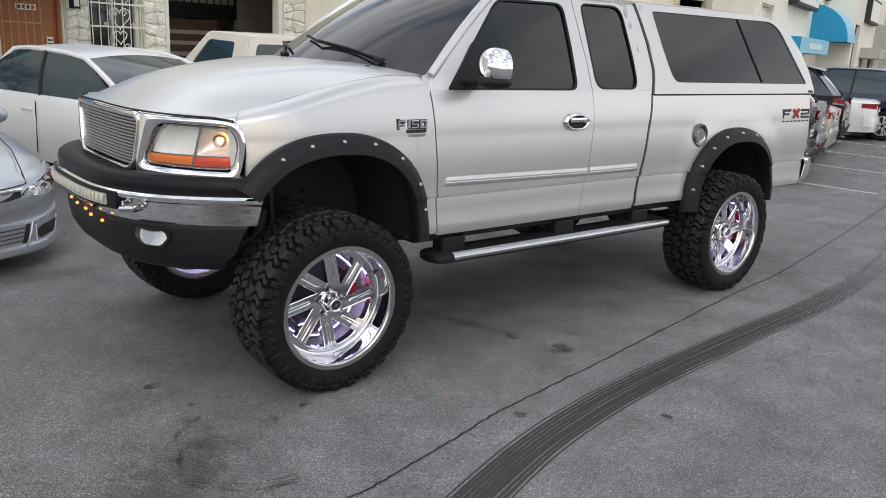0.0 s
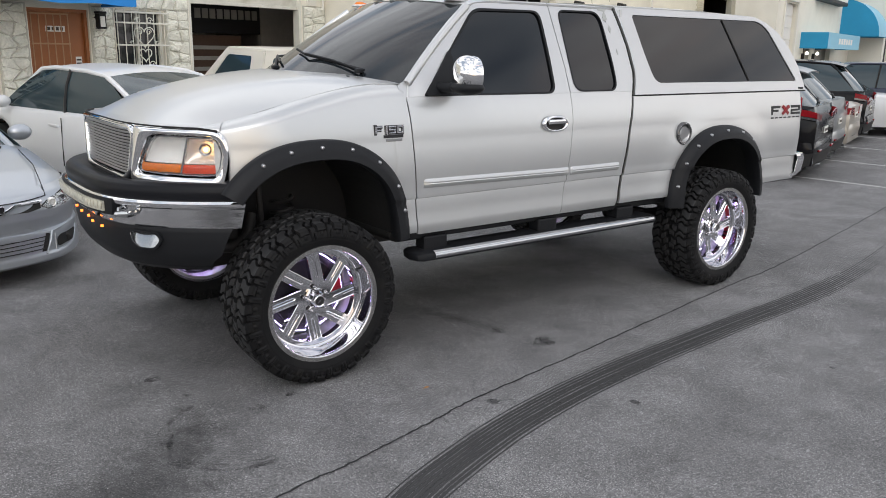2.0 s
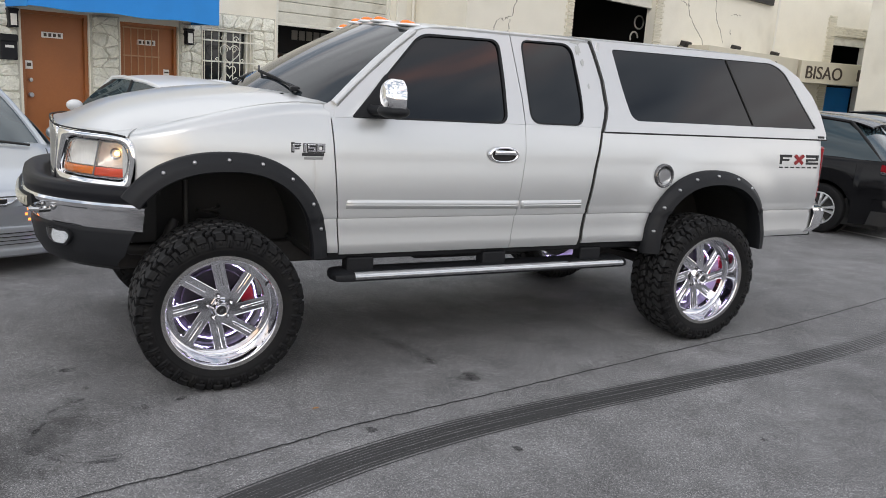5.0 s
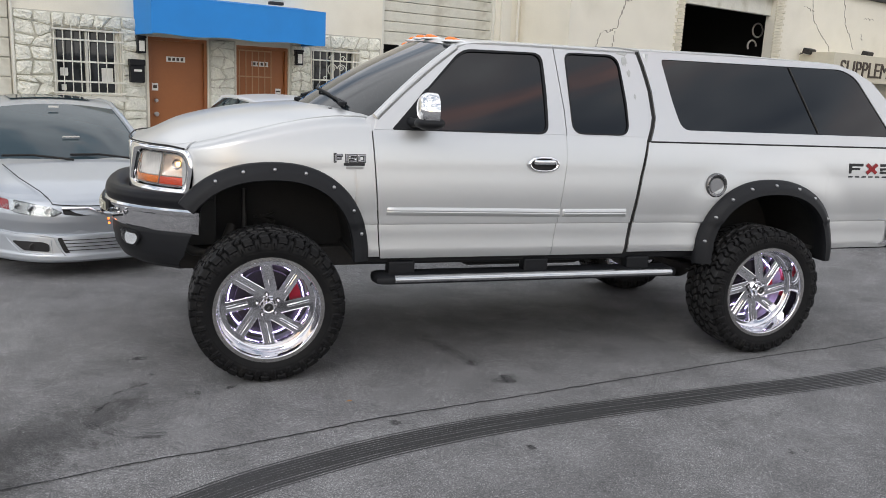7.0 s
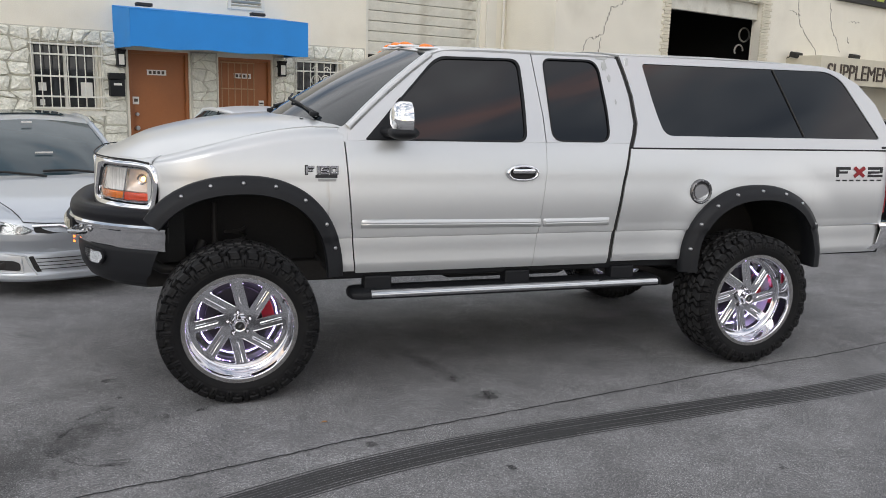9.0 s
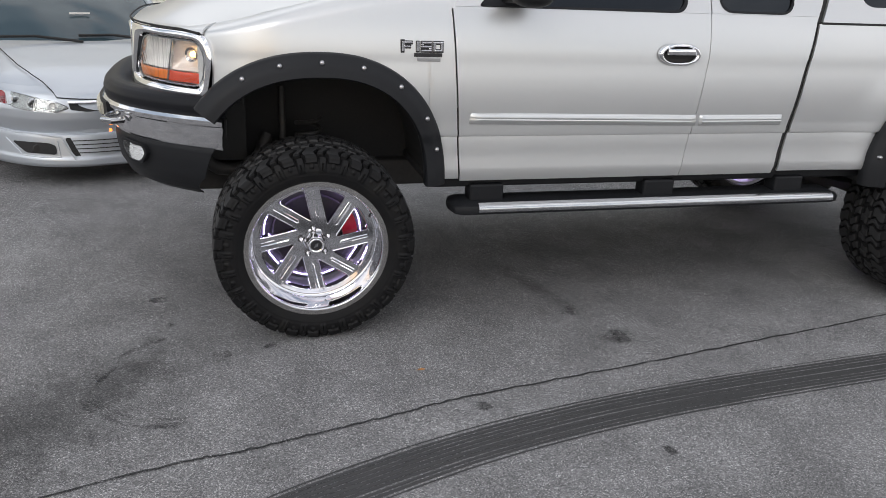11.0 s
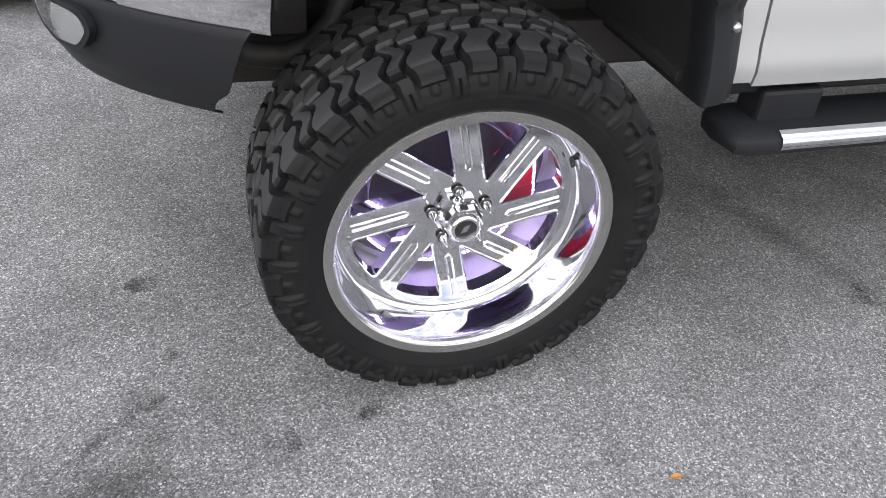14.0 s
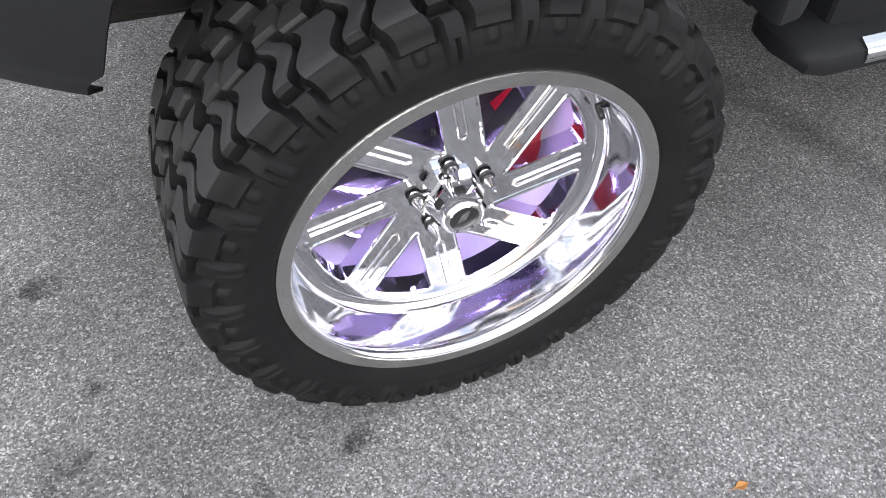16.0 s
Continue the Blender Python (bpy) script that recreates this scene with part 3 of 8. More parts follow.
def ribbon(name, pts, width, mat, z, label, category="mark"):
    """A thin film along points on the ground."""
    bm = bmesh.new()
    lay = bm.loops.layers.uv.new("UVMap")
    pts = [Vector((*p, 0)) for p in pts]
    rows, run = [], 0.0
    for i, p in enumerate(pts):
        way = (pts[min(i + 1, len(pts) - 1)] - pts[max(i - 1, 0)]).normalized()
        off = Vector((-way.y, way.x, 0)) * width / 2
        run += (p - pts[i - 1]).length if i else 0
        rows.append((bm.verts.new(p - off + Vector((0, 0, z))), bm.verts.new(p + off + Vector((0, 0, z))), run))
    for a, b in zip(rows, rows[1:]):
        f = bm.faces.new((a[0], b[0], b[1], a[1]))
        for l, uv in zip(f.loops, ((a[2], 0), (b[2], 0), (b[2], 1), (a[2], 1))):
            l[lay].uv = uv
    ob = part(name, bm, mat)
    return tagged(ob, label, category, kind="structure")


def curve_points(keys, n=12):
    """Smooth points through keys."""
    ks = [Vector((*k, 0)) for k in keys]
    out = []
    for i in range(len(ks) - 1):
        p0, p1, p2, p3 = ks[max(i - 1, 0)], ks[i], ks[i + 1], ks[min(i + 2, len(ks) - 1)]
        for k in range(n):
            t = k / n
            q = 0.5 * ((2 * p1) + (p2 - p0) * t + (2 * p0 - 5 * p1 + 4 * p2 - p3) * t * t + (3 * p1 - p0 - 3 * p2 + p3) * t ** 3)
            out.append((q.x, q.y))
    return out + [tuple(keys[-1])]


def lettering(name, text, size, depth, mat, parent, m, label=""):
    cu = bpy.data.curves.new(name, "FONT")
    cu.body, cu.size, cu.extrude, cu.align_x = text, size, depth, "LEFT"
    tmp = bpy.data.objects.new(name, cu)
    scene.collection.objects.link(tmp)
    bpy.context.view_layer.update()
    me = bpy.data.meshes.new_from_object(tmp)
    bpy.data.objects.remove(tmp)
    me.materials.clear()
    me.materials.append(mat)
    ob = new(name, me)
    ob.parent, ob.matrix_basis = parent, m
    if label:
        tagged(ob, label)
    return ob


def thing(name, m, label, category, group="", kind=""):
    e = new(name)
    e.empty_display_size = 0.2
    e.matrix_basis = m
    return tagged(e, label, category, group, kind)

# ---- ground ----
ROW = Matrix.Translation((1.69, 10.0, 0)) @ Matrix.Rotation(radians(18.5), 4, "Z")


def ground_z(x, y):
    """The lot rises gently towards the near shop fronts."""
    q = ROW.inverted() @ Vector((x, y, 0))
    rise = 0.045 * min(7.0, max(0.0, 6.6 + q.y)) ** 1.0
    return rise * min(1.0, max(0.0, (11.0 - q.x) / 5.0)) if q.y > -6.6 else 0.0


def ground():
    xs = [-400, -150, -60, -25] + [-14 + 1.0 * k for k in range(39)] + [40, 60, 100, 200, 400]
    ys = [-400, -150, -60, -25] + [-10 + 0.8 * k for k in range(38)] + [26, 40, 80, 180, 400]
    bm = bmesh.new()
    g = [[bm.verts.new((x, y, ground_z(x, y))) for y in ys] for x in xs]
    for i in range(len(xs) - 1):
        for j in range(len(ys) - 1):
            bm.faces.new((g[i][j], g[i + 1][j], g[i + 1][j + 1], g[i][j + 1]))
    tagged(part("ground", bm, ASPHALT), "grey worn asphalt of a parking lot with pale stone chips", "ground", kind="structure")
    ribbon("tyre_mark", curve_points([(-2.6, -3.4), (-1.1, -1.98), (-0.4, -1.50), (0.1, -1.28), (0.7, -1.10), (1.5, -0.96), (2.7, -0.85), (4.25, -0.73), (5.7, -0.47), (8.0, 0.1)]), 0.25, SKID, 0.003, "dark rubber tyre mark curving over the asphalt")
    random.seed(4)
    seam = curve_points([(-3.2, -1.75), (-0.84, -1.09), (-0.4, -1.0), (0.19, -0.86), (0.64, -0.75), (1.66, -0.58), (3.59, -0.24), (4.95, -0.02), (9.0, 0.9), (13.6, 2.0), (20.0, 4.1)], 22)
    seam = [(x, y - 0.02 + random.uniform(-0.005, 0.005)) for x, y in seam]
    ribbon("pavement_seam", seam, 0.016, SEAM, 0.004, "thin dark tar seam between two asphalt lanes", "seam")
    for n in range(7):
        x, y = 10.08 + 2.46 * n, 1.43 + 0.865 * n
        ribbon("parking_line", [(x, y), (x - 0.1, y + 0.9), (x - 0.66, y + 4.8)], 0.10, LINE_PAINT, 0.003, "worn white painted parking bay line on asphalt", "line")
    for x, y, r in ((1.39, -0.02, 0.075), (1.42, 0.03, 0.05), (1.50, -0.34, 0.10), (1.54, -0.29, 0.06), (-0.79, 0.46, 0.05), (-0.46, -0.22, 0.05), (-0.22, -0.16, 0.045), (0.01, -0.2, 0.04), (0.31, -0.43, 0.045),
                    (-0.63, 0.21, 0.035), (-0.71, 0.14, 0.03), (1.24, -1.32, 0.05), (2.7, -1.67, 0.06), (0.62, -0.87, 0.045), (2.9, -1.22, 0.05), (-1.9, 2.75, 0.10), (-1.2, 2.6, 0.12), (-0.9, 2.4, 0.09), (-1.6, 2.35, 0.08), (-1.45, 2.7, 0.07)):
        bm = bmesh.new()
        lay = bm.loops.layers.uv.new("UVMap")
        ring = []
        for k in range(18):
            a = 2 * math.pi * k / 18
            q = r * random.uniform(0.75, 1.2)
            ring.append(bm.verts.new((x + 1.4 * q * math.cos(a), y + q * math.sin(a), 0.0045)))
        mid = bm.verts.new((x, y, 0.0045))
        for k in range(18):
            f = bm.faces.new((mid, ring[k], ring[(k + 1) % 18]))
            for l in f.loops:
                l[lay].uv = (l.vert.co.x, 0.5 if l.vert is mid else 0.0)
        tagged(part("oil_stain", bm, OIL), "small black oil stain soaked into the asphalt", "stain", "oil stains", "structure")
    leaf = thing("fallen_leaf", Matrix.Translation((0.43, -0.52, 0.004)), "small dry orange leaf lying on the asphalt", "leaf")
    part("blade", thick(sheet(lambda u, v: (-0.016 + 0.032 * u, (2 * v - 1) * 0.009 * math.sin(math.pi * min(0.98, max(0.05, u))), 0.002 + 0.004 * abs(2 * v - 1)), 8, 4), 0.001), LEAF_ORANGE, leaf)
    part("stalk", tube(bmesh.new(), [(-0.016, 0, 0.002), (-0.026, 0.003, 0.002)], 0.0008, 5), LEAF_ORANGE, leaf)
    arc = curve_points([(-0.75, 0.02), (-0.95, -0.25), (-1.0, -0.5), (-0.85, -0.72), (-0.6, -0.78)], 10)
    ribbon("scuff_mark", arc, 0.12, FAINT, 0.0035, "faint curved scuff mark on the asphalt")


ground()

# ---- the pickup truck ----
YC = 0.95
truck = thing("pickup_truck", Matrix.Translation((1.9, YC, 0)), "lifted silver extended-cab pickup truck with bed topper on asphalt", "truck")
T_INV = Matrix.Translation((-1.9, -YC, 0))


def longer(bm):
    """The bed behind the rear axle, drawn out to its full length."""
    for v in bm.verts:
        if v.co.x > 3.9:
            v.co.x += 0.11 * ((v.co.x - 3.9) / 0.9) ** 2
    return bm


def tp(name, bm, mat, label="", parent=None, smooth=False):
    """A part of the truck, given in world metres."""
    if parent is None:
        longer(bm)
    return part(name, bm, mat, parent or truck, label, smooth, None if parent else T_INV)


def far(p):
    return (p[0], 2 * YC - p[1], p[2])


def both(name, make, mat, label="", smooth=False):
    """The same part on the near and on the far flank."""
    out = []
    for mirror in (False, True):
        bm = make()
        if mirror:
            for v in bm.verts:
                v.co = far(v.co)
        out.append(tp(name, bm, mat, label, None, smooth))
    return out


def lerp(x, table):
    return float(np.interp(x, [a for a, _ in table], [b for _, b in table]))


def SY(x, z):
    """The near flank's y."""
    if z < 1.0:
        y = lerp(z, [(0.75, -0.016), (0.775, -0.026), (0.80, -0.032), (0.83, -0.031), (0.87, -0.026), (0.92, -0.026), (0.965, -0.026), (0.984, -0.024), (0.989, -0.038), (1.0, -0.040)])
    elif z < 1.34:
        y = -0.035 - 0.005 * max(0.0, 1 - (z - 1.0) / 0.03) - 0.010 * math.sin(math.pi * (z - 1.0) / 0.34)
    elif z < 1.6:
        y = -0.035 + 0.05 * ((z - 1.34) / 0.26) ** 1.8
    else:
        y = 0.015 + 0.365 * (z - 1.6)
    if x < -0.12:
        y += 0.10 * ((-0.12 - x) / 0.34) ** 2
    return y


def ARCH(x, xc, zc, al, ar, b):
    q = (x - xc) / (ar if x > xc else al)
    return zc + b * math.sqrt(max(0.0, 1 - abs(q) ** 2.3)) if abs(q) < 1 else -1.0


FRONT_ARCH, REAR_ARCH = (0.03, 0.76, 0.60, 0.54, 0.56), (3.645, 0.72, 0.55, 0.55, 0.53)
TOP = [(-0.60, 1.435), (-0.28, 1.500), (0.0, 1.595), (0.3, 1.640), (0.70, 1.655)]
CENTRE = [(-0.83, 1.462), (-0.7, 1.520), (-0.5, 1.590), (-0.2, 1.660), (0.25, 1.715), (0.7, 1.735)]


TOP_FIT = np.polyfit([a for a, _ in TOP], [b for _, b in TOP], 3)
CENTRE_FIT = np.polyfit([a for a, _ in CENTRE], [b for _, b in CENTRE], 3)


def top_z(x):
    return float(np.polyval(TOP_FIT, x))


def door_front(z):
    return 0.637 + (1.641 - z) * 0.080


def door_mid(z):
    return 1.906 + (z - 0.747) * 0.1165 if z < 1.38 else 1.98


def cab_rear(z):
    return lerp(z, [(0.73, 2.467), (1.0, 2.500), (1.3, 2.545), (1.56, 2.600), (1.70, 2.655), (1.9, 2.640), (2.05, 2.605), (2.2, 2.555)])


def dense(a, b, n, at=()):
    return sorted({round(a + (b - a) * k / n, 5) for k in range(n + 1)} | {round(v, 5) for v in at if a < v < b})


def columns(xs, low, high, nz, place):
    bm = bmesh.new()
    cols = [[bm.verts.new(place(x, j / nz, low(x), high(x))) for j in range(nz + 1)] for x in xs]
    for a, b in zip(cols, cols[1:]):
        for j in range(nz):
            bm.faces.new((a[j], b[j], b[j + 1], a[j + 1]))
    return bm


def levels(lo, hi, n):
    """n + 1 heights from lo to hi, close together at the body's crease."""
    if lo > 0.96:
        return [lo + (hi - lo) * k / n for k in range(n + 1)]
    low = [lo] + [z for z in (0.80, 0.83, 0.87, 0.92, 0.965, 0.984, 0.989, 1.0, 1.03)]
    low = [max(z, lo + 0.0005 * k) for k, z in enumerate(low)]
    rest = n + 1 - len(low)
    return low + [low[-1] + (hi - low[-1]) * (k + 1) / rest for k in range(rest)]


def fender():
    def place(x, v, lo, hi):
        j = round(v * 26)
        rz, ry = lerp(x, [(-0.449, 0.035), (0.1, 0.09)]), 0.12
        if j <= 20:
            z = levels(lo, hi - rz, 20)[j]
            xx = x
            if x > 0.6:
                xx = x + (door_front(z) - 0.008 - 0.70) * (x - 0.6) / 0.1
            return (xx, SY(x, z), z)
        a = (j - 20) / 6 * math.pi / 2
        z = hi - rz + rz * math.sin(a)
        xx = x + ((door_front(z) - 0.008 - 0.70) * (x - 0.6) / 0.1 if x > 0.6 else 0)
        return (xx, SY(x, hi - rz) + ry * (1 - math.cos(a)), z)

    xs = dense(-0.500, 0.70, 50, [0.03 + 0.54 * q for q in (0.9, 0.95, 0.98, 0.99, 0.998, 1.0)])
    return thick(columns(xs, lambda x: max(0.775, ARCH(x, *FRONT_ARCH), 1.15 if x < -0.3 else 0), top_z, 26, place), 0.012, (0, -1, 0))


def door_panel(x0, x1, z0, z1):
    def f(u, v):
        z = levels(z0, z1, 30)[round(v * 30)]
        a, b = x0(z), x1(z)
        x = a + (b - a) * u
        return (x, SY(x, z), z)

    return thick(sheet(f, 16, 30), 0.012, (0, -1, 0))


def bedside():
    def place(x, v, lo, hi):
        z = levels(lo, hi, 30)[round(v * 30)]
        k = max(0.0, 1 - (x - 2.48) / 0.22)
        xx = x + (cab_rear(z) + 0.032 - 2.50) * k if k > 0 else x
        y = SY(xx, z)
        q = math.hypot((x - 3.645) / 0.72, (z - 0.72) / 0.70)
        s = max(0.0, min(1.0, (1.20 - q) / 0.34))
        y -= 0.015 * s * s * (3 - 2 * s)
        y += 0.05 * max(0.0, (x - 4.70) / 0.09) ** 2
        return (xx, y, z)

    xs = dense(2.50, 4.79, 70, [3.645 + s * 0.55 * q for s in (-1, 1) for q in (0.9, 0.95, 0.98, 0.99, 0.998, 1.0)])
    return thick(columns(xs, lambda x: max(0.775, ARCH(x, *REAR_ARCH)), lambda x: 1.552, 30, place), 0.012, (0, -1, 0))


both("fender", fender, SILVER, smooth=True)
both("front_door", lambda: door_panel(door_front, lambda z: door_mid(z) - 0.002, 0.762, 1.585), SILVER, smooth=True)
both("rear_door", lambda: door_panel(lambda z: door_mid(z) + 0.002, cab_rear, 0.762, 1.585), SILVER, smooth=True)
# Silver strip added behind the door gap to lighten its dark seam.
both("door_gap_backing", lambda: thick(sheet(lambda u, v: (door_mid(0.78 + 0.80 * v) - 0.02 + 0.04 * u, SY(1, 0.78 + 0.80 * v) + 0.006, 0.78 + 0.80 * v), 1, 24), 0.004, (0, -1, 0)), SILVER)
beds = both("bedside", bedside, SILVER, smooth=True)


def side_place(x, z):
    return (x, 0.015 + 0.365 * (z - 1.6), z)


W1 = rounded([(0.765, 1.588), (1.235, 2.085), (1.30, 2.118), (1.842, 2.122), (1.856, 1.85), (1.850, 1.584)], [0.02, 0.10, 0.10, 0.07, 0.1, 0.07], 5)
W2 = rounded([(2.008, 2.135), (2.425, 2.140), (2.468, 1.79), (2.462, 1.590), (2.030, 1.592)], [0.06, 0.09, 0.2, 0.08, 0.08], 5)
rear_edge = [(cab_rear(z), z) for z in (1.586, 1.65, 1.72, 1.80, 1.9, 2.0, 2.08, 2.15)]
FRAME_1 = [(0.655, 1.586), (0.665, 1.650), (0.95, 1.885), (1.235, 2.120), (1.33, 2.158), (1.5, 2.172), (1.925, 2.176), (1.975, 1.75), (1.980, 1.586)]
FRAME_2 = [(1.986, 1.586), (1.981, 1.75), (1.931, 2.176), (2.3, 2.176), (2.53, 2.166)] + rear_edge[::-1]
both("door_frame", lambda: filled([FRAME_1, W1], side_place, 0.016, (0, -1, 0)), SILVER)
both("rear_quarter_frame", lambda: filled([FRAME_2, W2], side_place, 0.016, (0, -1, 0)), SILVER)


def pane_of(loop, inset=0.010):
    return filled([loop], lambda x, z: (side_place(x, z)[0], side_place(x, z)[1] + inset, z), 0.004, (0, -1, 0))


def seal_of(loop, w=0.014):
    cx, cz = sum(p[0] for p in loop) / len(loop), sum(p[1] for p in loop) / len(loop)
    def shrink(p):
        d = Vector((cx - p[0], cz - p[1]))
        return (p[0] + d.x / d.length * w, p[1] + d.y / d.length * w)
    return band([shrink(p) for p in loop], loop, lambda x, z: (x, side_place(x, z)[1] - 0.003, z), 0.010, (0, -1, 0))


both("door_window", lambda: pane_of(W1), TINT, "dark tinted glass door window")
both("quarter_window", lambda: pane_of(W2), TINT, "dark tinted glass quarter window")
both("window_seal", lambda: seal_of(W1, 0.018), PLASTIC, "black rubber window seal")
both("window_seal", lambda: seal_of(W2, 0.012), PLASTIC, "black rubber window seal")


def roof_z(q, x):
    return 2.168 + 0.048 * (1 - q * q) - 0.035 * math.exp(-max(0.0, x - (1.13 + 0.10 * q * q)) / 0.09)


def roof(u, v):
    q = 2 * v - 1
    x = 1.13 + 0.10 * q * q + (2.565 - 1.13 - 0.10 * q * q) * u
    return (x, YC + q * 0.735, roof_z(q, x))


tp("roof", thick(sheet(roof, 24, 20), 0.012, (0, 0, 1)), SILVER, smooth=True)


def windscreen(u, v):
    q = 2 * v - 1
    a = Vector((0.29 + 0.37 * q * q, YC + q * 0.895, 1.715 - 0.055 * q * q))
    b = Vector((1.115 + 0.105 * q * q, YC + q * 0.725, roof_z(q, 1.12 + 0.10 * q * q) - 0.008))
    p = a.lerp(b, u)
    p.z += 0.022 * math.sin(math.pi * u)
    return p


tp("windscreen", thick(sheet(windscreen, 12, 24), 0.006, (-1, 0, 1)), WINDSCREEN, "smoked glass windscreen", smooth=True)
for s in (0, 1):
    bm = tube(bmesh.new(), [Vector(windscreen(u, s)) + Vector((0.004, 0.012 if s else -0.012, 0.0)) for u in (0, 0.25, 0.5, 0.75, 1)], 0.026, 10)
    tp("windscreen_pillar", bm, SILVER, smooth=True)


def hood_z(x, q):
    e, c = top_z(x), float(np.polyval(CENTRE_FIT, x))
    return e + (c - e) * (1 - abs(q) ** 2.6) + 0.004 * math.exp(-((abs(q) - 0.66) / 0.16) ** 2)


def front_x(y):
    k = min(1.0, abs(YC - y) / 0.985)
    return -0.825 + 0.545 * k ** 4.0


def hood(u, v):
    q = 2 * v - 1
    y = YC + q * (0.862 - 0.11 * (1 - u) ** 4)
    x0 = front_x(y) + 0.015
    x1 = 0.27 + 0.345 * q * q
    x = x0 + (x1 - x0) * u
    edge = 1.456 - 0.010 * abs(q) ** 2
    w = 1 - max(0.0, 1 - (x - x0) / 0.34) ** 2.4
    return (x, y, edge + (hood_z(x, q) - edge) * w)


tp("hood", thick(sheet(hood, 30, 40), 0.014, (0, 0, 1)), SILVER, smooth=True)


def cowl(u, v):
    q = 2 * v - 1
    return (0.265 + 0.345 * q * q + 0.055 * u, YC + q * 0.87, 1.700 - 0.052 * q * q + 0.018 * u - 0.012 * math.sin(math.pi * u))


tp("cowl", thick(sheet(cowl, 4, 24), 0.01), PLASTIC, "black plastic cowl grille below the windscreen")
for s, y0 in ((0, 0.30), (1, 1.05)):
    bm = bmesh.new()
    q0 = (y0 - YC) / 0.9
    a = Vector((0.30 + 0.37 * q0 * q0, y0, 1.735))
    b = Vector(windscreen(0.16, (y0 + 0.50 - 0.05) / 1.9 + 0.03)) + Vector((-0.02, 0, 0.022))
    tube(bm, [a, a.lerp(b, 0.5) + Vector((0, 0, 0.008)), b], 0.008, 6)
    tube(bm, [Vector(windscreen(0.06, 0.5 + (y0 - 0.95 - 0.02) / 1.8)) + Vector((-0.012, 0, 0.016)), b + Vector((0, 0.0, -0.006)), Vector(windscreen(0.22, 0.5 + (y0 + 0.75 - 0.95) / 1.8)) + Vector((-0.012, 0, 0.016))], 0.008, 6)
    box(bm, a.x - 0.022, a.x + 0.022, a.y - 0.022, a.y + 0.022, 1.715, 1.742, 0.008)
    tp("wiper", bm, PLASTIC, "black windscreen wiper")

def arc_table(x_of, y0, y1, n=400):
    ys = np.linspace(y0, y1, n)
    pts = np.array([(x_of(y), y) for y in ys])
    run = np.r_[0, np.cumsum(np.hypot(*np.diff(pts, axis=0).T))]
    return pts, run


FACE, FACE_RUN = arc_table(front_x, YC, -0.030)


def on_face(s, z, out=0.0, table=(FACE, FACE_RUN)):
    """A point s metres round the nose from its middle, z up, out metres proud of it; negative s is the far side."""
    pts, run = table
    a = min(abs(s), run[-1])
    x, y = np.interp(a, run, pts[:, 0]), np.interp(a, run, pts[:, 1])
    e = 0.004
    dx = np.interp(min(a + e, run[-1]), run, pts[:, 0]) - np.interp(max(a - e, 0), run, pts[:, 0])
    dy = np.interp(min(a + e, run[-1]), run, pts[:, 1]) - np.interp(max(a - e, 0), run, pts[:, 1])
    n = Vector((dy, -dx)).normalized()
    x, y = x + n.x * out + max(0.0, abs(s) - run[-1]), y + n.y * out
    return (float(x), float(y) if s >= 0 else 2 * YC - float(y), z)


# fender crown over the lamps
NOSE_TOP = [(0.0, 1.460), (0.5, 1.457), (0.90, 1.449), (1.00, 1.436), (1.083, 1.405)]


def fender_nose():
    def f(u, v):
        sf = 0.70 + 0.31 * u
        a, b = Vector(on_face(sf, lerp(sf, NOSE_TOP), 0.002)), Vector(on_face(sf, 0, -0.13))
        h = max(0.004, top_z(b.x) - a.z)
        q = v * math.pi / 2
        return (a.x + (b.x - a.x) * (1 - math.cos(q)), a.y + (b.y - a.y) * (1 - math.cos(q)), a.z + h * math.sin(q))
    return thick(sheet(f, 14, 10), 0.01, (0, 0, 1))


both("fender_crown", fender_nose, SILVER, smooth=True)


# fender shelf beside the windscreen's foot
both("cowl_corner", lambda: thick(sheet(lambda u, v: (0.47 + 0.23 * u, 0.075 + 0.155 * v, top_z(0.47 + 0.20 * u) - 0.004 + 0.055 * v * u), 8, 6), 0.008, (0, 0, 1)), SILVER, smooth=True)


both("pillar_foot", lambda: filled([[(0.600, 1.575), (0.70, 1.575), (0.77, 1.72), (0.67, 1.69), (0.60, 1.652)]], lambda x, z: (x, 0.022 + 0.365 * (z - 1.6), z), 0.006, (0, -1, 0)), SILVER)


# rubber gap between cab and bed
def cab_gap():
    bm = bmesh.new()
    zs = [0.76 + (2.17 - 0.76) * k / 30 for k in range(31)]
    rows = [[bm.verts.new((cab_rear(z) + dx, SY(0.5, z) + dy, z)) for dx, dy in ((-0.004, 0.016), (0.036, 0.016), (0.036, 0.10), (-0.004, 0.10))] for z in zs]
    for a, b in zip(rows, rows[1:]):
        for k in range(4):
            bm.faces.new((a[k], a[(k + 1) % 4], b[(k + 1) % 4], b[k]))
    return bm


both("cab_gap_seal", cab_gap, DARK, "black rubber seal between cab and bed")
tp("cab_back", boxed(2.50, 2.54, 0.27, 1.63, 0.80, 2.12, 0.01), DARK)


# bed topper
def tside_place(x, z):
    return (x, 0.015 + 0.365 * (z - 1.6), z)


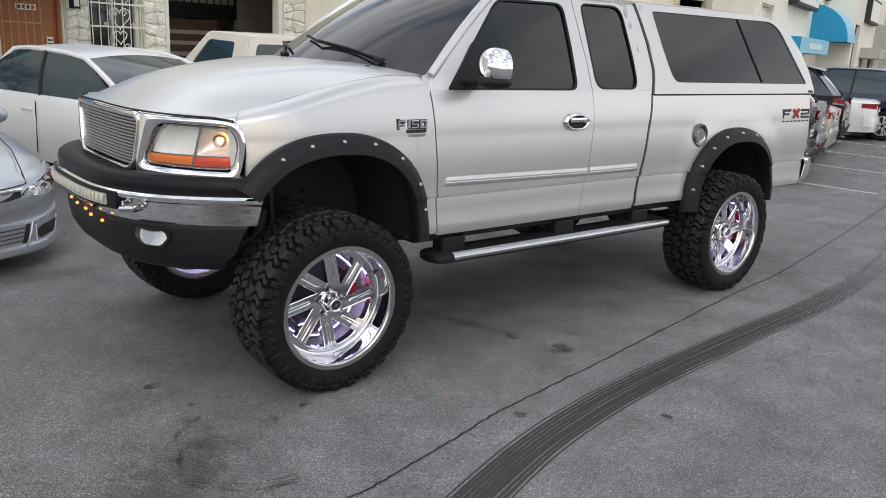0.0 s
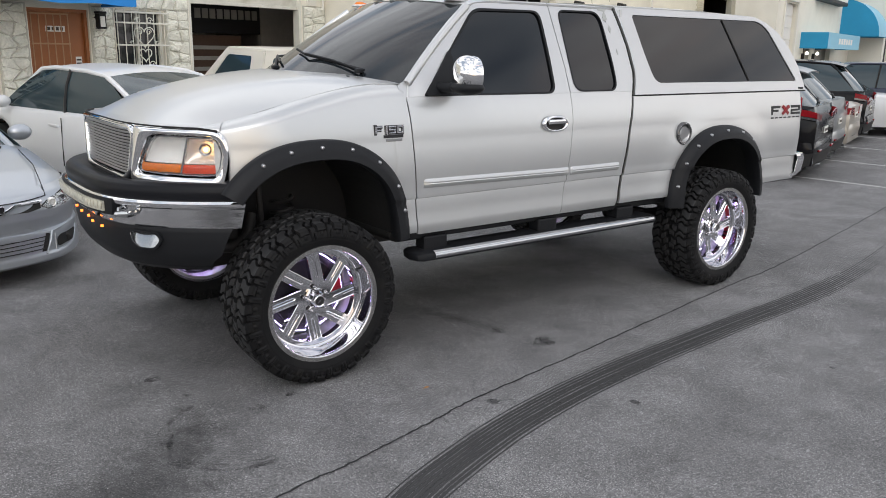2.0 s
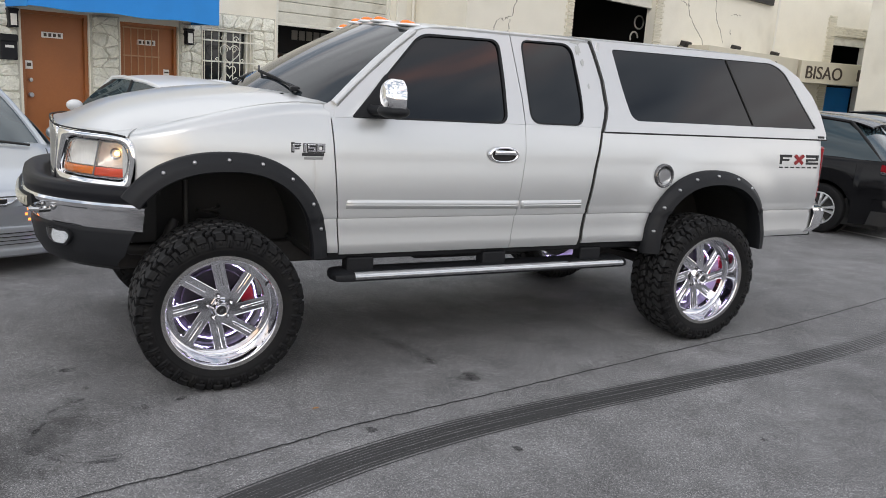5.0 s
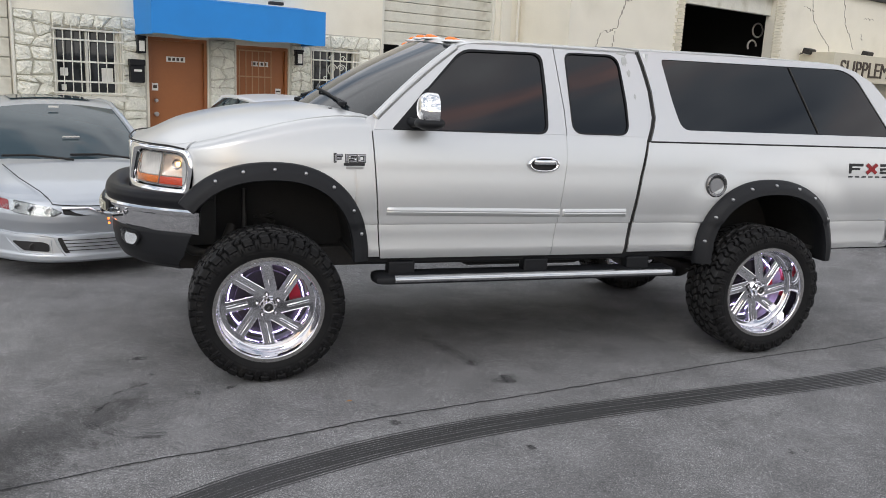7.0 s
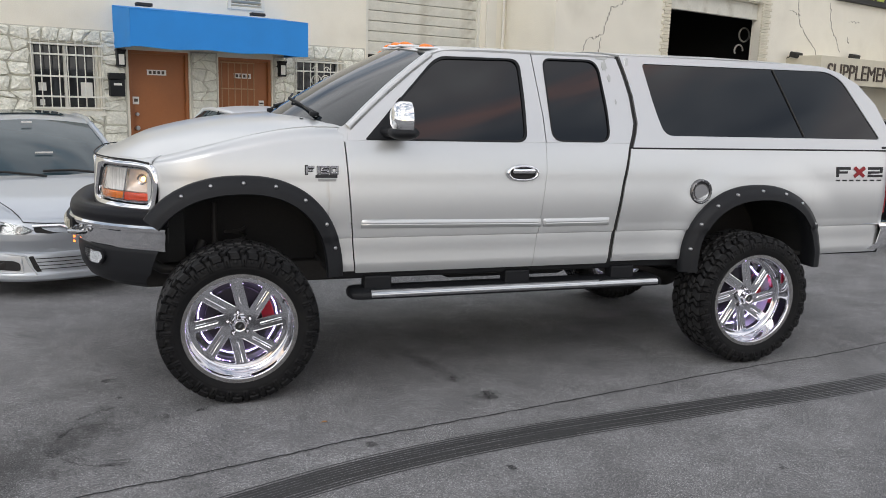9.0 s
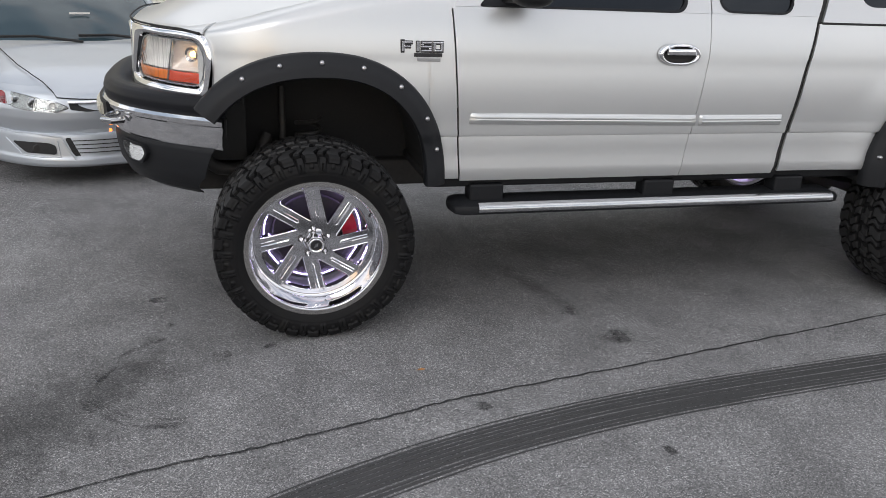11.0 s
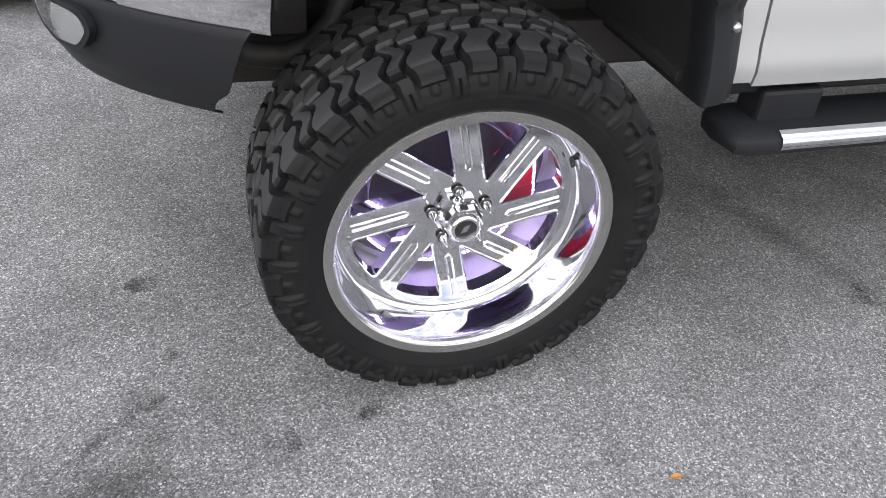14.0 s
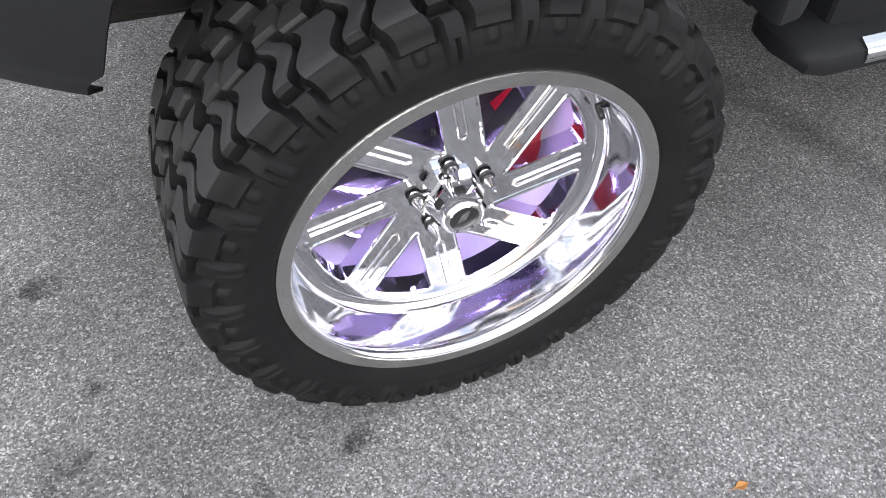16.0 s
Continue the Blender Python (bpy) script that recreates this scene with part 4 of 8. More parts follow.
TOPPER = [(2.635, 1.560), (4.79, 1.556)] + [(4.800, 1.60), (4.775, 1.75), (4.715, 1.90), (4.60, 2.045), (4.47, 2.125), (4.33, 2.168)] + [(3.6, 2.186), (2.60, 2.180)] + [(cab_rear(z) + 0.035, z) for z in (2.15, 2.08, 2.0, 1.9, 1.8, 1.72, 1.65, 1.60)]
W3 = rounded([(2.772, 2.128), (4.36, 2.134), (4.47, 2.075), (4.712, 1.636), (2.895, 1.640), (2.835, 1.83)], [0.03, 0.06, 0.10, 0.03, 0.07, 0.15], 5)
both("topper_side", lambda: filled([TOPPER, W3], tside_place, 0.02, (0, -1, 0)), SILVER)
both("topper_window", lambda: filled([W3], lambda x, z: (x, SY(x, max(z, 1.6)) + 0.008, z), 0.004, (0, -1, 0)), TINT, "dark tinted topper side window")
both("window_divider", lambda: tube(bmesh.new(), [(3.885, SY(4, 2.13) + 0.003, 2.128), (4.085, SY(4, 1.65) + 0.003, 1.648)], 0.0065, 6), CHASSIS)
both("topper_rail", lambda: boxed(2.63, 4.80, -0.004, 0.02, 1.548, 1.560, 0.003), DARK, "dark seam under the topper")


def topper_roof(u, v):
    q = 2 * v - 1
    x = 2.60 + (4.33 - 2.60) * u
    return (x, YC + q * 0.725, lerp(x, [(2.6, 2.180), (3.6, 2.186), (4.33, 2.168)]) + 0.045 * (1 - q * q) - 0.0 * u)


tp("topper_roof", thick(sheet(topper_roof, 16, 20), 0.014, (0, 0, 1)), SILVER, smooth=True)


def topper_back(u, v):
    q = 2 * v - 1
    x, z = [lerp(u, list(zip((0, 0.15, 0.35, 0.6, 0.8, 1.0), c))) for c in ((4.33, 4.47, 4.60, 4.715, 4.775, 4.80), (2.168, 2.125, 2.045, 1.90, 1.75, 1.57))]
    return (x + 0.03 * (1 - q * q), YC + q * (YC - SY(x, max(z, 1.6))), z + 0.045 * (1 - q * q) * (1 - u))


tp("topper_rear_door", thick(sheet(topper_back, 14, 16), 0.012, (1, 0, 0)), SILVER, smooth=True)
tp("topper_rear_window", thick(sheet(lambda u, v: Vector(topper_back(0.22 + 0.6 * u, 0.12 + 0.76 * v)) + Vector((0.012, 0, 0.006)), 8, 10), 0.005), TINT, "dark tinted topper rear window", smooth=True)
tp("topper_front", boxed(2.64, 2.66, 0.2, 1.7, 1.56, 2.16), SILVER)
tp("maker_plate", boxed(4.715, 4.775, SY(4.7, 1.575) - 0.006, SY(4.7, 1.575) + 0.01, 1.567, 1.585, 0.002), BADGE_BLACK, "small dark maker plate")
bm = boxed(4.76, 4.80, 0.06, 1.84, 0.80, 1.545, 0.012)
tailgate = tp("tailgate", bm, SILVER)
part("tailgate_handle", boxed(4.905, 4.925, 0.85, 1.05, 1.36, 1.44, 0.006), PLASTIC, tailgate, "black tailgate handle")
both("tail_light", lambda: boxed(4.735, 4.815, 0.012, 0.16, 1.06, 1.50, 0.018), RED_LENS, "red tail light lens")


def rear_bumper(u, v):
    q = 2 * v - 1
    prof = [(4.80, 1.00), (4.93, 0.995), (4.955, 0.95), (4.93, 0.84), (4.86, 0.80)]
    i = min(int(u * 4), 3)
    t = u * 4 - i
    x, z = (a + (b - a) * t for a, b in zip(prof[i], prof[i + 1]))
    a = q * math.pi / 2
    return (x - 0.20 * (1 - abs(math.cos(a)) ** 0.45), YC + 0.992 * math.copysign(abs(math.sin(a)) ** 0.5, q), z)


tp("rear_bumper", thick(sheet(rear_bumper, 8, 40), 0.006), CHROME, "chrome rear bumper", smooth=True)
tp("rear_sill", boxed(4.25, 4.80, 0.02, 1.88, 0.755, 0.785, 0.006), PLASTIC)


# flares with their bolts
def flare(arch, pos, t0, t1, ox, outer):
    xc, zc, al, ar, b = arch
    def f(u, v):
        a = radians(t0 + (t1 - t0) * u)
        c, s = math.cos(a), math.sin(a)
        k = (lerp(v, [(0, -0.045), (0.12, -0.055), (0.25, -0.045), (0.85, 0.052), (1.0, 0.056)]))
        e = 2 / 2.3
        x = xc + (ar if c > 0 else al) * math.copysign(abs(c) ** e, c) + k * c
        z = zc + b * math.copysign(abs(s) ** e, s) + k * s
        out = lerp(v, [(0, 0.02), (0.12, -0.062), (0.25, -0.076), (0.55, -0.066), (0.85, -0.030), (1.0, 0.0)])
        return (x, SY(max(x, -0.05), min(max(z, 0.8), 1.33)) + out * outer, z)
    return f


def make_flares():
    spec = (("front", FRONT_ARCH, 0, 146, 1.0, (15, 31.5, 53, 73.5, 90, 104.5, 121)), ("rear", REAR_ARCH, -2, 182, 1.35, (168, 148, 128, 109, 90, 72, 54, 30)))
    for _, arch, t0, t1, outer, bolts in spec:
        f = flare(arch, 0, t0, t1, 0, outer)
        for mirror in (False, True):
            bm = sheet(f, 60, 12)
            thick(bm, 0.006, (0, -1, 0))
            if mirror:
                for v in bm.verts:
                    v.co = far(v.co)
            fl = tp("wheel_arch_flare", bm, PLASTIC, "black textured bolt-on wheel arch flare", smooth=True)
            for a in bolts:
                p = Vector(f((a - t0) / (t1 - t0), 0.62))
                bm = bmesh.new()
                turned(bm, [(0.0, -0.012), (0.006, -0.0115), (0.0105, -0.008), (0.0125, 0.0), (0.0125, 0.012)], 10, m=Matrix.Translation(p if not mirror else far(p)) @ (Matrix.Rotation(math.pi, 4, "Z") if mirror else Matrix.Identity(4)))
                part("bolt", bm, STEEL, fl, "", True)


make_flares()


# wheel wells and the underside
def liner(arch):
    xc, zc, al, ar, b = arch
    def f(u, v):
        a = math.pi * (-0.02 + (0.90 if xc < 1 else 1.04) * u)
        c, s = math.cos(a), math.sin(a)
        return (max(xc + (ar if c > 0 else al) * 1.01 * c, -0.40), 0.01 + 0.61 * v, zc + (b + 0.01) * max(s, -0.1))
    return thick(sheet(f, 28, 4), 0.008)


for arch in (FRONT_ARCH, REAR_ARCH):
    both("wheel_well", lambda arch=arch: liner(arch), DARK, "near-black wheel well liner")
    tp("well_bulkhead", boxed(max(arch[0] - arch[2], -0.40), arch[0] + arch[3], 0.60, 1.30, 0.72, arch[1] + arch[4], 0.01), DARK)
tp("floor_pan", boxed(0.55, 4.75, 0.06, 1.84, 0.745, 0.775, 0.004), DARK)
tp("front_floor", boxed(-0.66, -0.30, 0.32, 1.58, 0.80, 1.14, 0.004), DARK)
both("rocker_sill", lambda: boxed(0.58, 3.10, 0.03, 0.12, 0.715, 0.765, 0.01), PLASTIC)
both("frame_rail", lambda: boxed(-0.55, 4.60, 0.50, 0.60, 0.60, 0.74, 0.012), CHASSIS, "oily steel frame rail")
for x in (0.75, 1.9, 3.0, 4.3):
    tp("crossmember", boxed(x - 0.05, x + 0.05, 0.58, 1.32, 0.60, 0.70, 0.01), CHASSIS)
bm = bmesh.new()
tube(bm, [(3.60, 0.25, 0.476), (3.60, 1.65, 0.476)], 0.045, 12)
ax = tp("rear_axle", bm, CHASSIS, "", smooth=True)
bm = bmesh.new()
bmesh.ops.create_uvsphere(bm, u_segments=16, v_segments=10, radius=0.15, matrix=Matrix.Translation((3.60, 0.95, 0.476)) @ Matrix.Diagonal((1.0, 0.75, 1.0, 1)))
part("differential", bm, CHASSIS, ax, "", True)
tp("driveshaft", tube(bmesh.new(), [(1.2, 0.95, 0.66), (3.4, 0.95, 0.53)], 0.04, 12), CHASSIS, smooth=True)
tp("gearbox", boxed(0.2, 1.3, 0.72, 1.18, 0.58, 0.80, 0.06), CHASSIS)
tp("oil_pan", boxed(-0.25, 0.3, 0.70, 1.2, 0.62, 0.85, 0.05), CHASSIS)
bm = tube(bmesh.new(), curve_points([(1.2, 0.70), (2.2, 0.66), (3.0, 0.62)], 4) and [(1.2, 0.68, 0.66), (2.2, 0.66, 0.64), (3.0, 0.52, 0.62), (4.2, 0.35, 0.64)], 0.035, 10)
tp("exhaust_pipe", bm, CHASSIS, smooth=True)
tp("fuel_tank", boxed(1.5, 2.5, 0.62, 1.0, 0.54, 0.74, 0.05), DARK)
tp("front_crossmember", boxed(-0.12, 0.16, 0.42, 1.48, 0.50, 0.62, 0.02), CHASSIS, "black lift crossmember")


def control_arm():
    bm = bmesh.new()
    tube(bm, [(0.14, 0.50, 0.55), (0.0, 0.22, 0.42)], 0.03, 8)
    tube(bm, [(-0.14, 0.50, 0.55), (0.0, 0.22, 0.42)], 0.03, 8)
    tube(bm, [(0.1, 0.52, 0.80), (0.0, 0.25, 0.66), (-0.1, 0.52, 0.80)], 0.025, 8)
    box(bm, -0.05, 0.05, 0.19, 0.27, 0.36, 0.72, 0.015)
    return bm


both("suspension_arm", control_arm, CHASSIS, "black steel suspension arm")


def coil():
    pts = [(0.01 + 0.062 * math.cos(a), 0.40 + 0.062 * math.sin(a), 0.58 + 0.42 * a / (2 * math.pi * 7)) for a in (2 * math.pi * 7 * k / 90 for k in range(91))]
    return tube(bmesh.new(), pts, 0.011, 6)


both("coil_spring", coil, CHASSIS, "black coil spring", smooth=True)
both("shock_absorber", lambda: tube(tube(bmesh.new(), [(-0.12, 0.30, 0.50), (-0.12, 0.40, 0.85)], 0.028, 10), [(-0.12, 0.40, 0.80), (-0.12, 0.44, 1.15)], 0.018, 10), CHASSIS, "dark shock absorber", smooth=True)
both("front_bracket", lambda: tube(bmesh.new(), [(-0.50, 0.32, 0.80), (-0.44, 0.30, 0.765), (-0.36, 0.30, 0.757), (-0.29, 0.30, 0.78), (-0.24, 0.31, 0.83), (-0.20, 0.36, 0.92)], 0.032, 10), CHASSIS, "dark bent steel bracket behind the bumper", smooth=True)
both("leaf_spring", lambda: thick(sheet(lambda u, v: (2.9 + 1.3 * u, 0.42 + 0.07 * v, 0.64 - 0.13 * math.sin(math.pi * u)), 14, 1), 0.04), CHASSIS)


# running boards
def make_board(mirror):
    flip = (lambda b: [setattr(v, "co", Vector(far(v.co))) for v in b.verts]) if mirror else (lambda b: None)
    bm = bmesh.new()
    sec = [(-0.105, 0.600), (-0.112, 0.618), (-0.105, 0.640), (-0.080, 0.652), (0.075, 0.656), (0.085, 0.640), (0.080, 0.602), (0.0, 0.588)]
    rows = []
    for x, s in ((0.668, 0.55), (0.682, 0.85), (0.72, 1.0), (2.86, 1.0), (2.90, 0.85), (2.915, 0.55)):
        rows.append([bm.verts.new((x, -0.01 + (y + 0.01) * s + 0.03, 0.622 + (z - 0.622) * s)) for y, z in sec])
    for a, b in zip(rows, rows[1:]):
        for k in range(8):
            bm.faces.new((a[k], a[(k + 1) % 8], b[(k + 1) % 8], b[k]))
    bm.faces.new(rows[0])
    bm.faces.new(rows[-1][::-1])
    flip(bm)
    bd = tp("running_board", bm, PLASTIC, "black running board with a chrome strip", smooth=True)
    bm = thick(sheet(lambda u, v: (0.80 + 2.06 * u, 0.03 + lerp(v, [(0, -0.100), (0.3, -0.116), (0.7, -0.112), (1, -0.085)]), lerp(v, [(0, 0.603), (0.3, 0.618), (0.7, 0.642), (1, 0.656)])), 4, 8), 0.004)
    flip(bm)
    part("chrome_strip", bm, CHROME_DULL, bd, "chrome strip", True)
    for x in (0.86, 1.82, 2.62):
        bm = bmesh.new()
        box(bm, x - 0.09, x + 0.09, 0.00, 0.10, 0.640, 0.735, 0.012)
        box(bm, x - 0.07, x + 0.07, 0.02, 0.10, 0.572, 0.600, 0.008)
        flip(bm)
        part("bracket", bm, PLASTIC, bd)


make_board(False)
make_board(True)


# side moulding, handle, fuel cap, mirror
def moulding(x0, x1):
    return thick(sheet(lambda u, v: (x0 + (x1 - x0) * u, SY(1, 1.05) - lerp(v, [(0, 0.0), (0.10, 0.012), (0.45, 0.020), (0.52, 0.013), (0.60, 0.019), (0.90, 0.012), (1, 0.0)]) * min(1, u * 40 + 0.1, (1 - u) * 60 + 0.1), 1.031 + 0.016 * max(0.0, 1.93 - (x0 + (x1 - x0) * u)) / 1.2 + 0.058 * v), 40, 12), 0.004)


both("side_moulding", lambda: moulding(0.735, 1.952), SILVER, "silver body side moulding", smooth=True)
both("side_moulding", lambda: moulding(1.968, 2.462), SILVER, "silver body side moulding", smooth=True)


def oval(a, b):
    return [(1.806 + a * math.copysign(abs(math.cos(q)) ** 0.8, math.cos(q)), 1.389 + b * math.sin(q)) for q in (2 * math.pi * n / 32 for n in range(32))]


def by_ring(inner, outer, swell):
    """A rounded ring on the door skin between two loops."""
    bm = bmesh.new()
    rows = []
    for (x0, z0), (x1, z1) in zip(inner, outer):
        rows.append([bm.verts.new((x0 + (x1 - x0) * q, SY(1.8, 1.39) - 0.004 - swell * math.sin(math.pi * q) ** 0.7, z0 + (z1 - z0) * q)) for q in (j / 8 for j in range(9))])
    for n, row in enumerate(rows):
        nxt = rows[(n + 1) % len(rows)]
        for j in range(8):
            bm.faces.new((row[j], nxt[j], nxt[j + 1], row[j + 1]))
    return bm


def to_far(b):
    for v in b.verts:
        v.co = Vector(far(v.co))


for mirror in (0, 1):
    k = to_far if mirror else (lambda b: None)
    ring = by_ring(oval(0.084, 0.033), oval(0.120, 0.057), 0.022)
    k(ring)
    h = tp("door_handle", ring, CHROME, "chrome door handle", smooth=True)
    bm = filled([oval(0.090, 0.038)], lambda x, z: (x, SY(1.8, 1.39) - 0.003, z), 0.01, (0, -1, 0))
    k(bm)
    part("handle_recess", bm, DARK, h)
    bm = boxed(1.730, 1.882, SY(1.8, 1.39) - 0.034, SY(1.8, 1.39) - 0.012, 1.387, 1.419, 0.008)
    k(bm)
    part("handle_grip", bm, CHROME, h, "", True)
bm = bmesh.new()
fm = Matrix.Translation((3.172, SY(3.1, 1.25) - 0.009, 1.258))
turned(bm, [(0.0, -0.004), (0.052, -0.004), (0.057, -0.010), (0.062, -0.002)], 28, m=fm)
fc = tp("fuel_cap", bm, STEEL, "brushed fuel filler door with dark bolted ring", smooth=True)
bm = bmesh.new()
turned(bm, [(0.062, 0.002), (0.066, -0.010), (0.078, -0.013), (0.086, -0.008), (0.089, 0.014)], 28, m=fm)
part("cap_ring", bm, RING_STEEL, fc, "", True)
for k in range(8):
    a = 2 * math.pi * k / 8
    bm = turned(bmesh.new(), [(0.0, -0.0105), (0.004, -0.010), (0.005, -0.004)], 8, m=fm @ Matrix.Translation((0.077 * math.cos(a), -0.006, 0.077 * math.sin(a))))
    part("ring_bolt", bm, STEEL, fc)


def mirror_shape():
    bm = bmesh.new()
    bmesh.ops.create_uvsphere(bm, u_segments=24, v_segments=16, radius=1.0)
    for v in bm.verts:
        x, y, z = v.co
        z2 = math.copysign(abs(z) ** 0.75, z)
        v.co = (0.955 + 0.075 * x + (0.03 if x > 0 else 0.0), -0.155 + 0.105 * y * (1.0 - 0.1 * z), 1.725 + 0.105 * z2)
    bmesh.ops.bisect_plane(bm, geom=bm.verts[:] + bm.edges[:] + bm.faces[:], plane_co=(1.0, 0, 0), plane_no=(1, 0, 0), clear_outer=True)
    bmesh.ops.holes_fill(bm, edges=[e for e in bm.edges if e.is_boundary])
    return bm


def mirror_base():
    bm = bmesh.new()
    bmesh.ops.create_uvsphere(bm, u_segments=20, v_segments=12, radius=1.0)
    for v in bm.verts:
        x, y, z = v.co
        v.co = (0.965 + 0.095 * x, -0.15 + 0.115 * y, 1.642 + 0.045 * z)
    tube(bm, [(0.93, -0.12, 1.645), (0.90, 0.0, 1.635), (0.88, 0.05, 1.64)], 0.03, 10)
    return bm


def mirror_sail():
    return filled([rounded([(0.775, 1.592), (1.01, 1.86), (1.03, 1.80), (0.98, 1.592)], 0.02, 3)], lambda x, z: (x, side_place(x, z)[1] - 0.012, z), 0.02)


both("door_mirror", mirror_shape, CHROME, "chrome capped door mirror", smooth=True)
both("mirror_base", mirror_base, PLASTIC, smooth=True)
both("mirror_sail", mirror_sail, PLASTIC, "black plastic mirror mount")

# badges as plain blocks
def block(x0, x1, z0, z1, proud=0.008):
    y = SY(x0, (z0 + z1) / 2)
    return boxed(x0, x1, y - proud, y + 0.02, z0, z1, 0.002)


STROKES = ((0.400, 0.408, 1.385, 1.428), (0.409, 0.445, 1.420, 1.428), (0.409, 0.437, 1.402, 1.410), (0.468, 0.477, 1.385, 1.428), (0.490, 0.534, 1.420, 1.428), (0.490, 0.498, 1.411, 1.419), (0.490, 0.534, 1.402, 1.410), (0.526, 0.534, 1.393, 1.401), (0.490, 0.534, 1.385, 1.392), (0.546, 0.554, 1.385, 1.428), (0.582, 0.590, 1.385, 1.428), (0.555, 0.581, 1.420, 1.428), (0.555, 0.581, 1.385, 1.393))
fb = tp("fender_badge", block(0.392, 0.412, 1.376, 1.437, 0.003), BADGE_BLACK, "chrome and black fender badge")
# Black backing, a little larger than each stroke, draws its outline and shadow.
for n, (x0, x1, z0, z1) in enumerate(STROKES):
    if n:
        part("stroke_shadow_edge", block(x0 - 0.005, x1 + 0.005, z0 - 0.006, z1 + 0.004, 0.003 + 0.0002 * n), BADGE_BLACK, fb)
    part("badge_stroke", block(x0 - 0.002, x1 + 0.002, z0, z1, 0.010), CHROME, fb)
part("badge_backing", block(0.455, 0.588, 1.360, 1.378, 0.006), BADGE_BLACK, fb)
part("badge_plate", block(0.470, 0.580, 1.340, 1.356, 0.005), STEEL, fb)
fx = tp("bed_decal", block(4.335, 4.36, 1.355, 1.432, 0.003), BADGE_BLACK, "black and red bed side decal")
for x0, x1, z0, z1 in ((4.362, 4.455, 1.410, 1.432), (4.362, 4.43, 1.382, 1.400), (4.595, 4.690, 1.410, 1.432), (4.692, 4.715, 1.385, 1.432), (4.622, 4.690, 1.382, 1.400), (4.595, 4.62, 1.376, 1.400), (4.595, 4.715, 1.355, 1.374)):
    part("decal_stroke", longer(block(x0, x1, z0, z1, 0.003)), BADGE_BLACK, fx)
for s in (-1, 1):
    y = SY(4.5, 1.39) - 0.006 - 0.001 * s
    part("decal_stroke", longer(boxed(-0.012, 0.012, 0, 0.02, -0.052, 0.052, 0.0, Matrix.Translation((4.525, y, 1.393)) @ Matrix.Rotation(s * radians(50), 4, "Y"))), BADGE_RED, fx, "red stroke")
for k in range(7):
    part("decal_bar", longer(block(4.335 + 0.056 * k, 4.371 + 0.056 * k, 1.325, 1.337, 0.003)), BADGE_BLACK, fx)
random.seed(3)
for x, z, w, h in ((2.475, 2.10, 0.024, 0.04), (2.50, 2.02, 0.014, 0.024), (2.45, 2.152, 0.05, 0.014), (2.535, 1.86, 0.008, 0.018)):
    loop = [(x + w * random.uniform(0.5, 1.2) * math.cos(a), z + h * random.uniform(0.5, 1.2) * math.sin(a)) for a in (2 * math.pi * k / 14 for k in range(14))]
    tp("peeled_paint", filled([loop], lambda a, b: (a, side_place(a, b)[1] - 0.003, b), 0.002, (0, -1, 0)), WORN_PAINT, "patch of peeled paint")

# ---- the truck's face ----
S_END = float(FACE_RUN[-1])
tp("nose_panel", thick(sheet(lambda u, v: on_face((2 * u - 1) * S_END * 0.95, 1.12 + 0.31 * v, -0.070), 60, 3), 0.01), DARK)


def moulded(outer, inner, place, base, swell, rings=8):
    """A frame between two loops of equally many points with a rounded face."""
    bm = bmesh.new()
    rows = []
    for k in range(rings + 1):
        q = k / rings
        o = base + swell * math.sin(math.pi * q) ** 0.6 - (0.03 if k == rings else 0.0)
        rows.append([bm.verts.new(place(a[0] + (b[0] - a[0]) * q, a[1] + (b[1] - a[1]) * q, o)) for a, b in zip(outer, inner)])
    rows.insert(0, [bm.verts.new(place(a[0], a[1], base - 0.045)) for a in outer])
    for ra, rb in zip(rows, rows[1:]):
        for i in range(len(ra)):
            j = (i + 1) % len(ra)
            bm.faces.new((ra[i], ra[j], rb[j], rb[i]))
    return bm


def by_angle(loop, c, n=96):
    """The loop's points at even angles round c."""
    out = []
    for k in range(n):
        d = Vector((math.cos(2 * math.pi * k / n), math.sin(2 * math.pi * k / n)))
        best = 0.0
        for p, q in zip(loop, loop[1:] + loop[:1]):
            p, q = Vector(p) - Vector(c), Vector(q) - Vector(c)
            den = d.x * (q.y - p.y) - d.y * (q.x - p.x)
            if abs(den) > 1e-12:
                t = (p.x * (q.y - p.y) - p.y * (q.x - p.x)) / den
                w = (p.x * d.y - p.y * d.x) / den
                if t > 0 and -1e-6 <= w <= 1 + 1e-6:
                    best = max(best, t)
        out.append((c[0] + d.x * best, c[1] + d.y * best))
    return out


GRILLE = rounded([(-0.535, 1.452), (0.535, 1.452), (0.455, 1.140), (-0.455, 1.140)], [0.07, 0.07, 0.09, 0.09], 6)
g_in = [(a * 0.905, 1.300 + (b - 1.300) * 0.80) for a, b in GRILLE]
grille = tp("grille", moulded(GRILLE, g_in, lambda s, z, o: on_face(s, z, o), 0.006, 0.016), CHROME, "chrome grille surround with billet bars", smooth=True)
for k in range(15):
    z = 1.182 + 0.0168 * k
    w = 0.420 + 0.064 * (z - 1.18) / 0.25
    bm = thick(sheet(lambda u, v: on_face((2 * u - 1) * w, z + 0.0068 * v, 0.006 + 0.004 * math.sin(math.pi * v)), 24, 3), 0.012)
    part("grille_bar", bm, STEEL, grille)
part("grille_mesh", thick(sheet(lambda u, v: on_face((2 * u - 1) * 0.46, 1.165 + 0.265 * v, -0.03), 24, 2), 0.004), DARK, grille)


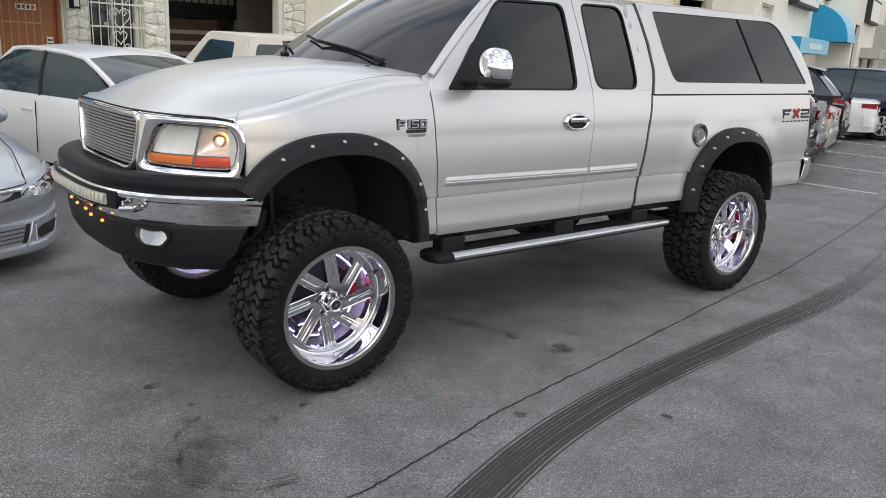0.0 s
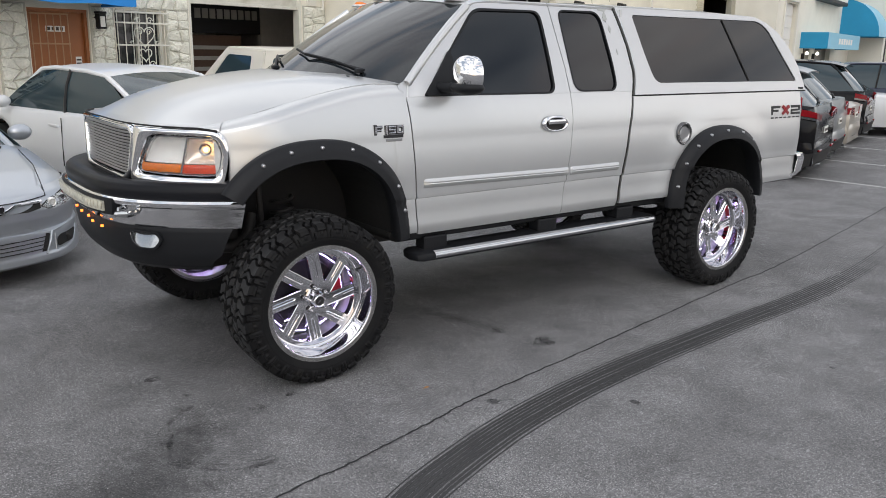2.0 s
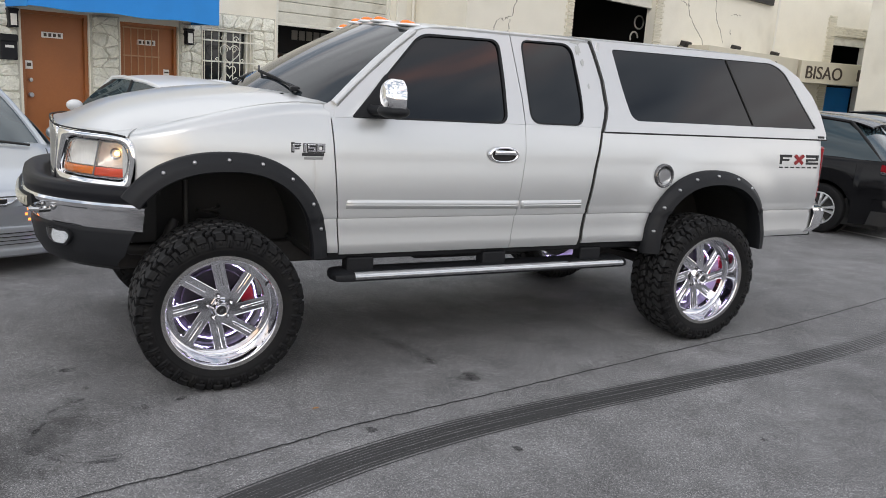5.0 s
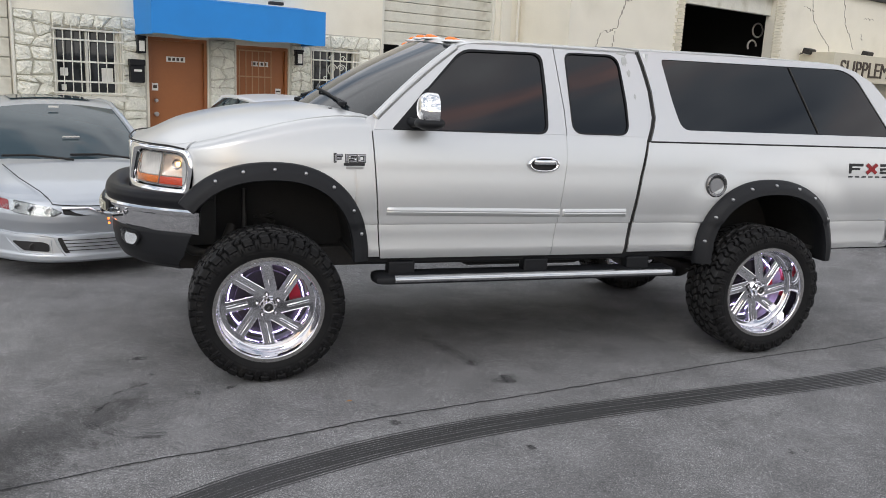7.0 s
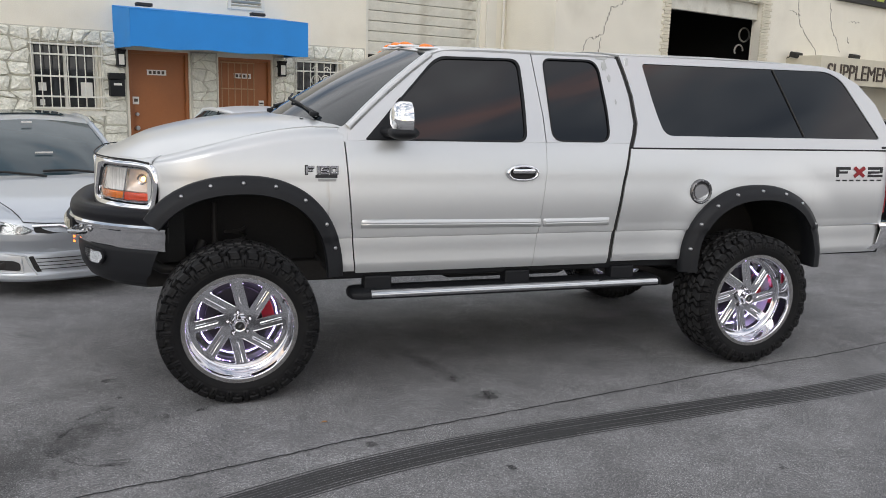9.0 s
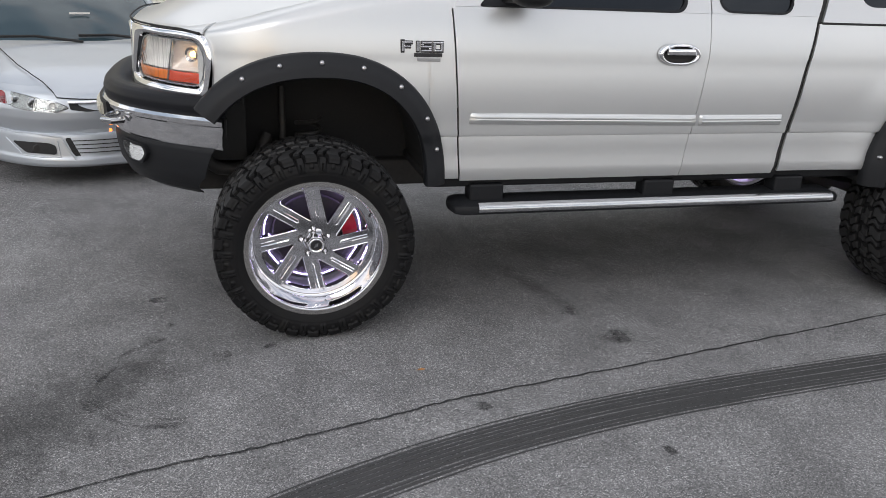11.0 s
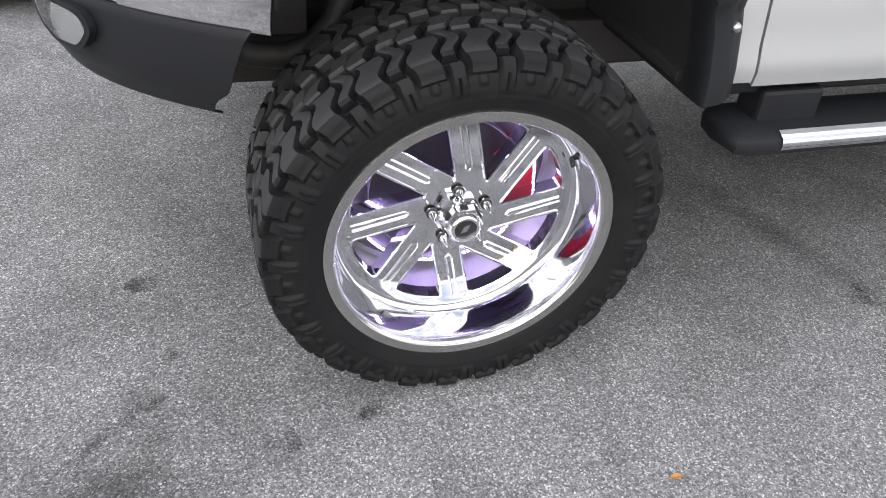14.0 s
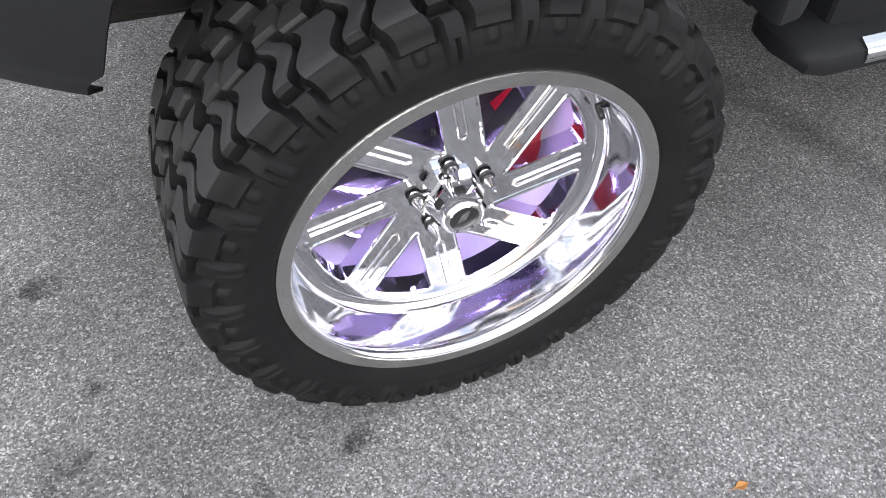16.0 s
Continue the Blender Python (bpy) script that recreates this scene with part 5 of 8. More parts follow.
def make_lamps():
    for sg in (1, -1):
        outer = rounded([(0.490, 1.449), (0.93, 1.443), (1.040, 1.425), (1.062, 1.32), (1.050, 1.135), (0.435, 1.135)], [0.02, 0.10, 0.06, 0.10, 0.015, 0.02], 6)
        inner = rounded([(0.640, 1.410), (0.990, 1.403), (1.022, 1.33), (1.000, 1.196), (0.515, 1.206)], [0.06, 0.055, 0.10, 0.050, 0.04], 6)
        c = (0.80, 1.305)
        way = (-1, -sg, 0)
        o_loop, i_loop = by_angle(outer, c), by_angle(inner, c)
        lamp = tp("headlight", moulded(o_loop, i_loop, lambda s, z, o: on_face(sg * s, z, o), 0.004, 0.020), CHROME, "clear headlight in a chrome surround with amber strip", smooth=True)
        rim = [(c[0] + (a - c[0]) * 0.955, c[1] + (b - c[1]) * 0.90) for a, b in i_loop]
        part("lamp_rim", moulded(i_loop, rim, lambda s, z, o: on_face(sg * s, z, o), -0.004, 0.010, 5), CHROME_DULL, lamp, "", True)
        part("lamp_bowl", filled([rim], lambda s, z: on_face(sg * s, z, -0.060), 0.004, way), REFLECTOR, lamp)

        def cell(s0, s1, t0, t1, z0, z1, out, dish):
            def f(u, v):
                lo, hi = s0 + (s1 - s0) * u, t0 + (t1 - t0) * u
                return on_face(sg * (lo + (hi - lo) * v), z0 + (z1 - z0) * v, out - dish * math.sin(math.pi * u) ** 0.6 * math.sin(math.pi * v) ** 0.6)
            return thick(sheet(f, 12, 8), 0.006, way)

        part("reflector", cell(0.552, 0.802, 0.640, 0.838, 1.262, 1.396, -0.016, 0.022), REFLECTOR, lamp, "", True)
        part("corner_reflector", cell(0.812, 1.000, 0.848, 0.985, 1.262, 1.392, -0.016, 0.045), REFLECTOR_WARM, lamp, "", True)
        part("amber_strip", cell(0.530, 0.790, 0.552, 0.800, 1.215, 1.258, -0.004, -0.004), AMBER, lamp, "", True)
        part("amber_strip", cell(0.800, 0.985, 0.812, 1.000, 1.212, 1.258, -0.004, -0.004), ORANGE_LENS, lamp, "deep orange strip", True)
        part("divider", cell(0.790, 0.800, 0.838, 0.848, 1.205, 1.400, 0.0, 0.0), CHROME_DULL, lamp)
        lens = part("lens", filled([i_loop], lambda s, z: on_face(sg * s, z, 0.004), 0.003, way), LENS, lamp, "clear lamp lens")
        lens.visible_shadow = False
        p = Vector(on_face(sg * 0.925, 1.335, -0.036))
        bm = bmesh.new()
        bmesh.ops.create_icosphere(bm, subdivisions=2, radius=0.013, matrix=Matrix.Translation(p))
        part("bulb", bm, BULB_GLOW, lamp, "lit warm bulb", True)
        ring = turned(bmesh.new(), [(0.022, 0.0), (0.030, -0.006), (0.034, 0.0), (0.030, 0.012)], 20, closed=True)
        ax = (Vector(on_face(sg * 0.925, 1.335, 0.02)) - Vector(on_face(sg * 0.925, 1.335, -0.02))).normalized()
        bmesh.ops.transform(ring, matrix=Matrix.Translation(p + ax * 0.01) @ Vector((0, -1, 0)).rotation_difference(ax).to_matrix().to_4x4(), verts=ring.verts)
        part("bulb_ring", ring, CHROME_DULL, lamp, "", True)


make_lamps()
tp("hood_gap", tube(bmesh.new(), [on_face(-1.0 + 2.0 * k / 60, lerp(abs(-1.0 + 2.0 * k / 60), NOSE_TOP) - 0.001, 0.006) for k in range(61)], 0.0045, 6), DARK, "dark gap under the hood's front edge")


def bumper_x(y):
    return -0.975 + 0.60 * min(1.0, abs(YC - y) / 1.0) ** 3.4


BUMP = arc_table(bumper_x, YC, -0.050)
B_END = float(BUMP[1][-1])


def bumper_strip(profile, e0=0.0, nu=70, per=3, ends=None):
    """Sweeps (out, z) points round the nose."""
    pts = []
    for a, b in zip(profile, profile[1:]):
        pts += [(a[0] + (b[0] - a[0]) * k / per, a[1] + (b[1] - a[1]) * k / per) for k in range(per)]
    pts.append(profile[-1])
    def f(u, v):
        o, z = pts[round(v * (len(pts) - 1))]
        end = lerp(z, ends) if ends else B_END - max(0.0, 1.16 - z) * 0.22 - e0
        return on_face((2 * u - 1) * end, z, o, BUMP)
    return thick(sheet(f, nu, len(pts) - 1), 0.006, (-1, 0, 0))


bumper = tp("front_bumper", bumper_strip([(-0.004, 1.086), (0.018, 1.082), (0.032, 1.068), (0.030, 1.050), (0.016, 1.036), (0.013, 1.024), (0.006, 0.99), (-0.006, 0.955), (-0.014, 0.938), (-0.022, 0.928)]), CHROME, "chrome front bumper with black pad and valance", smooth=True)
part("bumper_pad", bumper_strip([(-0.150, 1.130), (-0.105, 1.156), (-0.050, 1.172), (-0.012, 1.169), (0.010, 1.153), (0.018, 1.126), (0.016, 1.098), (0.010, 1.078)]), PAD, bumper, "black rubber top pad", True)
part("valance", bumper_strip([(-0.030, 0.940), (-0.019, 0.926), (-0.020, 0.86), (-0.034, 0.780), (-0.072, 0.712), (-0.13, 0.678)], 0.02, 70, 3, [(0.678, 1.02), (0.745, 1.055), (0.78, 1.10), (0.915, 1.158), (0.95, 1.19)]), PLASTIC, bumper, "black plastic valance", True)
part("bumper_core", bumper_strip([(-0.14, 1.17), (-0.10, 0.95), (-0.16, 0.74)], 0.05, 70, 3, [(0.70, 0.98), (0.95, 1.12), (1.17, 1.20)]), DARK, bumper)
part("led_housing", thick(sheet(lambda u, v: on_face((2 * u - 1) * 0.53, 0.988 + 0.085 * v, 0.040, BUMP), 30, 2), 0.03), PLASTIC, bumper)
part("led_bar", thick(sheet(lambda u, v: on_face((2 * u - 1) * 0.470, 1.004 + 0.052 * v, 0.052, BUMP), 30, 4), 0.012), LED_FACE, bumper, "pale light bar")
for k in range(26):
    s = -0.453 + 0.906 * k / 25
    part("led_cell", thick(sheet(lambda u, v: on_face(s - 0.014 + 0.028 * u, 1.008 + 0.044 * v, 0.055 + 0.004 * math.sin(math.pi * v), BUMP), 2, 4), 0.004), LED_FACE, bumper)
for s, zm in ((-0.11, 0.950), (0.0, 0.938), (0.105, 0.926), (0.225, 0.918), (0.363, 0.912)):
    part("marker_light", thick(sheet(lambda u, v: on_face(s - 0.007 + 0.014 * u, zm - 0.018 + 0.012 * v, 0.0, BUMP), 1, 1), 0.012), AMBER_GLOW, bumper, "lit amber marker light")
for sg in (1, -1):
    loop = rounded([(0.590, 0.915), (0.775, 0.906), (0.800, 0.868), (0.755, 0.812), (0.655, 0.812), (0.600, 0.850)], 0.025, 5)
    c = (0.695, 0.866)
    ins = [(c[0] + (a - c[0]) * 0.86, c[1] + (b - c[1]) * 0.80) for a, b in loop]
    fog = part("fog_lamp", band(ins, loop, lambda s, z: on_face(sg * s, z, 0.002, BUMP), 0.02), PLASTIC, bumper, "clear fog lamp")
    part("fog_reflector", filled([ins], lambda s, z: on_face(sg * s, z, -0.004 - 0.02 * (z - 0.83) / 0.08, BUMP), 0.006), CHROME_DULL, fog)
    part("fog_lens", filled([ins], lambda s, z: on_face(sg * s, z, 0.004, BUMP), 0.003), LENS, fog).visible_shadow = False
both("tow_hook", lambda: tube(bmesh.new(), [(-0.86, 0.40, 1.03), (-0.93, 0.36, 1.02), (-0.95, 0.31, 1.01), (-0.91, 0.27, 1.01), (-0.86, 0.30, 1.01)], 0.016, 8), CHROME_DULL, smooth=True)
tp("antenna_base", tube(bmesh.new(), [(0.42, 0.30, 1.66), (0.42, 0.30, 1.70)], 0.012, 8), PLASTIC)

# roof clearance lights
for q in (-0.80, -0.30, 0.0, 0.30, 0.80):
    x = 1.21 + 0.07 * q * q
    z = roof_z(q, x)
    bm = bmesh.new()
    bmesh.ops.create_uvsphere(bm, u_segments=16, v_segments=8, radius=1.0)
    for v in bm.verts:
        v.co = (x + 0.060 * v.co.x, YC + q * 0.735 + 0.050 * v.co.y, z + 0.004 + 0.027 * max(v.co.z, -0.2) * (1 - 0.45 * v.co.x))
    cl = tp("clearance_light", bm, AMBER, "amber roof clearance light on a white base", smooth=True)
    bm = bmesh.new()
    bmesh.ops.create_uvsphere(bm, u_segments=16, v_segments=8, radius=1.0)
    for v in bm.verts:
        v.co = (x + 0.01 + 0.092 * v.co.x, YC + q * 0.735 + 0.074 * v.co.y, z + 0.015 * max(v.co.z, -0.4))
    part("light_base", bm, WHITE_PAINT, cl, "white base", True)


# ---- the wheels ----
R_TYRE = 0.476


def tyre_mesh():
    """One moulded tyre: smooth sidewalls with ribs, and a tread of staggered wavy blocks."""
    c, N, per = 0.175, 27, 26
    pitch = 2 * math.pi * 0.49 / N
    half = [(0.343, 0.014), (0.350, -0.002), (0.362, -0.010), (0.385, -0.018), (0.412, -0.022), (0.436, -0.018), (0.452, -0.010), (0.464, 0.002), (0.471, 0.016), (0.474, 0.040), (0.476, 0.075), (0.477, 0.12), (0.477, c)]
    prof = half + [(r, 2 * c - y) for r, y in reversed(half[:-1])]
    run = np.r_[0, np.cumsum([math.hypot(b[0] - a[0], b[1] - a[1]) for a, b in zip(prof, prof[1:])])]
    t = np.linspace(0, run[-1], 150)
    pr, py = np.interp(t, run, [p[0] for p in prof]), np.interp(t, run, [p[1] for p in prof])
    dr, dy = np.gradient(pr, t), np.gradient(py, t)
    ln = np.hypot(dr, dy)
    nr, ny = dy / ln, -dr / ln

    def bump(d, w):
        return min(1.0, max(0.0, d / w))

    def lug(q, centre, wide, e, e0, e1):
        """How far inside a block: its run round the tyre and its run across it."""
        d = q - centre
        d = (wide - abs(d - round(d))) * pitch
        return min(d, e - e0, e1 - e)

    def height(s, j):
        side = 1 if py[j] < c else -1
        e = c - abs(py[j] - c)                          # in from the tyre's flank
        q = s + (0.27 if side < 0 else 0.0)
        depth = run[-1] / 2 - abs(t[j] - run[-1] / 2)   # along the skin from the bead
        if pr[j] > 0.466:
            # broad shoulder block, set-back block beside it, two staggered middle rows
            d = max(lug(q, 0.0, 0.285, e, -1.0, 0.088), lug(q, 0.5, 0.150, e, 0.012, 0.110), lug(q, 0.06, 0.215, e, 0.097, 0.150), lug(q, 0.50, 0.215, e, 0.119, 0.172))
            return 0.024 * bump(d, 0.0045)
        if depth < 0.06:
            return 0.0
        up = bump(pr[j] - 0.400, 0.066)
        d0, d1 = lug(q, 0.0, 0.285, 1, 0, 9), lug(q, 0.5, 0.185, 1, 0, 9)
        h = 0.0
        if pr[j] > 0.447:
            h = (0.012 + 0.012 * bump(pr[j] - 0.455, 0.012)) * bump(d0, 0.005)
        elif pr[j] > 0.424:
            h = 0.006 * bump(lug(q, 0.0, 0.10, 1, 0, 9), 0.004) * bump(pr[j] - 0.424, 0.006)
        if d1 > 0 and pr[j] > 0.402:
            groove = 0.35 if abs((q - 0.5) - round(q - 0.5)) < 0.035 and pr[j] < 0.446 else 1.0
            h = max(h, (0.004 + 0.010 * up) * bump(d1, 0.006) * bump(pr[j] - 0.402, 0.012) * groove)
        if h == 0.0 and (0.372 < pr[j] < 0.376 or 0.390 < pr[j] < 0.393):
            h = 0.0015
        return h

    bm = bmesh.new()
    rows = []
    wave = [0.105 * math.sin(2 * math.pi * (c - abs(y - c)) / 0.088) * min(1.0, max(0.0, (r - 0.455) / 0.015)) for r, y in zip(pr, py)]
    for i in range(N * per):
        row = []
        for j in range(len(t)):
            a = 2 * math.pi * (i / per + wave[j]) / N
            ca, sa = math.cos(a), math.sin(a)
            h = height(i / per, j)
            r, y = pr[j] + nr[j] * h, py[j] + ny[j] * h
            row.append(bm.verts.new((r * ca, y, r * sa)))
        rows.append(row)
    for a, b in zip(rows, rows[1:] + rows[:1]):
        for j in range(len(t) - 1):
            f = bm.faces.new((a[j], b[j], b[j + 1], a[j + 1]))
            f.material_index = 1 if min(math.hypot(v.co.x, v.co.z) for v in f.verts) > 0.490 else 0
    return bm


def wheel_meshes():
    """All the parts of one wheel about the y axis, its outer side at -y and its lip at y = 0."""
    out = []
    bm = turned(bmesh.new(), [(0.322, 0.002), (0.326, -0.0045), (0.330, -0.006), (0.352, -0.006), (0.358, 0.0), (0.352, 0.012), (0.345, 0.03), (0.342, 0.33), (0.350, 0.345), (0.335, 0.35), (0.318, 0.33), (0.318, 0.19), (0.292, 0.165), (0.290, 0.128), (0.296, 0.1195), (0.304, 0.118), (0.311, 0.112), (0.315, 0.098), (0.318, 0.06), (0.320, 0.02)], 96, closed=True)
    out.append(("wheel", bm, POLISHED, "polished deep-dish wheel with eight slanted spokes", True))
    bm = turned(bmesh.new(), [(0.3265, -0.0062), (0.3285, -0.0086), (0.3515, -0.0090), (0.354, -0.005)], 96)
    out.append(("rim_ring", bm, CHROME_MILLED, "milled outer ring", True))
    out.append(("tyre", tyre_mesh(), RUBBER, "black mud-terrain tyre with chunky tread blocks", True))
    # flat disc whose eight spokes pass beside the hub, with rounded three-cornered windows between them
    ring = [(0.298 * math.cos(a), 0.298 * math.sin(a)) for a in (2 * math.pi * k / 96 for k in range(96))]
    lean, aside, wide, rim_r = radians(12.5), 0.043, 0.0345, 0.274

    def on_spoke(k, off, run):
        """A point run metres out along spoke k, off metres to the left of the hub."""
        a = lean + math.pi / 4 * k
        return Vector((run * math.cos(a) - off * math.sin(a), run * math.sin(a) + off * math.cos(a)))

    windows = []
    for k in range(8):
        lo, hi = -aside + wide, -aside - wide
        p0, p1 = on_spoke(k, lo, math.sqrt(rim_r ** 2 - lo ** 2)), on_spoke(k + 1, hi, math.sqrt(rim_r ** 2 - hi ** 2))
        a0, a1 = math.atan2(p0.y, p0.x), math.atan2(p1.y, p1.x)
        a1 += 2 * math.pi if a1 < a0 else 0.0
        arc = [(rim_r * math.cos(a0 + (a1 - a0) * q), rim_r * math.sin(a0 + (a1 - a0) * q)) for q in (0.25, 0.5, 0.75)]
        # both edges meet in the apex near the hub
        c45 = math.sqrt(0.5)
        apex = on_spoke(k, lo, (lo * c45 - hi) / c45)
        windows.append(rounded([tuple(apex), tuple(p0)] + arc + [tuple(p1)], [0.012, 0.020, 0.001, 0.001, 0.001, 0.020], 5))
    bm = filled([ring] + windows, lambda a, b: (a, 0.120, b), 0.045, (0, -1, 0))
    out.append(("spoke_disc", bm, POLISHED, "flat polished eight-spoke disc", False))
    for loop in windows:
        bm = tube(bmesh.new(), [(a, 0.1195, b) for a, b in loop + loop[:1]], 0.0034, 6)
        out.append(("window_bead", bm, CHROME, "", True))
    for k in range(8):
        pts = [on_spoke(k, -aside + o, r) for o, r in ((-0.0075, 0.262), (-0.0075, 0.19), (-0.0075, 0.128), (0.0, 0.120), (0.0075, 0.128), (0.0075, 0.19), (0.0075, 0.262))]
        out.append(("spoke_rib", tube(bmesh.new(), [(p.x, 0.1195, p.y) for p in pts], 0.0032, 6), CHROME, "", True))
        p = on_spoke(k, -aside + 0.026, 0.274)
        out.append(("disc_bolt", turned(bmesh.new(), [(0.0, 0.1165), (0.005, 0.117), (0.0055, 0.121)], 8, m=Matrix.Translation((p.x, 0, p.y))), CHROME_DULL, "", True))
    bm = turned(bmesh.new(), [(0.304, 0.172), (0.315, 0.20), (0.315, 0.325), (0.305, 0.335)], 64)
    out.append(("inner_barrel", bm, BARREL, "bright inner barrel", True))
    # notched six-sided cap with a round bezel and a dark face
    bm = turned(bmesh.new(), [(0.0, 0.060), (0.036, 0.060), (0.046, 0.063), (0.050, 0.070), (0.053, 0.090), (0.057, 0.100), (0.062, 0.106), (0.064, 0.125)], 6)
    out.append(("hub_cap", bm, CHROME, "chrome hexagonal centre cap", False))
    for k in range(6):
        m = Matrix.Rotation(math.pi / 3 * (k + 0.5), 4, "Y")
        out.append(("cap_slot", boxed(0.043, 0.0485, 0.074, 0.090, -0.010, 0.010, 0.003, m), DARK, "", False))
    bm = turned(bmesh.new(), [(0.026, 0.062), (0.028, 0.052), (0.034, 0.050), (0.039, 0.054), (0.041, 0.064)], 32)
    out.append(("cap_bezel", bm, CHROME, "round chrome bezel", True))
    bm = turned(bmesh.new(), [(0.0, 0.0575), (0.027, 0.0575), (0.028, 0.062)], 24)
    out.append(("cap_emblem", bm, BADGE_BLACK, "black emblem disc", False))
    bm = filled([[(-0.011, -0.014), (0.006, -0.009), (0.012, 0.011), (-0.004, 0.004)]], lambda a, b: (a, 0.0565, b), 0.001, (0, -1, 0))
    out.append(("emblem_mark", bm, CHROME_DULL, "plain silver mark", False))
    for k in range(5):
        a = 2 * math.pi * (k + 0.33) / 5
        m = Matrix.Translation((0.072 * math.cos(a), 0.0, 0.072 * math.sin(a)))
        bm = turned(bmesh.new(), [(0.0, 0.066), (0.0025, 0.076), (0.0065, 0.092), (0.0095, 0.101), (0.0105, 0.104), (0.0105, 0.124)], 12, m=m)
        out.append(("lug_spike", bm, CHROME, "chrome spike lug nut", True))
        bm = turned(bmesh.new(), [(0.010, 0.106), (0.0150, 0.108), (0.0150, 0.114), (0.010, 0.116)], 12, m=m)
        out.append(("lug_ring", bm, BADGE_BLACK, "", True))
    va = radians(26)
    bm = tube(bmesh.new(), [(0.300 * math.cos(va), 0.090, 0.300 * math.sin(va)), (0.308 * math.cos(va), 0.128, 0.308 * math.sin(va))], 0.006, 8)
    out.append(("valve", bm, BADGE_BLACK, "", True))
    # brake and light ring behind the spokes
    bm = turned(bmesh.new(), [(0.06, 0.235), (0.20, 0.235), (0.203, 0.240), (0.203, 0.26), (0.06, 0.26)], 48, closed=True)
    out.append(("brake_disc", bm, BRAKE, "dark steel brake disc", False))
    bm = sheet(lambda u, v: ((0.150 + 0.075 * v) * math.cos(radians(-16 + 54 * u)), 0.205, (0.150 + 0.075 * v) * math.sin(radians(-16 + 54 * u))), 10, 3)
    thick(bm, 0.07, (0, -1, 0))
    out.append(("brake_caliper", bm, RED_METAL, "red painted brake caliper", False))
    bm = bmesh.new()
    for k in range(84):
        box(bm, 0.2435, 0.2480, 0.246, 0.2505, -0.0062, 0.0062, 0.0, Matrix.Rotation(2 * math.pi * k / 84, 4, "Y"))
    out.append(("light_ring", bm, RING_GLOW, "lit violet ring of small lights", False))
    bm = turned(bmesh.new(), [(0.205, 0.258), (0.262, 0.258), (0.262, 0.268), (0.205, 0.268)], 64, closed=True)
    out.append(("backing_plate", bm, BRAKE, "", False))
    return out


WHEEL = []
CAMBER = Matrix.Rotation(radians(2.7), 4, "X")
for place in (Matrix.Translation((-0.004, -0.139, 0.477)) @ CAMBER, Matrix.Translation((3.620, -0.172, R_TYRE)), Matrix.Translation((-0.004, 2.039, 0.477)) @ Matrix.Rotation(math.pi, 4, "Z") @ CAMBER, Matrix.Translation((3.620, 2.072, R_TYRE)) @ Matrix.Rotation(math.pi, 4, "Z")):
    if not WHEEL:
        specs = wheel_meshes()
        for sp in specs:
            k = 0.954 if sp[0] == "tyre" else 0.962
            bmesh.ops.scale(sp[1], vec=(k, 0.95, k), verts=sp[1].verts)
        w = part(specs[0][0], specs[0][1], specs[0][2], truck, specs[0][3], specs[0][4], T_INV)
        w.matrix_basis = place
        WHEEL.append((w, specs[0]))
        for name, bm, mat, label, smooth in specs[1:]:
            ob = part(name, bm, mat, w, label, smooth)
            if name == "tyre":
                ob.data.materials.append(TREAD_RUBBER)
            WHEEL.append((ob, (name, None, mat, label, smooth)))
    else:
        w = same_mesh("wheel", WHEEL[0][0], truck, place, WHEEL[0][1][3])
        w.matrix_parent_inverse = T_INV
        for o, sp in WHEEL[1:]:
            same_mesh(sp[0], o, w, Matrix.Identity(4), sp[3])

# ---- the row of shops ----
# Local frame of the row: x along the fronts, -y out towards the lot.


def shop(name, label, m=ROW):
    return thing(name, m.copy(), label, "building", "shops in the row")


def holed_wall(u0, u1, z0, z1, n, holes, t=0.25):
    """A wall whose outer face lies n out, with openings right through it."""
    us = sorted({u0, u1, *[h[0] for h in holes], *[h[1] for h in holes]})
    zs = sorted({z0, z1, *[h[2] for h in holes], *[h[3] for h in holes]})
    bm = bmesh.new()
    solid = {}
    for i in range(len(us) - 1):
        for j in range(len(zs) - 1):
            cu, cz = (us[i] + us[i + 1]) / 2, (zs[j] + zs[j + 1]) / 2
            solid[i, j] = not any(h[0] < cu < h[1] and h[2] < cz < h[3] for h in holes)
    pts = {}

    def v(i, j, d):
        return pts.setdefault((i, j, d), bm.verts.new((us[i], -n + d * t, zs[j]))) if (i, j, d) in pts else pts.setdefault((i, j, d), bm.verts.new((us[i], -n + d * t, zs[j])))

    for (i, j), s in solid.items():
        if not s:
            continue
        for d in (0, 1):
            bm.faces.new([v(i, j, d), v(i + 1, j, d), v(i + 1, j + 1, d), v(i, j + 1, d)])
        for (a, b), (p, q) in (((-1, 0), ((0, 0), (0, 1))), ((1, 0), ((1, 0), (1, 1))), ((0, -1), ((0, 0), (1, 0))), ((0, 1), ((0, 1), (1, 1)))):
            if not solid.get((i + a, j + b), False):
                bm.faces.new([v(i + p[0], j + p[1], 0), v(i + q[0], j + q[1], 0), v(i + q[0], j + q[1], 1), v(i + p[0], j + p[1], 1)])
    return bm


def nbox(u0, u1, n0, n1, z0, z1, bevel=0.0):
    return boxed(u0, u1, -n1, -n0, z0, z1, bevel)


tagged(part("pavement", boxed(-14, 19.2, -1.3, 0.2, -0.2, 0.33, 0.01), STUCCO_SHADE), "pale concrete walkway along the shop fronts", "pavement", kind="structure").matrix_basis = ROW

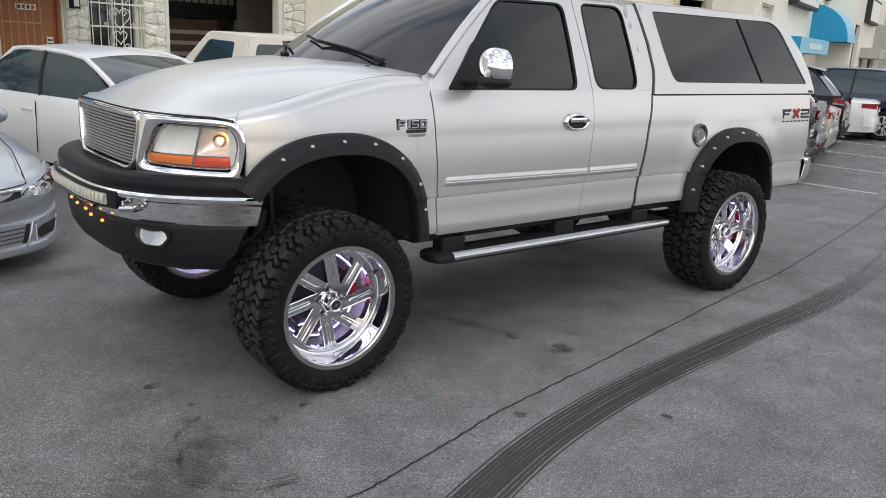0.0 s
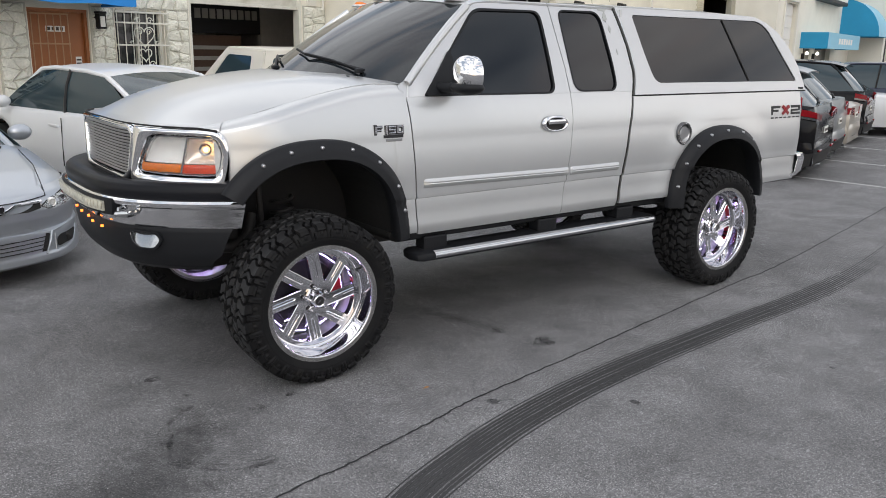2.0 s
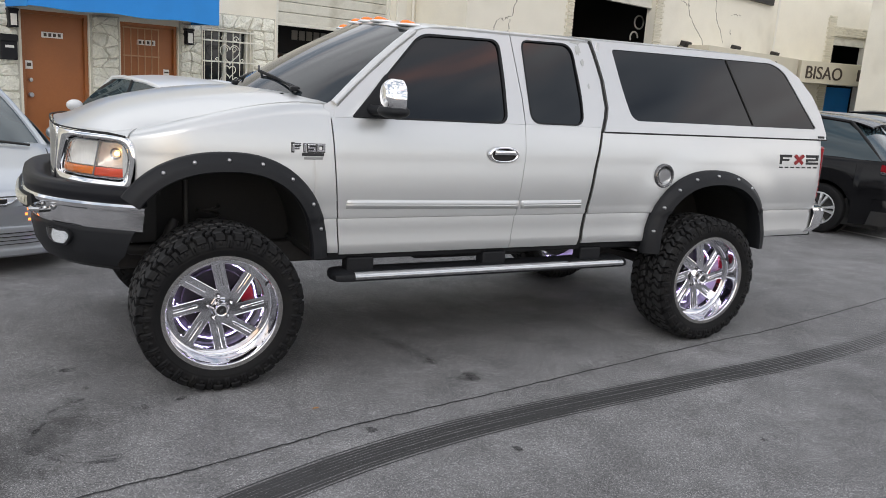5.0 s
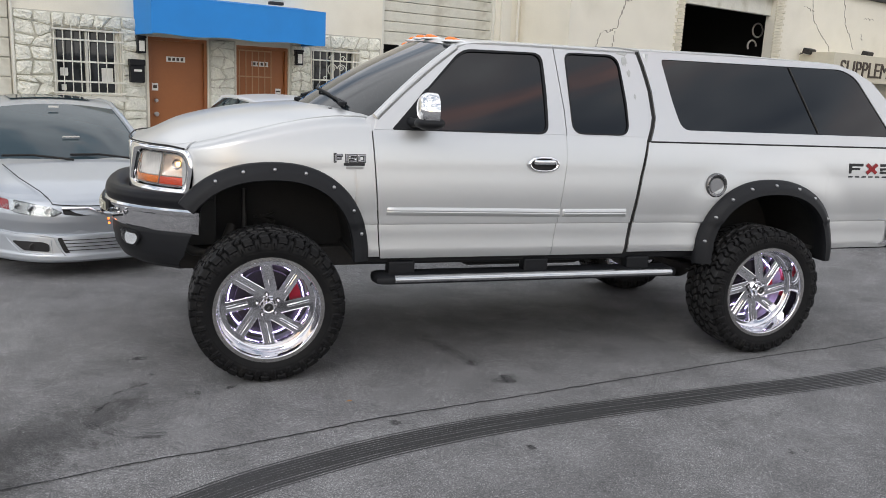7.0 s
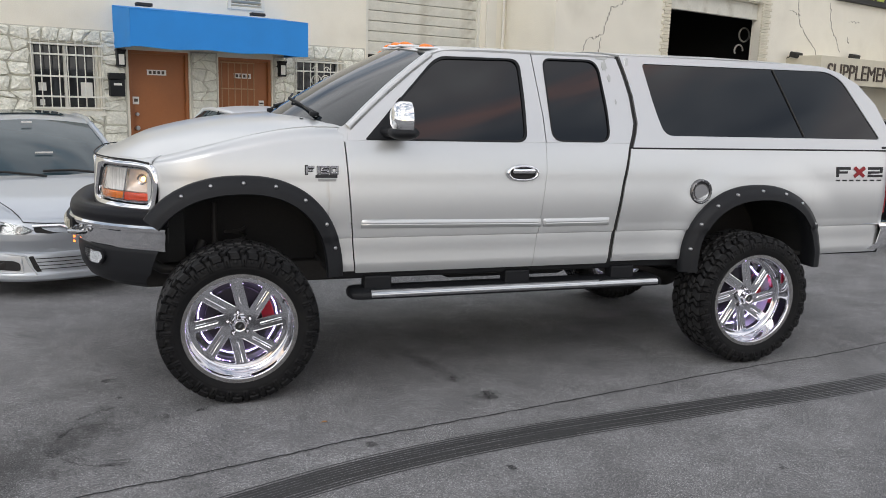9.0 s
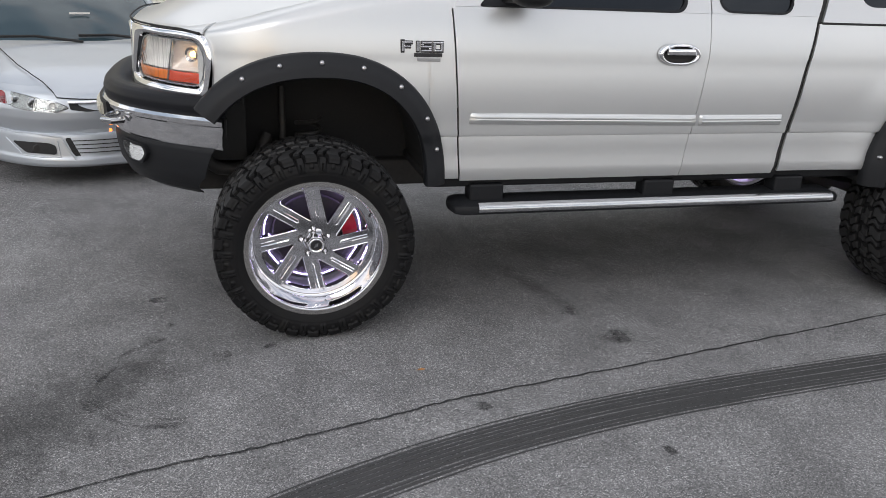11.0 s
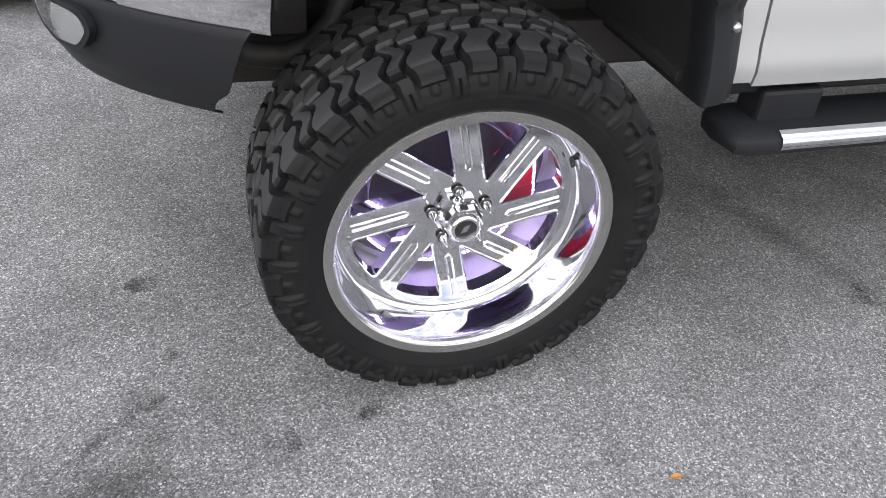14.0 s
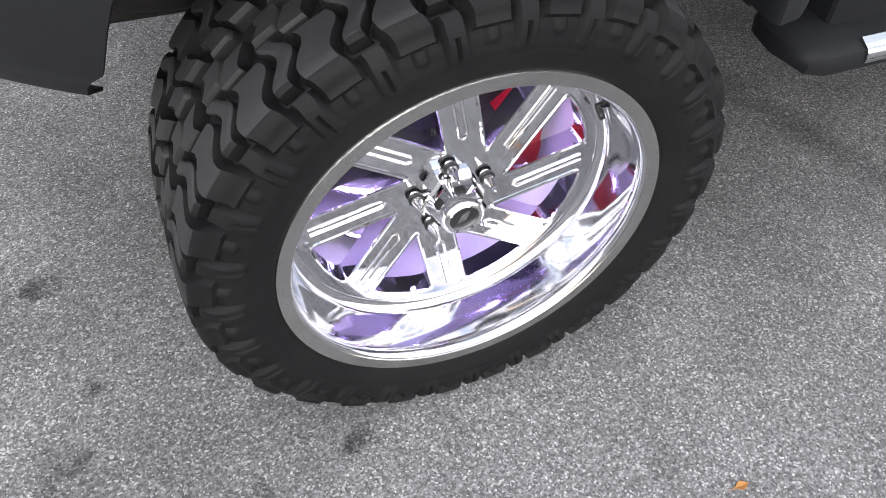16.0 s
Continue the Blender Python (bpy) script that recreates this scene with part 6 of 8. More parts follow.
stone_shop = shop("stone_front_shop", "cream stucco shop with white painted stone cladding and brown doors")
WIN_1, WIN_2 = (-4.27, -3.33, 1.46, 2.46), (0.01, 0.93, 1.40, 2.40)
DOOR_1, DOOR_2 = (-2.89, -1.92, 0.30, 2.41), (-1.42, -0.45, 0.30, 2.37)
BAY, LEFT_BAY, VENT = (1.47, 4.23, 0.0, 4.3), (-9.4, -4.85, 0.0, 3.7), (-1.22, -0.60, 3.19, 3.64)
part("wall", holed_wall(-13.0, 4.91, 0.0, 5.2, 0.0, [WIN_1, WIN_2, DOOR_1, DOOR_2, BAY, LEFT_BAY, VENT]), STUCCO, stone_shop, "cream stucco wall")
part("roof", boxed(-13.0, 4.91, 0.0, 9.0, 5.2, 5.35), STUCCO_SHADE, stone_shop)
part("back_wall", boxed(-13.0, 4.91, 8.8, 9.0, 0.0, 5.2), STUCCO_SHADE, stone_shop)
part("parapet", nbox(-13.0, 4.91, -0.2, 0.05, 5.2, 5.5, 0.02), STUCCO, stone_shop)


def stones(parent, u0, u1, z0, z1, n=0.0, size=0.36, seed=1):
    """Irregular field stones, each proud of recessed joints."""
    rnd = random.Random(seed)
    cols, rows = max(1, round((u1 - u0) / size)), max(1, round((z1 - z0) / (size * 0.72)))
    grid = {}
    for j in range(rows + 1):
        for i in range(cols + 1):
            du = 0 if i in (0, cols) else rnd.uniform(-0.30, 0.30) * (u1 - u0) / cols + (0.22 if j % 2 else -0.22) * (u1 - u0) / cols
            dz = 0 if j in (0, rows) else rnd.uniform(-0.34, 0.34) * (z1 - z0) / rows
            grid[i, j] = Vector((u0 + (u1 - u0) * i / cols + du, z0 + (z1 - z0) * j / rows + dz))
    for j in range(rows):
        for i in range(cols):
            quad = [grid[i, j], grid[i + 1, j], grid[i + 1, j + 1], grid[i, j + 1]]
            c = sum(quad, Vector((0, 0))) / 4
            loop = [tuple(c + (p - c) * 0.955) for p in quad]
            loop = rounded(loop, min(0.05, size * 0.16), 2)
            bm = bmesh.new()
            lo = [bm.verts.new((a, -n + 0.01, b)) for a, b in loop]
            hgt = rnd.uniform(0.020, 0.060)
            rings = [lo]
            for k, top_k, jit in ((0.90, 0.75, 0.012), (0.55, 1.0, 0.020)):
                rings.append([bm.verts.new((c.x + (a - c.x) * k + rnd.uniform(-jit, jit), -n - hgt * top_k * rnd.uniform(0.6, 1.25), c.y + (b - c.y) * k + rnd.uniform(-jit, jit))) for a, b in loop])
            top = bm.verts.new((c.x, -n - hgt * rnd.uniform(0.8, 1.3), c.y))
            k = len(lo)
            for ra, rb in zip(rings, rings[1:]):
                for q in range(k):
                    bm.faces.new((ra[q], ra[(q + 1) % k], rb[(q + 1) % k], rb[q]))
            for q in range(k):
                bm.faces.new((rings[-1][q], rings[-1][(q + 1) % k], top))
            part("stone", bm, STONE, parent)


for b in ((-4.83, -4.29, 0.0, 0.012, 0.1, 2.68), (-3.31, -2.93, 0.0, 0.012, 0.1, 2.68), (-4.29, -3.31, 0.0, 0.012, 0.1, 1.44), (-4.29, -3.31, 0.0, 0.012, 2.47, 2.68)):
    part("stone_backing", nbox(*b), MORTAR, stone_shop, "painted mortar between stones")
STONE_FIELDS = ((-4.82, -4.30, 0.12, 2.67, 0.33), (-4.30, -3.30, 2.48, 2.67, 0.30), (-4.30, -3.30, 0.12, 1.43, 0.36), (-3.30, -2.94, 0.12, 2.67, 0.33), (-1.88, -1.46, 0.12, 2.42, 0.30), (-0.41, -0.03, 0.12, 2.42, 0.30), (-0.41, 1.42, 2.43, 2.66, 0.33), (-0.03, 0.97, 0.12, 1.37, 0.36), (0.97, 1.42, 0.12, 2.43, 0.32), (4.27, 4.88, 0.12, 2.66, 0.33))
for k, (u0, u1, z0, z1, size) in enumerate(STONE_FIELDS):
    stones(stone_shop, u0, u1, z0 + (0.6 if z0 < 0.5 else 0.0), z1, 0.012, size * 0.74, 11 + k)
part("stone_backing", nbox(-1.90, -1.44, 0.0, 0.012, 0.1, 2.43), MORTAR, stone_shop)
part("stone_backing", nbox(-0.43, 1.44, 0.0, 0.011, 2.42, 2.67), MORTAR, stone_shop)
part("stone_backing", nbox(-0.43, -0.01, 0.0, 0.012, 0.1, 2.42), MORTAR, stone_shop)
part("stone_backing", nbox(0.95, 1.44, 0.0, 0.012, 0.1, 2.42), MORTAR, stone_shop)
part("stone_backing", nbox(-0.01, 0.95, 0.0, 0.012, 0.1, 1.39), MORTAR, stone_shop)
part("stone_backing", nbox(4.25, 4.90, 0.0, 0.012, 0.1, 2.67), MORTAR, stone_shop)


def shop_door(parent, d, knob):
    u0, u1, z0, z1 = d
    door = part("door", nbox(u0 + 0.05, u1 - 0.05, -0.16, -0.10, z0, z1 - 0.05, 0.004), DOOR_BROWN, parent, "brown painted flush door")
    for a, b, c, e in ((u0, u0 + 0.05, z0, z1), (u1 - 0.05, u1, z0, z1), (u0 + 0.05, u1 - 0.05, z1 - 0.05, z1)):
        part("door_frame", nbox(a, b, -0.17, -0.04, c, e, 0.004), DOOR_BROWN, door)
    num_u, num_z = (u0 + 0.31, 2.03)
    plate = part("number_plate", nbox(num_u, num_u + 0.31, -0.098, -0.088, num_z, num_z + 0.085, 0.003), SIGN_WHITE, door, "cream number plate with dark bars")
    for k in range(4):
        part("plate_bar", nbox(num_u + 0.03 + 0.068 * k, num_u + 0.072 + 0.068 * k, -0.088, -0.084, num_z + 0.018, num_z + 0.068), SIGN_DARK, plate)
    if knob:
        for z, r in ((1.40, 0.032), (1.18, 0.040)):
            part("door_knob", turned(bmesh.new(), [(0.0, -0.055), (r * 0.8, -0.05), (r, -0.03), (r * 0.5, -0.012), (r * 0.9, 0.0)], 14, m=Matrix.Translation((u0 + 0.13, 0.10, z))), STEEL, door, "brass door knob", True)
        st = part("sticker", nbox(u0 + 0.07, u0 + 0.17, -0.098, -0.094, 1.56, 1.68), SIGN_WHITE, door, "small white sticker")
        part("sticker_mark", nbox(u0 + 0.09, u0 + 0.15, -0.094, -0.092, 1.60, 1.65), SIGN_DARK, st)
    return door


shop_door(stone_shop, DOOR_1, True)
d2 = shop_door(stone_shop, DOOR_2, False)
gate_z0, gate_z1 = 0.34, 2.30
for k in range(6):
    u = DOOR_2[0] + 0.07 + 0.116 * k
    part("gate_bar", nbox(u, u + 0.014, -0.06, -0.046, gate_z0, gate_z1, 0.003), GATE, d2, "tan iron gate bar")
for z in (0.36, 1.28, 1.84, 2.28):
    part("gate_rail", nbox(DOOR_2[0] + 0.06, DOOR_2[0] + 0.67, -0.062, -0.044, z, z + 0.022, 0.003), GATE, d2)
st = part("sticker", nbox(-0.66, -0.56, -0.098, -0.094, 1.46, 1.66), SIGN_WHITE, d2, "white sticker with dark lines")
for k in range(3):
    part("sticker_line", nbox(-0.65, -0.57, -0.094, -0.092, 1.49 + 0.055 * k, 1.515 + 0.055 * k), SIGN_DARK, st)


def barred_window(parent, h, bars, rails, scroll=False):
    u0, u1, z0, z1 = h
    win = part("window", nbox(u0 + 0.03, u1 - 0.03, -0.15, -0.14, z0 + 0.03, z1 - 0.03), WINDOW_GLASS, parent, "dark shop window behind white iron bars")
    for a, b, c, e in ((u0, u0 + 0.04, z0, z1), (u1 - 0.04, u1, z0, z1), (u0 + 0.04, u1 - 0.04, z0, z0 + 0.04), (u0 + 0.04, u1 - 0.04, z1 - 0.04, z1), ((u0 + u1) / 2 - 0.02, (u0 + u1) / 2 + 0.02, z0 + 0.04, z1 - 0.04)):
        part("window_frame", nbox(a, b, -0.17, -0.08, c, e, 0.004), FRAME_WHITE, win)
    part("window_sill", nbox(u0 - 0.06, u1 + 0.06, 0.0, 0.07, z0 - 0.09, z0 - 0.01, 0.01), FRAME_WHITE, win, "white painted sill")
    for k in range(bars):
        u = u0 - 0.02 + (u1 - u0 + 0.04) * k / (bars - 1)
        part("window_bar", tube(bmesh.new(), [(u, -0.085, z0 - 0.03), (u, -0.085, z1 + 0.04)], 0.008, 6), FRAME_WHITE, win)
    for f in rails:
        z = z0 + (z1 - z0) * f
        part("window_rail", nbox(u0 - 0.05, u1 + 0.05, 0.075, 0.10, z - 0.013, z + 0.013, 0.003), FRAME_WHITE, win)
    if scroll:
        # wrought hearts, one over the other, with curled ends
        cu, cz = (u0 + u1) / 2, (z0 + z1) / 2
        for z, k in ((cz + 0.10, 1.0), (cz - 0.20, 0.62)):
            heart = [(cu + 0.19 * k * math.sin(a) ** 3, -0.10, z + k * (0.150 * math.cos(a) - 0.058 * math.cos(2 * a) - 0.023 * math.cos(3 * a) - 0.012 * math.cos(4 * a))) for a in (2 * math.pi * n / 36 for n in range(37))]
            part("scroll", tube(bmesh.new(), heart, 0.009, 6), FRAME_WHITE, win, "white iron heart scroll")
        for s in (-1, 1):
            for z, r, side in ((cz + 0.16, 0.055, 0.085), (cz + 0.34, 0.060, 0.110), (cz - 0.36, 0.060, 0.120), (cz - 0.02, 0.040, 0.240)):
                curl = [(cu + s * (side + r * (1 - 0.045 * n) * math.cos(0.45 * n)), -0.10, z + r * (1 - 0.045 * n) * math.sin(0.45 * n)) for n in range(17)]
                part("scroll", tube(bmesh.new(), curl, 0.008, 6), FRAME_WHITE, win)
    return win


w1 = barred_window(stone_shop, WIN_1, 9, (0.03, 0.20, 0.50, 0.82, 0.97))
w2 = barred_window(stone_shop, WIN_2, 8, (0.03, 0.45, 0.80, 0.97), True)
for u, z, a, b in ((-4.18, 1.74, 0.11, 0.12), (-4.17, 1.52, 0.07, 0.09), (-3.58, 1.66, 0.17, 0.22)):
    part("window_notice", nbox(u, u + a, -0.139, -0.135, z, z + b), SIGN_WHITE, w1, "small white notice")


def slatted(parent, u0, u1, z0, z1, n, step=0.105):
    k = 0
    first = None
    while z0 + step * k < z1:
        m = Matrix.Translation((0, 0, z0 + step * k))
        if first is None:
            bm = bmesh.new()
            prof = [(-n, 0.0), (-n - 0.012, 0.004), (-n - 0.016, 0.03), (-n - 0.026, step - 0.03), (-n, step - 0.012), (-n + 0.01, step - 0.006), (-n + 0.01, 0.0)]
            rings = [[bm.verts.new((u, y, z)) for y, z in prof] for u in (u0, u1)]
            for q in range(len(prof)):
                bm.faces.new((rings[0][q], rings[0][(q + 1) % len(prof)], rings[1][(q + 1) % len(prof)], rings[1][q]))
            bm.faces.new(rings[0][::-1])
            bm.faces.new(rings[1])
            first = part("shutter_slat", bm, SHUTTER, parent)
            first.matrix_basis = m
        else:
            same_mesh("shutter_slat", first, parent, m)
        k += 1


slatted(stone_shop, 1.50, 4.26, 2.64, 4.3, -0.10, 0.19)
part("shutter_rail", nbox(1.50, 4.20, -0.14, -0.06, 2.58, 2.64, 0.006), SHUTTER, stone_shop, "dented shutter bottom rail")
slatted(stone_shop, -9.4, -4.87, 0.02, 3.7, -0.08, 0.28)
for u in (1.47, 4.17):
    part("shutter_guide", nbox(u, u + 0.06, -0.16, -0.02, 0.0, 4.3, 0.004), FRAME_WHITE, stone_shop)
part("pilaster", nbox(4.36, 4.62, 0.0, 0.05, 2.67, 5.2, 0.01), STUCCO_SHADE, stone_shop)
part("drain_pipe", tube(bmesh.new(), [(4.80, -0.05, 2.6), (4.80, -0.05, 5.2)], 0.03, 8), STUCCO_SHADE, stone_shop)
part("corner_trim", nbox(-4.85, -4.82, 0.0, 0.05, 0.0, 5.2), FRAME_WHITE, stone_shop)
vent = part("wall_vent", nbox(-1.22, -0.60, -0.12, -0.10, 3.19, 3.64), NIGHT, stone_shop, "white louvred wall vent")
for a, b, c, e in ((-1.24, -1.18, 3.17, 3.66), (-0.64, -0.58, 3.17, 3.66), (-1.18, -0.64, 3.17, 3.22), (-1.18, -0.64, 3.61, 3.66)):
    part("vent_frame", nbox(a, b, -0.05, 0.02, c, e, 0.004), FRAME_WHITE, vent)
for k in range(6):
    part("vent_slat", boxed(-1.18, -0.64, -0.02, 0.05, -0.006, 0.006, 0.0, Matrix.Translation((0, 0.0, 3.25 + 0.062 * k)) @ Matrix.Rotation(radians(-38), 4, "X")), FRAME_WHITE, vent)

# workshop behind the raised shutter
for nm, b in (("workshop_floor", (0.6, 7.0, 0.25, 6.0, 0.005, 0.03)), ("workshop_ceiling", (0.6, 7.0, 0.25, 6.0, 3.6, 3.7)), ("workshop_wall", (0.6, 7.0, 6.0, 6.1, 0, 3.7)), ("workshop_wall", (0.5, 0.6, 0.25, 6.0, 0, 3.7)), ("workshop_wall", (7.0, 7.1, 0.25, 6.0, 0, 3.7))):
    part(nm, boxed(*b), SHOP_WALL, stone_shop)
# Board and bar colours are set darker to carry the workshop's dimness.
banner = part("banner", boxed(2.6, 5.12, 2.2, 2.23, 2.12, 2.85, 0.003), BANNER_BLACK, stone_shop, "black shop banner with dim grey bars")
for k in range(9):
    part("banner_bar", boxed(3.32 + 0.195 * k, 3.47 + 0.195 * k, 2.192, 2.2, 2.42, 2.62), SHOP_WALL, banner)
poster = part("poster", boxed(2.6, 4.55, 2.2, 2.23, 0.6, 2.08, 0.003), ROOF_BROWN, stone_shop, "dark red notice board with dim grey bars")
for k in range(5):
    part("poster_bar", boxed(3.25, 4.4 - 0.15 * (k % 2), 2.192, 2.2, 0.9 + 0.22 * k, 0.98 + 0.22 * k), SHOP_WALL, poster)
part("partition", boxed(5.14, 6.95, 2.2, 2.3, 0.0, 3.0), SHOP_WALL, stone_shop, "dim grey inner partition")
part("shelf_post", boxed(6.3, 6.35, 1.9, 1.95, 0.0, 2.6), STEEL, stone_shop)

# awning, lamps, letter box
aw = thing("awning", ROW.copy(), "box-shaped blue canvas awning over two shop doors", "awning")
a0, a1, an, az0, az1 = -3.10, -0.22, 0.92, 2.42, 2.97
part("front_canvas", thick(sheet(lambda u, v: (a0 + (a1 - a0) * u, -an + 0.012 * math.sin(u * 31) * (1 - v) * 0.5, az0 + 0.012 * math.sin(u * 17 + 1) * (1 - v) + (az1 - az0) * v), 40, 6), 0.012), BLUE_CANVAS, aw, "", True)
part("top_canvas", thick(sheet(lambda u, v: (a0 + (a1 - a0) * u, -an * (1 - v) - 0.004, az1 + 0.10 * v - 0.012 * math.sin(math.pi * v)), 30, 6), 0.012), BLUE_CANVAS, aw, "", True)
for u in (a0, a1):
    part("side_canvas", filled([[(0.0, az0), (-an, az0), (-an, az1), (0.0, az1 + 0.09)]], lambda a, b, u=u: (u, a, b), 0.012), BLUE_CANVAS, aw)
for z in (az0 + 0.02, az1 - 0.02):
    part("frame_tube", tube(bmesh.new(), [(a0 + 0.02, -an + 0.03, z), (a1 - 0.02, -an + 0.03, z)], 0.014, 8), STEEL, aw)
# Dark sheet added across the awning's hollow underside.
part("underside_sheet", boxed(a0 + 0.02, a1 - 0.02, -an + 0.05, -0.02, az0 + 0.10, az0 + 0.112), DARK, aw)


def lantern(u, z):
    t = thing("wall_lantern", ROW @ Matrix.Translation((u, -0.06, z)), "black metal wall lantern with a pale pane", "lantern", "wall lanterns")
    part("cap", boxed(-0.075, 0.075, -0.10, 0.06, 0.10, 0.135, 0.01), PLASTIC, t)
    part("body", boxed(-0.065, 0.065, -0.09, 0.06, -0.13, 0.10, 0.008), PLASTIC, t)
    part("pane", boxed(-0.042, 0.042, -0.096, -0.088, -0.10, 0.06, 0.003), SIGN_WHITE, t, "pale glass pane")


lantern(-3.03, 2.27)
lantern(-0.30, 2.22)
mb = thing("letter_box", ROW @ Matrix.Translation((-3.105, -0.06, 1.68)), "black metal letter box with a pale bar on the stone wall", "letter box")
part("body", boxed(-0.11, 0.11, -0.10, 0.03, 0.0, 0.26, 0.012), PLASTIC, mb)
part("lid", boxed(-0.12, 0.12, -0.115, 0.03, 0.26, 0.36, 0.014), PLASTIC, mb)
part("plate", boxed(-0.06, 0.06, -0.104, -0.10, 0.17, 0.205), SIGN_WHITE, mb)
for u in (-2.75, -0.9):
    fl = thing("flood_light", ROW @ Matrix.Translation((u, -0.45, az1 + 0.08)), "small dark flood light on top of an awning", "light", "flood lights")
    part("head", boxed(-0.12, 0.12, -0.06, 0.06, 0.0, 0.05, 0.01), CHASSIS, fl)

# second shop with the brick-framed garage opening
brick_shop = shop("garage_shop", "cream stucco shop with a brick-framed garage opening")
GAR = (8.42, 11.95, 0.0, 4.30)
N2 = 1.5
part("wall", holed_wall(4.91, 19.3, 0.0, 5.2, N2, [GAR, (14.0, 17.0, 0.3, 2.2)]), STUCCO, brick_shop, "cracked cream stucco wall")
part("side_wall", nbox(4.91, 5.15, -0.2, N2 - 0.25, 0.0, 5.2), STUCCO, brick_shop)
part("roof", boxed(4.91, 19.3, -N2, 9.0, 5.2, 5.35), STUCCO_SHADE, brick_shop)
part("shop_window", nbox(14.0, 17.0, N2 - 0.2, N2 - 0.18, 0.3, 2.2), WINDOW_GLASS, brick_shop)
for k in range(9):
    part("window_bar", nbox(14.0 + 0.37 * k, 14.03 + 0.37 * k, N2 - 0.05, N2 - 0.02, 0.3, 2.2), ROOF_BROWN, brick_shop)
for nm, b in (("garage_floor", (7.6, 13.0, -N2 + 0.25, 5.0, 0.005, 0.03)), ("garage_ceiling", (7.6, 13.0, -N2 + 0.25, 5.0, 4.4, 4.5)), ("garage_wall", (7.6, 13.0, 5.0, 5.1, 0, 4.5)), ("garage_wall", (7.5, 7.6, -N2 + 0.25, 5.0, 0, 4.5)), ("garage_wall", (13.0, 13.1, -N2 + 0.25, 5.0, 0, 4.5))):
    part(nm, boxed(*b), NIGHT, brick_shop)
part("garage_header", nbox(GAR[0], GAR[1], N2 - 0.24, N2 - 0.12, 3.92, 4.30, 0.01), SHUTTER, brick_shop, "rolled-up garage door")
for k, (u, z, w, h) in enumerate(((12.22, 3.60, 0.44, 0.34), (12.04, 3.20, 0.36, 0.28))):
    pts = [(u + w / 2 * math.cos(a), N2 * -1 + 0.62, z + h / 2 * math.sin(a)) for a in (2 * math.pi * q / 20 for q in range(21 if k == 0 else 13))]
    part("window_mark", tube(bmesh.new(), pts, 0.022, 6), SHOP_WALL, brick_shop, "pale round mark on a dark pane")
for u in (12.6, 12.75):
    part("garage_post", nbox(u, u + 0.06, N2 - 0.6, N2 - 0.5, 0.0, 4.3), CHASSIS, brick_shop)
brick0 = None
for u0, u1 in ((GAR[0] - 0.28, GAR[0]), (GAR[1], GAR[1] + 0.38)):
    for r in range(46):
        wide = (u1 - u0) - (0.07 if r % 2 else 0.0)
        ua = u0 if u0 > 10 else u1 - wide
        z = 1.45 + 0.075 * r
        if z > 4.75:
            break
        m = Matrix.Translation((ua + wide / 2, -N2 - 0.012, z)) @ Matrix.Diagonal((wide, 1, 1, 1))
        if brick0 is None:
            brick0 = part("brick", boxed(-0.5, 0.5, -0.014, 0.03, 0.0, 0.062, 0.003), BRICK, brick_shop)
            brick0.matrix_basis = m
        else:
            same_mesh("brick", brick0, brick_shop, m)
for r in range(6):
    for k in range(17):
        m = Matrix.Translation((GAR[0] + 0.11 + 0.21 * k + (0.1 if r % 2 else 0) - 0.03, -N2 - 0.012, 4.32 + 0.075 * r)) @ Matrix.Diagonal((0.198, 1, 1, 1))
        same_mesh("brick", brick0, brick_shop, m)


def crack(pts, w):
    random.seed(len(pts))
    bm = bmesh.new()
    rows = []
    for (u, z), (u2, z2) in zip(pts, pts[1:]):
        for k in range(6):
            t = k / 6
            rows.append((u + (u2 - u) * t + random.uniform(-0.03, 0.03), z + (z2 - z) * t + random.uniform(-0.03, 0.03), w * random.uniform(0.4, 1.2)))
    vs = [(bm.verts.new((u - q, -N2 - 0.004, z)), bm.verts.new((u + q, -N2 - 0.004, z + q))) for u, z, q in rows]
    for a, b in zip(vs, vs[1:]):
        bm.faces.new((a[0], a[1], b[1], b[0]))
    part("wall_crack", thick(bm, 0.003), CRACK, brick_shop, "grey filled crack in the stucco")


crack([(7.25, 4.9), (7.22, 4.33), (7.15, 4.06), (6.80, 3.84), (6.50, 3.75), (6.38, 3.45), (6.26, 3.16), (6.05, 3.10), (5.81, 3.07), (5.72, 2.78), (5.70, 2.4)], 0.018)
crack([(6.25, 3.12), (6.20, 2.81), (6.18, 2.4)], 0.013)
crack([(13.44, 4.93), (13.56, 4.31), (13.72, 3.9), (14.10, 3.66), (14.49, 3.41), (14.71, 3.09)], 0.014)
crack([(13.19, 4.24), (13.45, 4.20), (13.68, 4.14)], 0.014)
crack([(15.09, 4.61), (15.25, 3.97), (15.55, 3.70), (15.93, 3.27)], 0.016)
crack([(16.17, 4.15), (16.45, 4.20), (16.78, 4.19)], 0.014)
crack([(16.19, 3.77), (16.22, 3.68), (16.28, 3.59)], 0.012)

sg = thing("shop_sign", ROW.copy(), "long cream box sign with dark capital letters", "sign")
part("sign_box", nbox(13.25, 19.2, N2, N2 + 0.95, 2.42, 3.12, 0.01), SIGN_CREAM, sg)
lettering("sign_letters", "SUPPLEMENTS", 0.56, 0.012, SIGN_DARK, sg, Matrix.Translation((13.55, -N2 - 0.962, 2.56)) @ Matrix.Rotation(radians(90), 4, "X") @ Matrix.Diagonal((1.15, 1, 1, 1)), "dark capital letters")
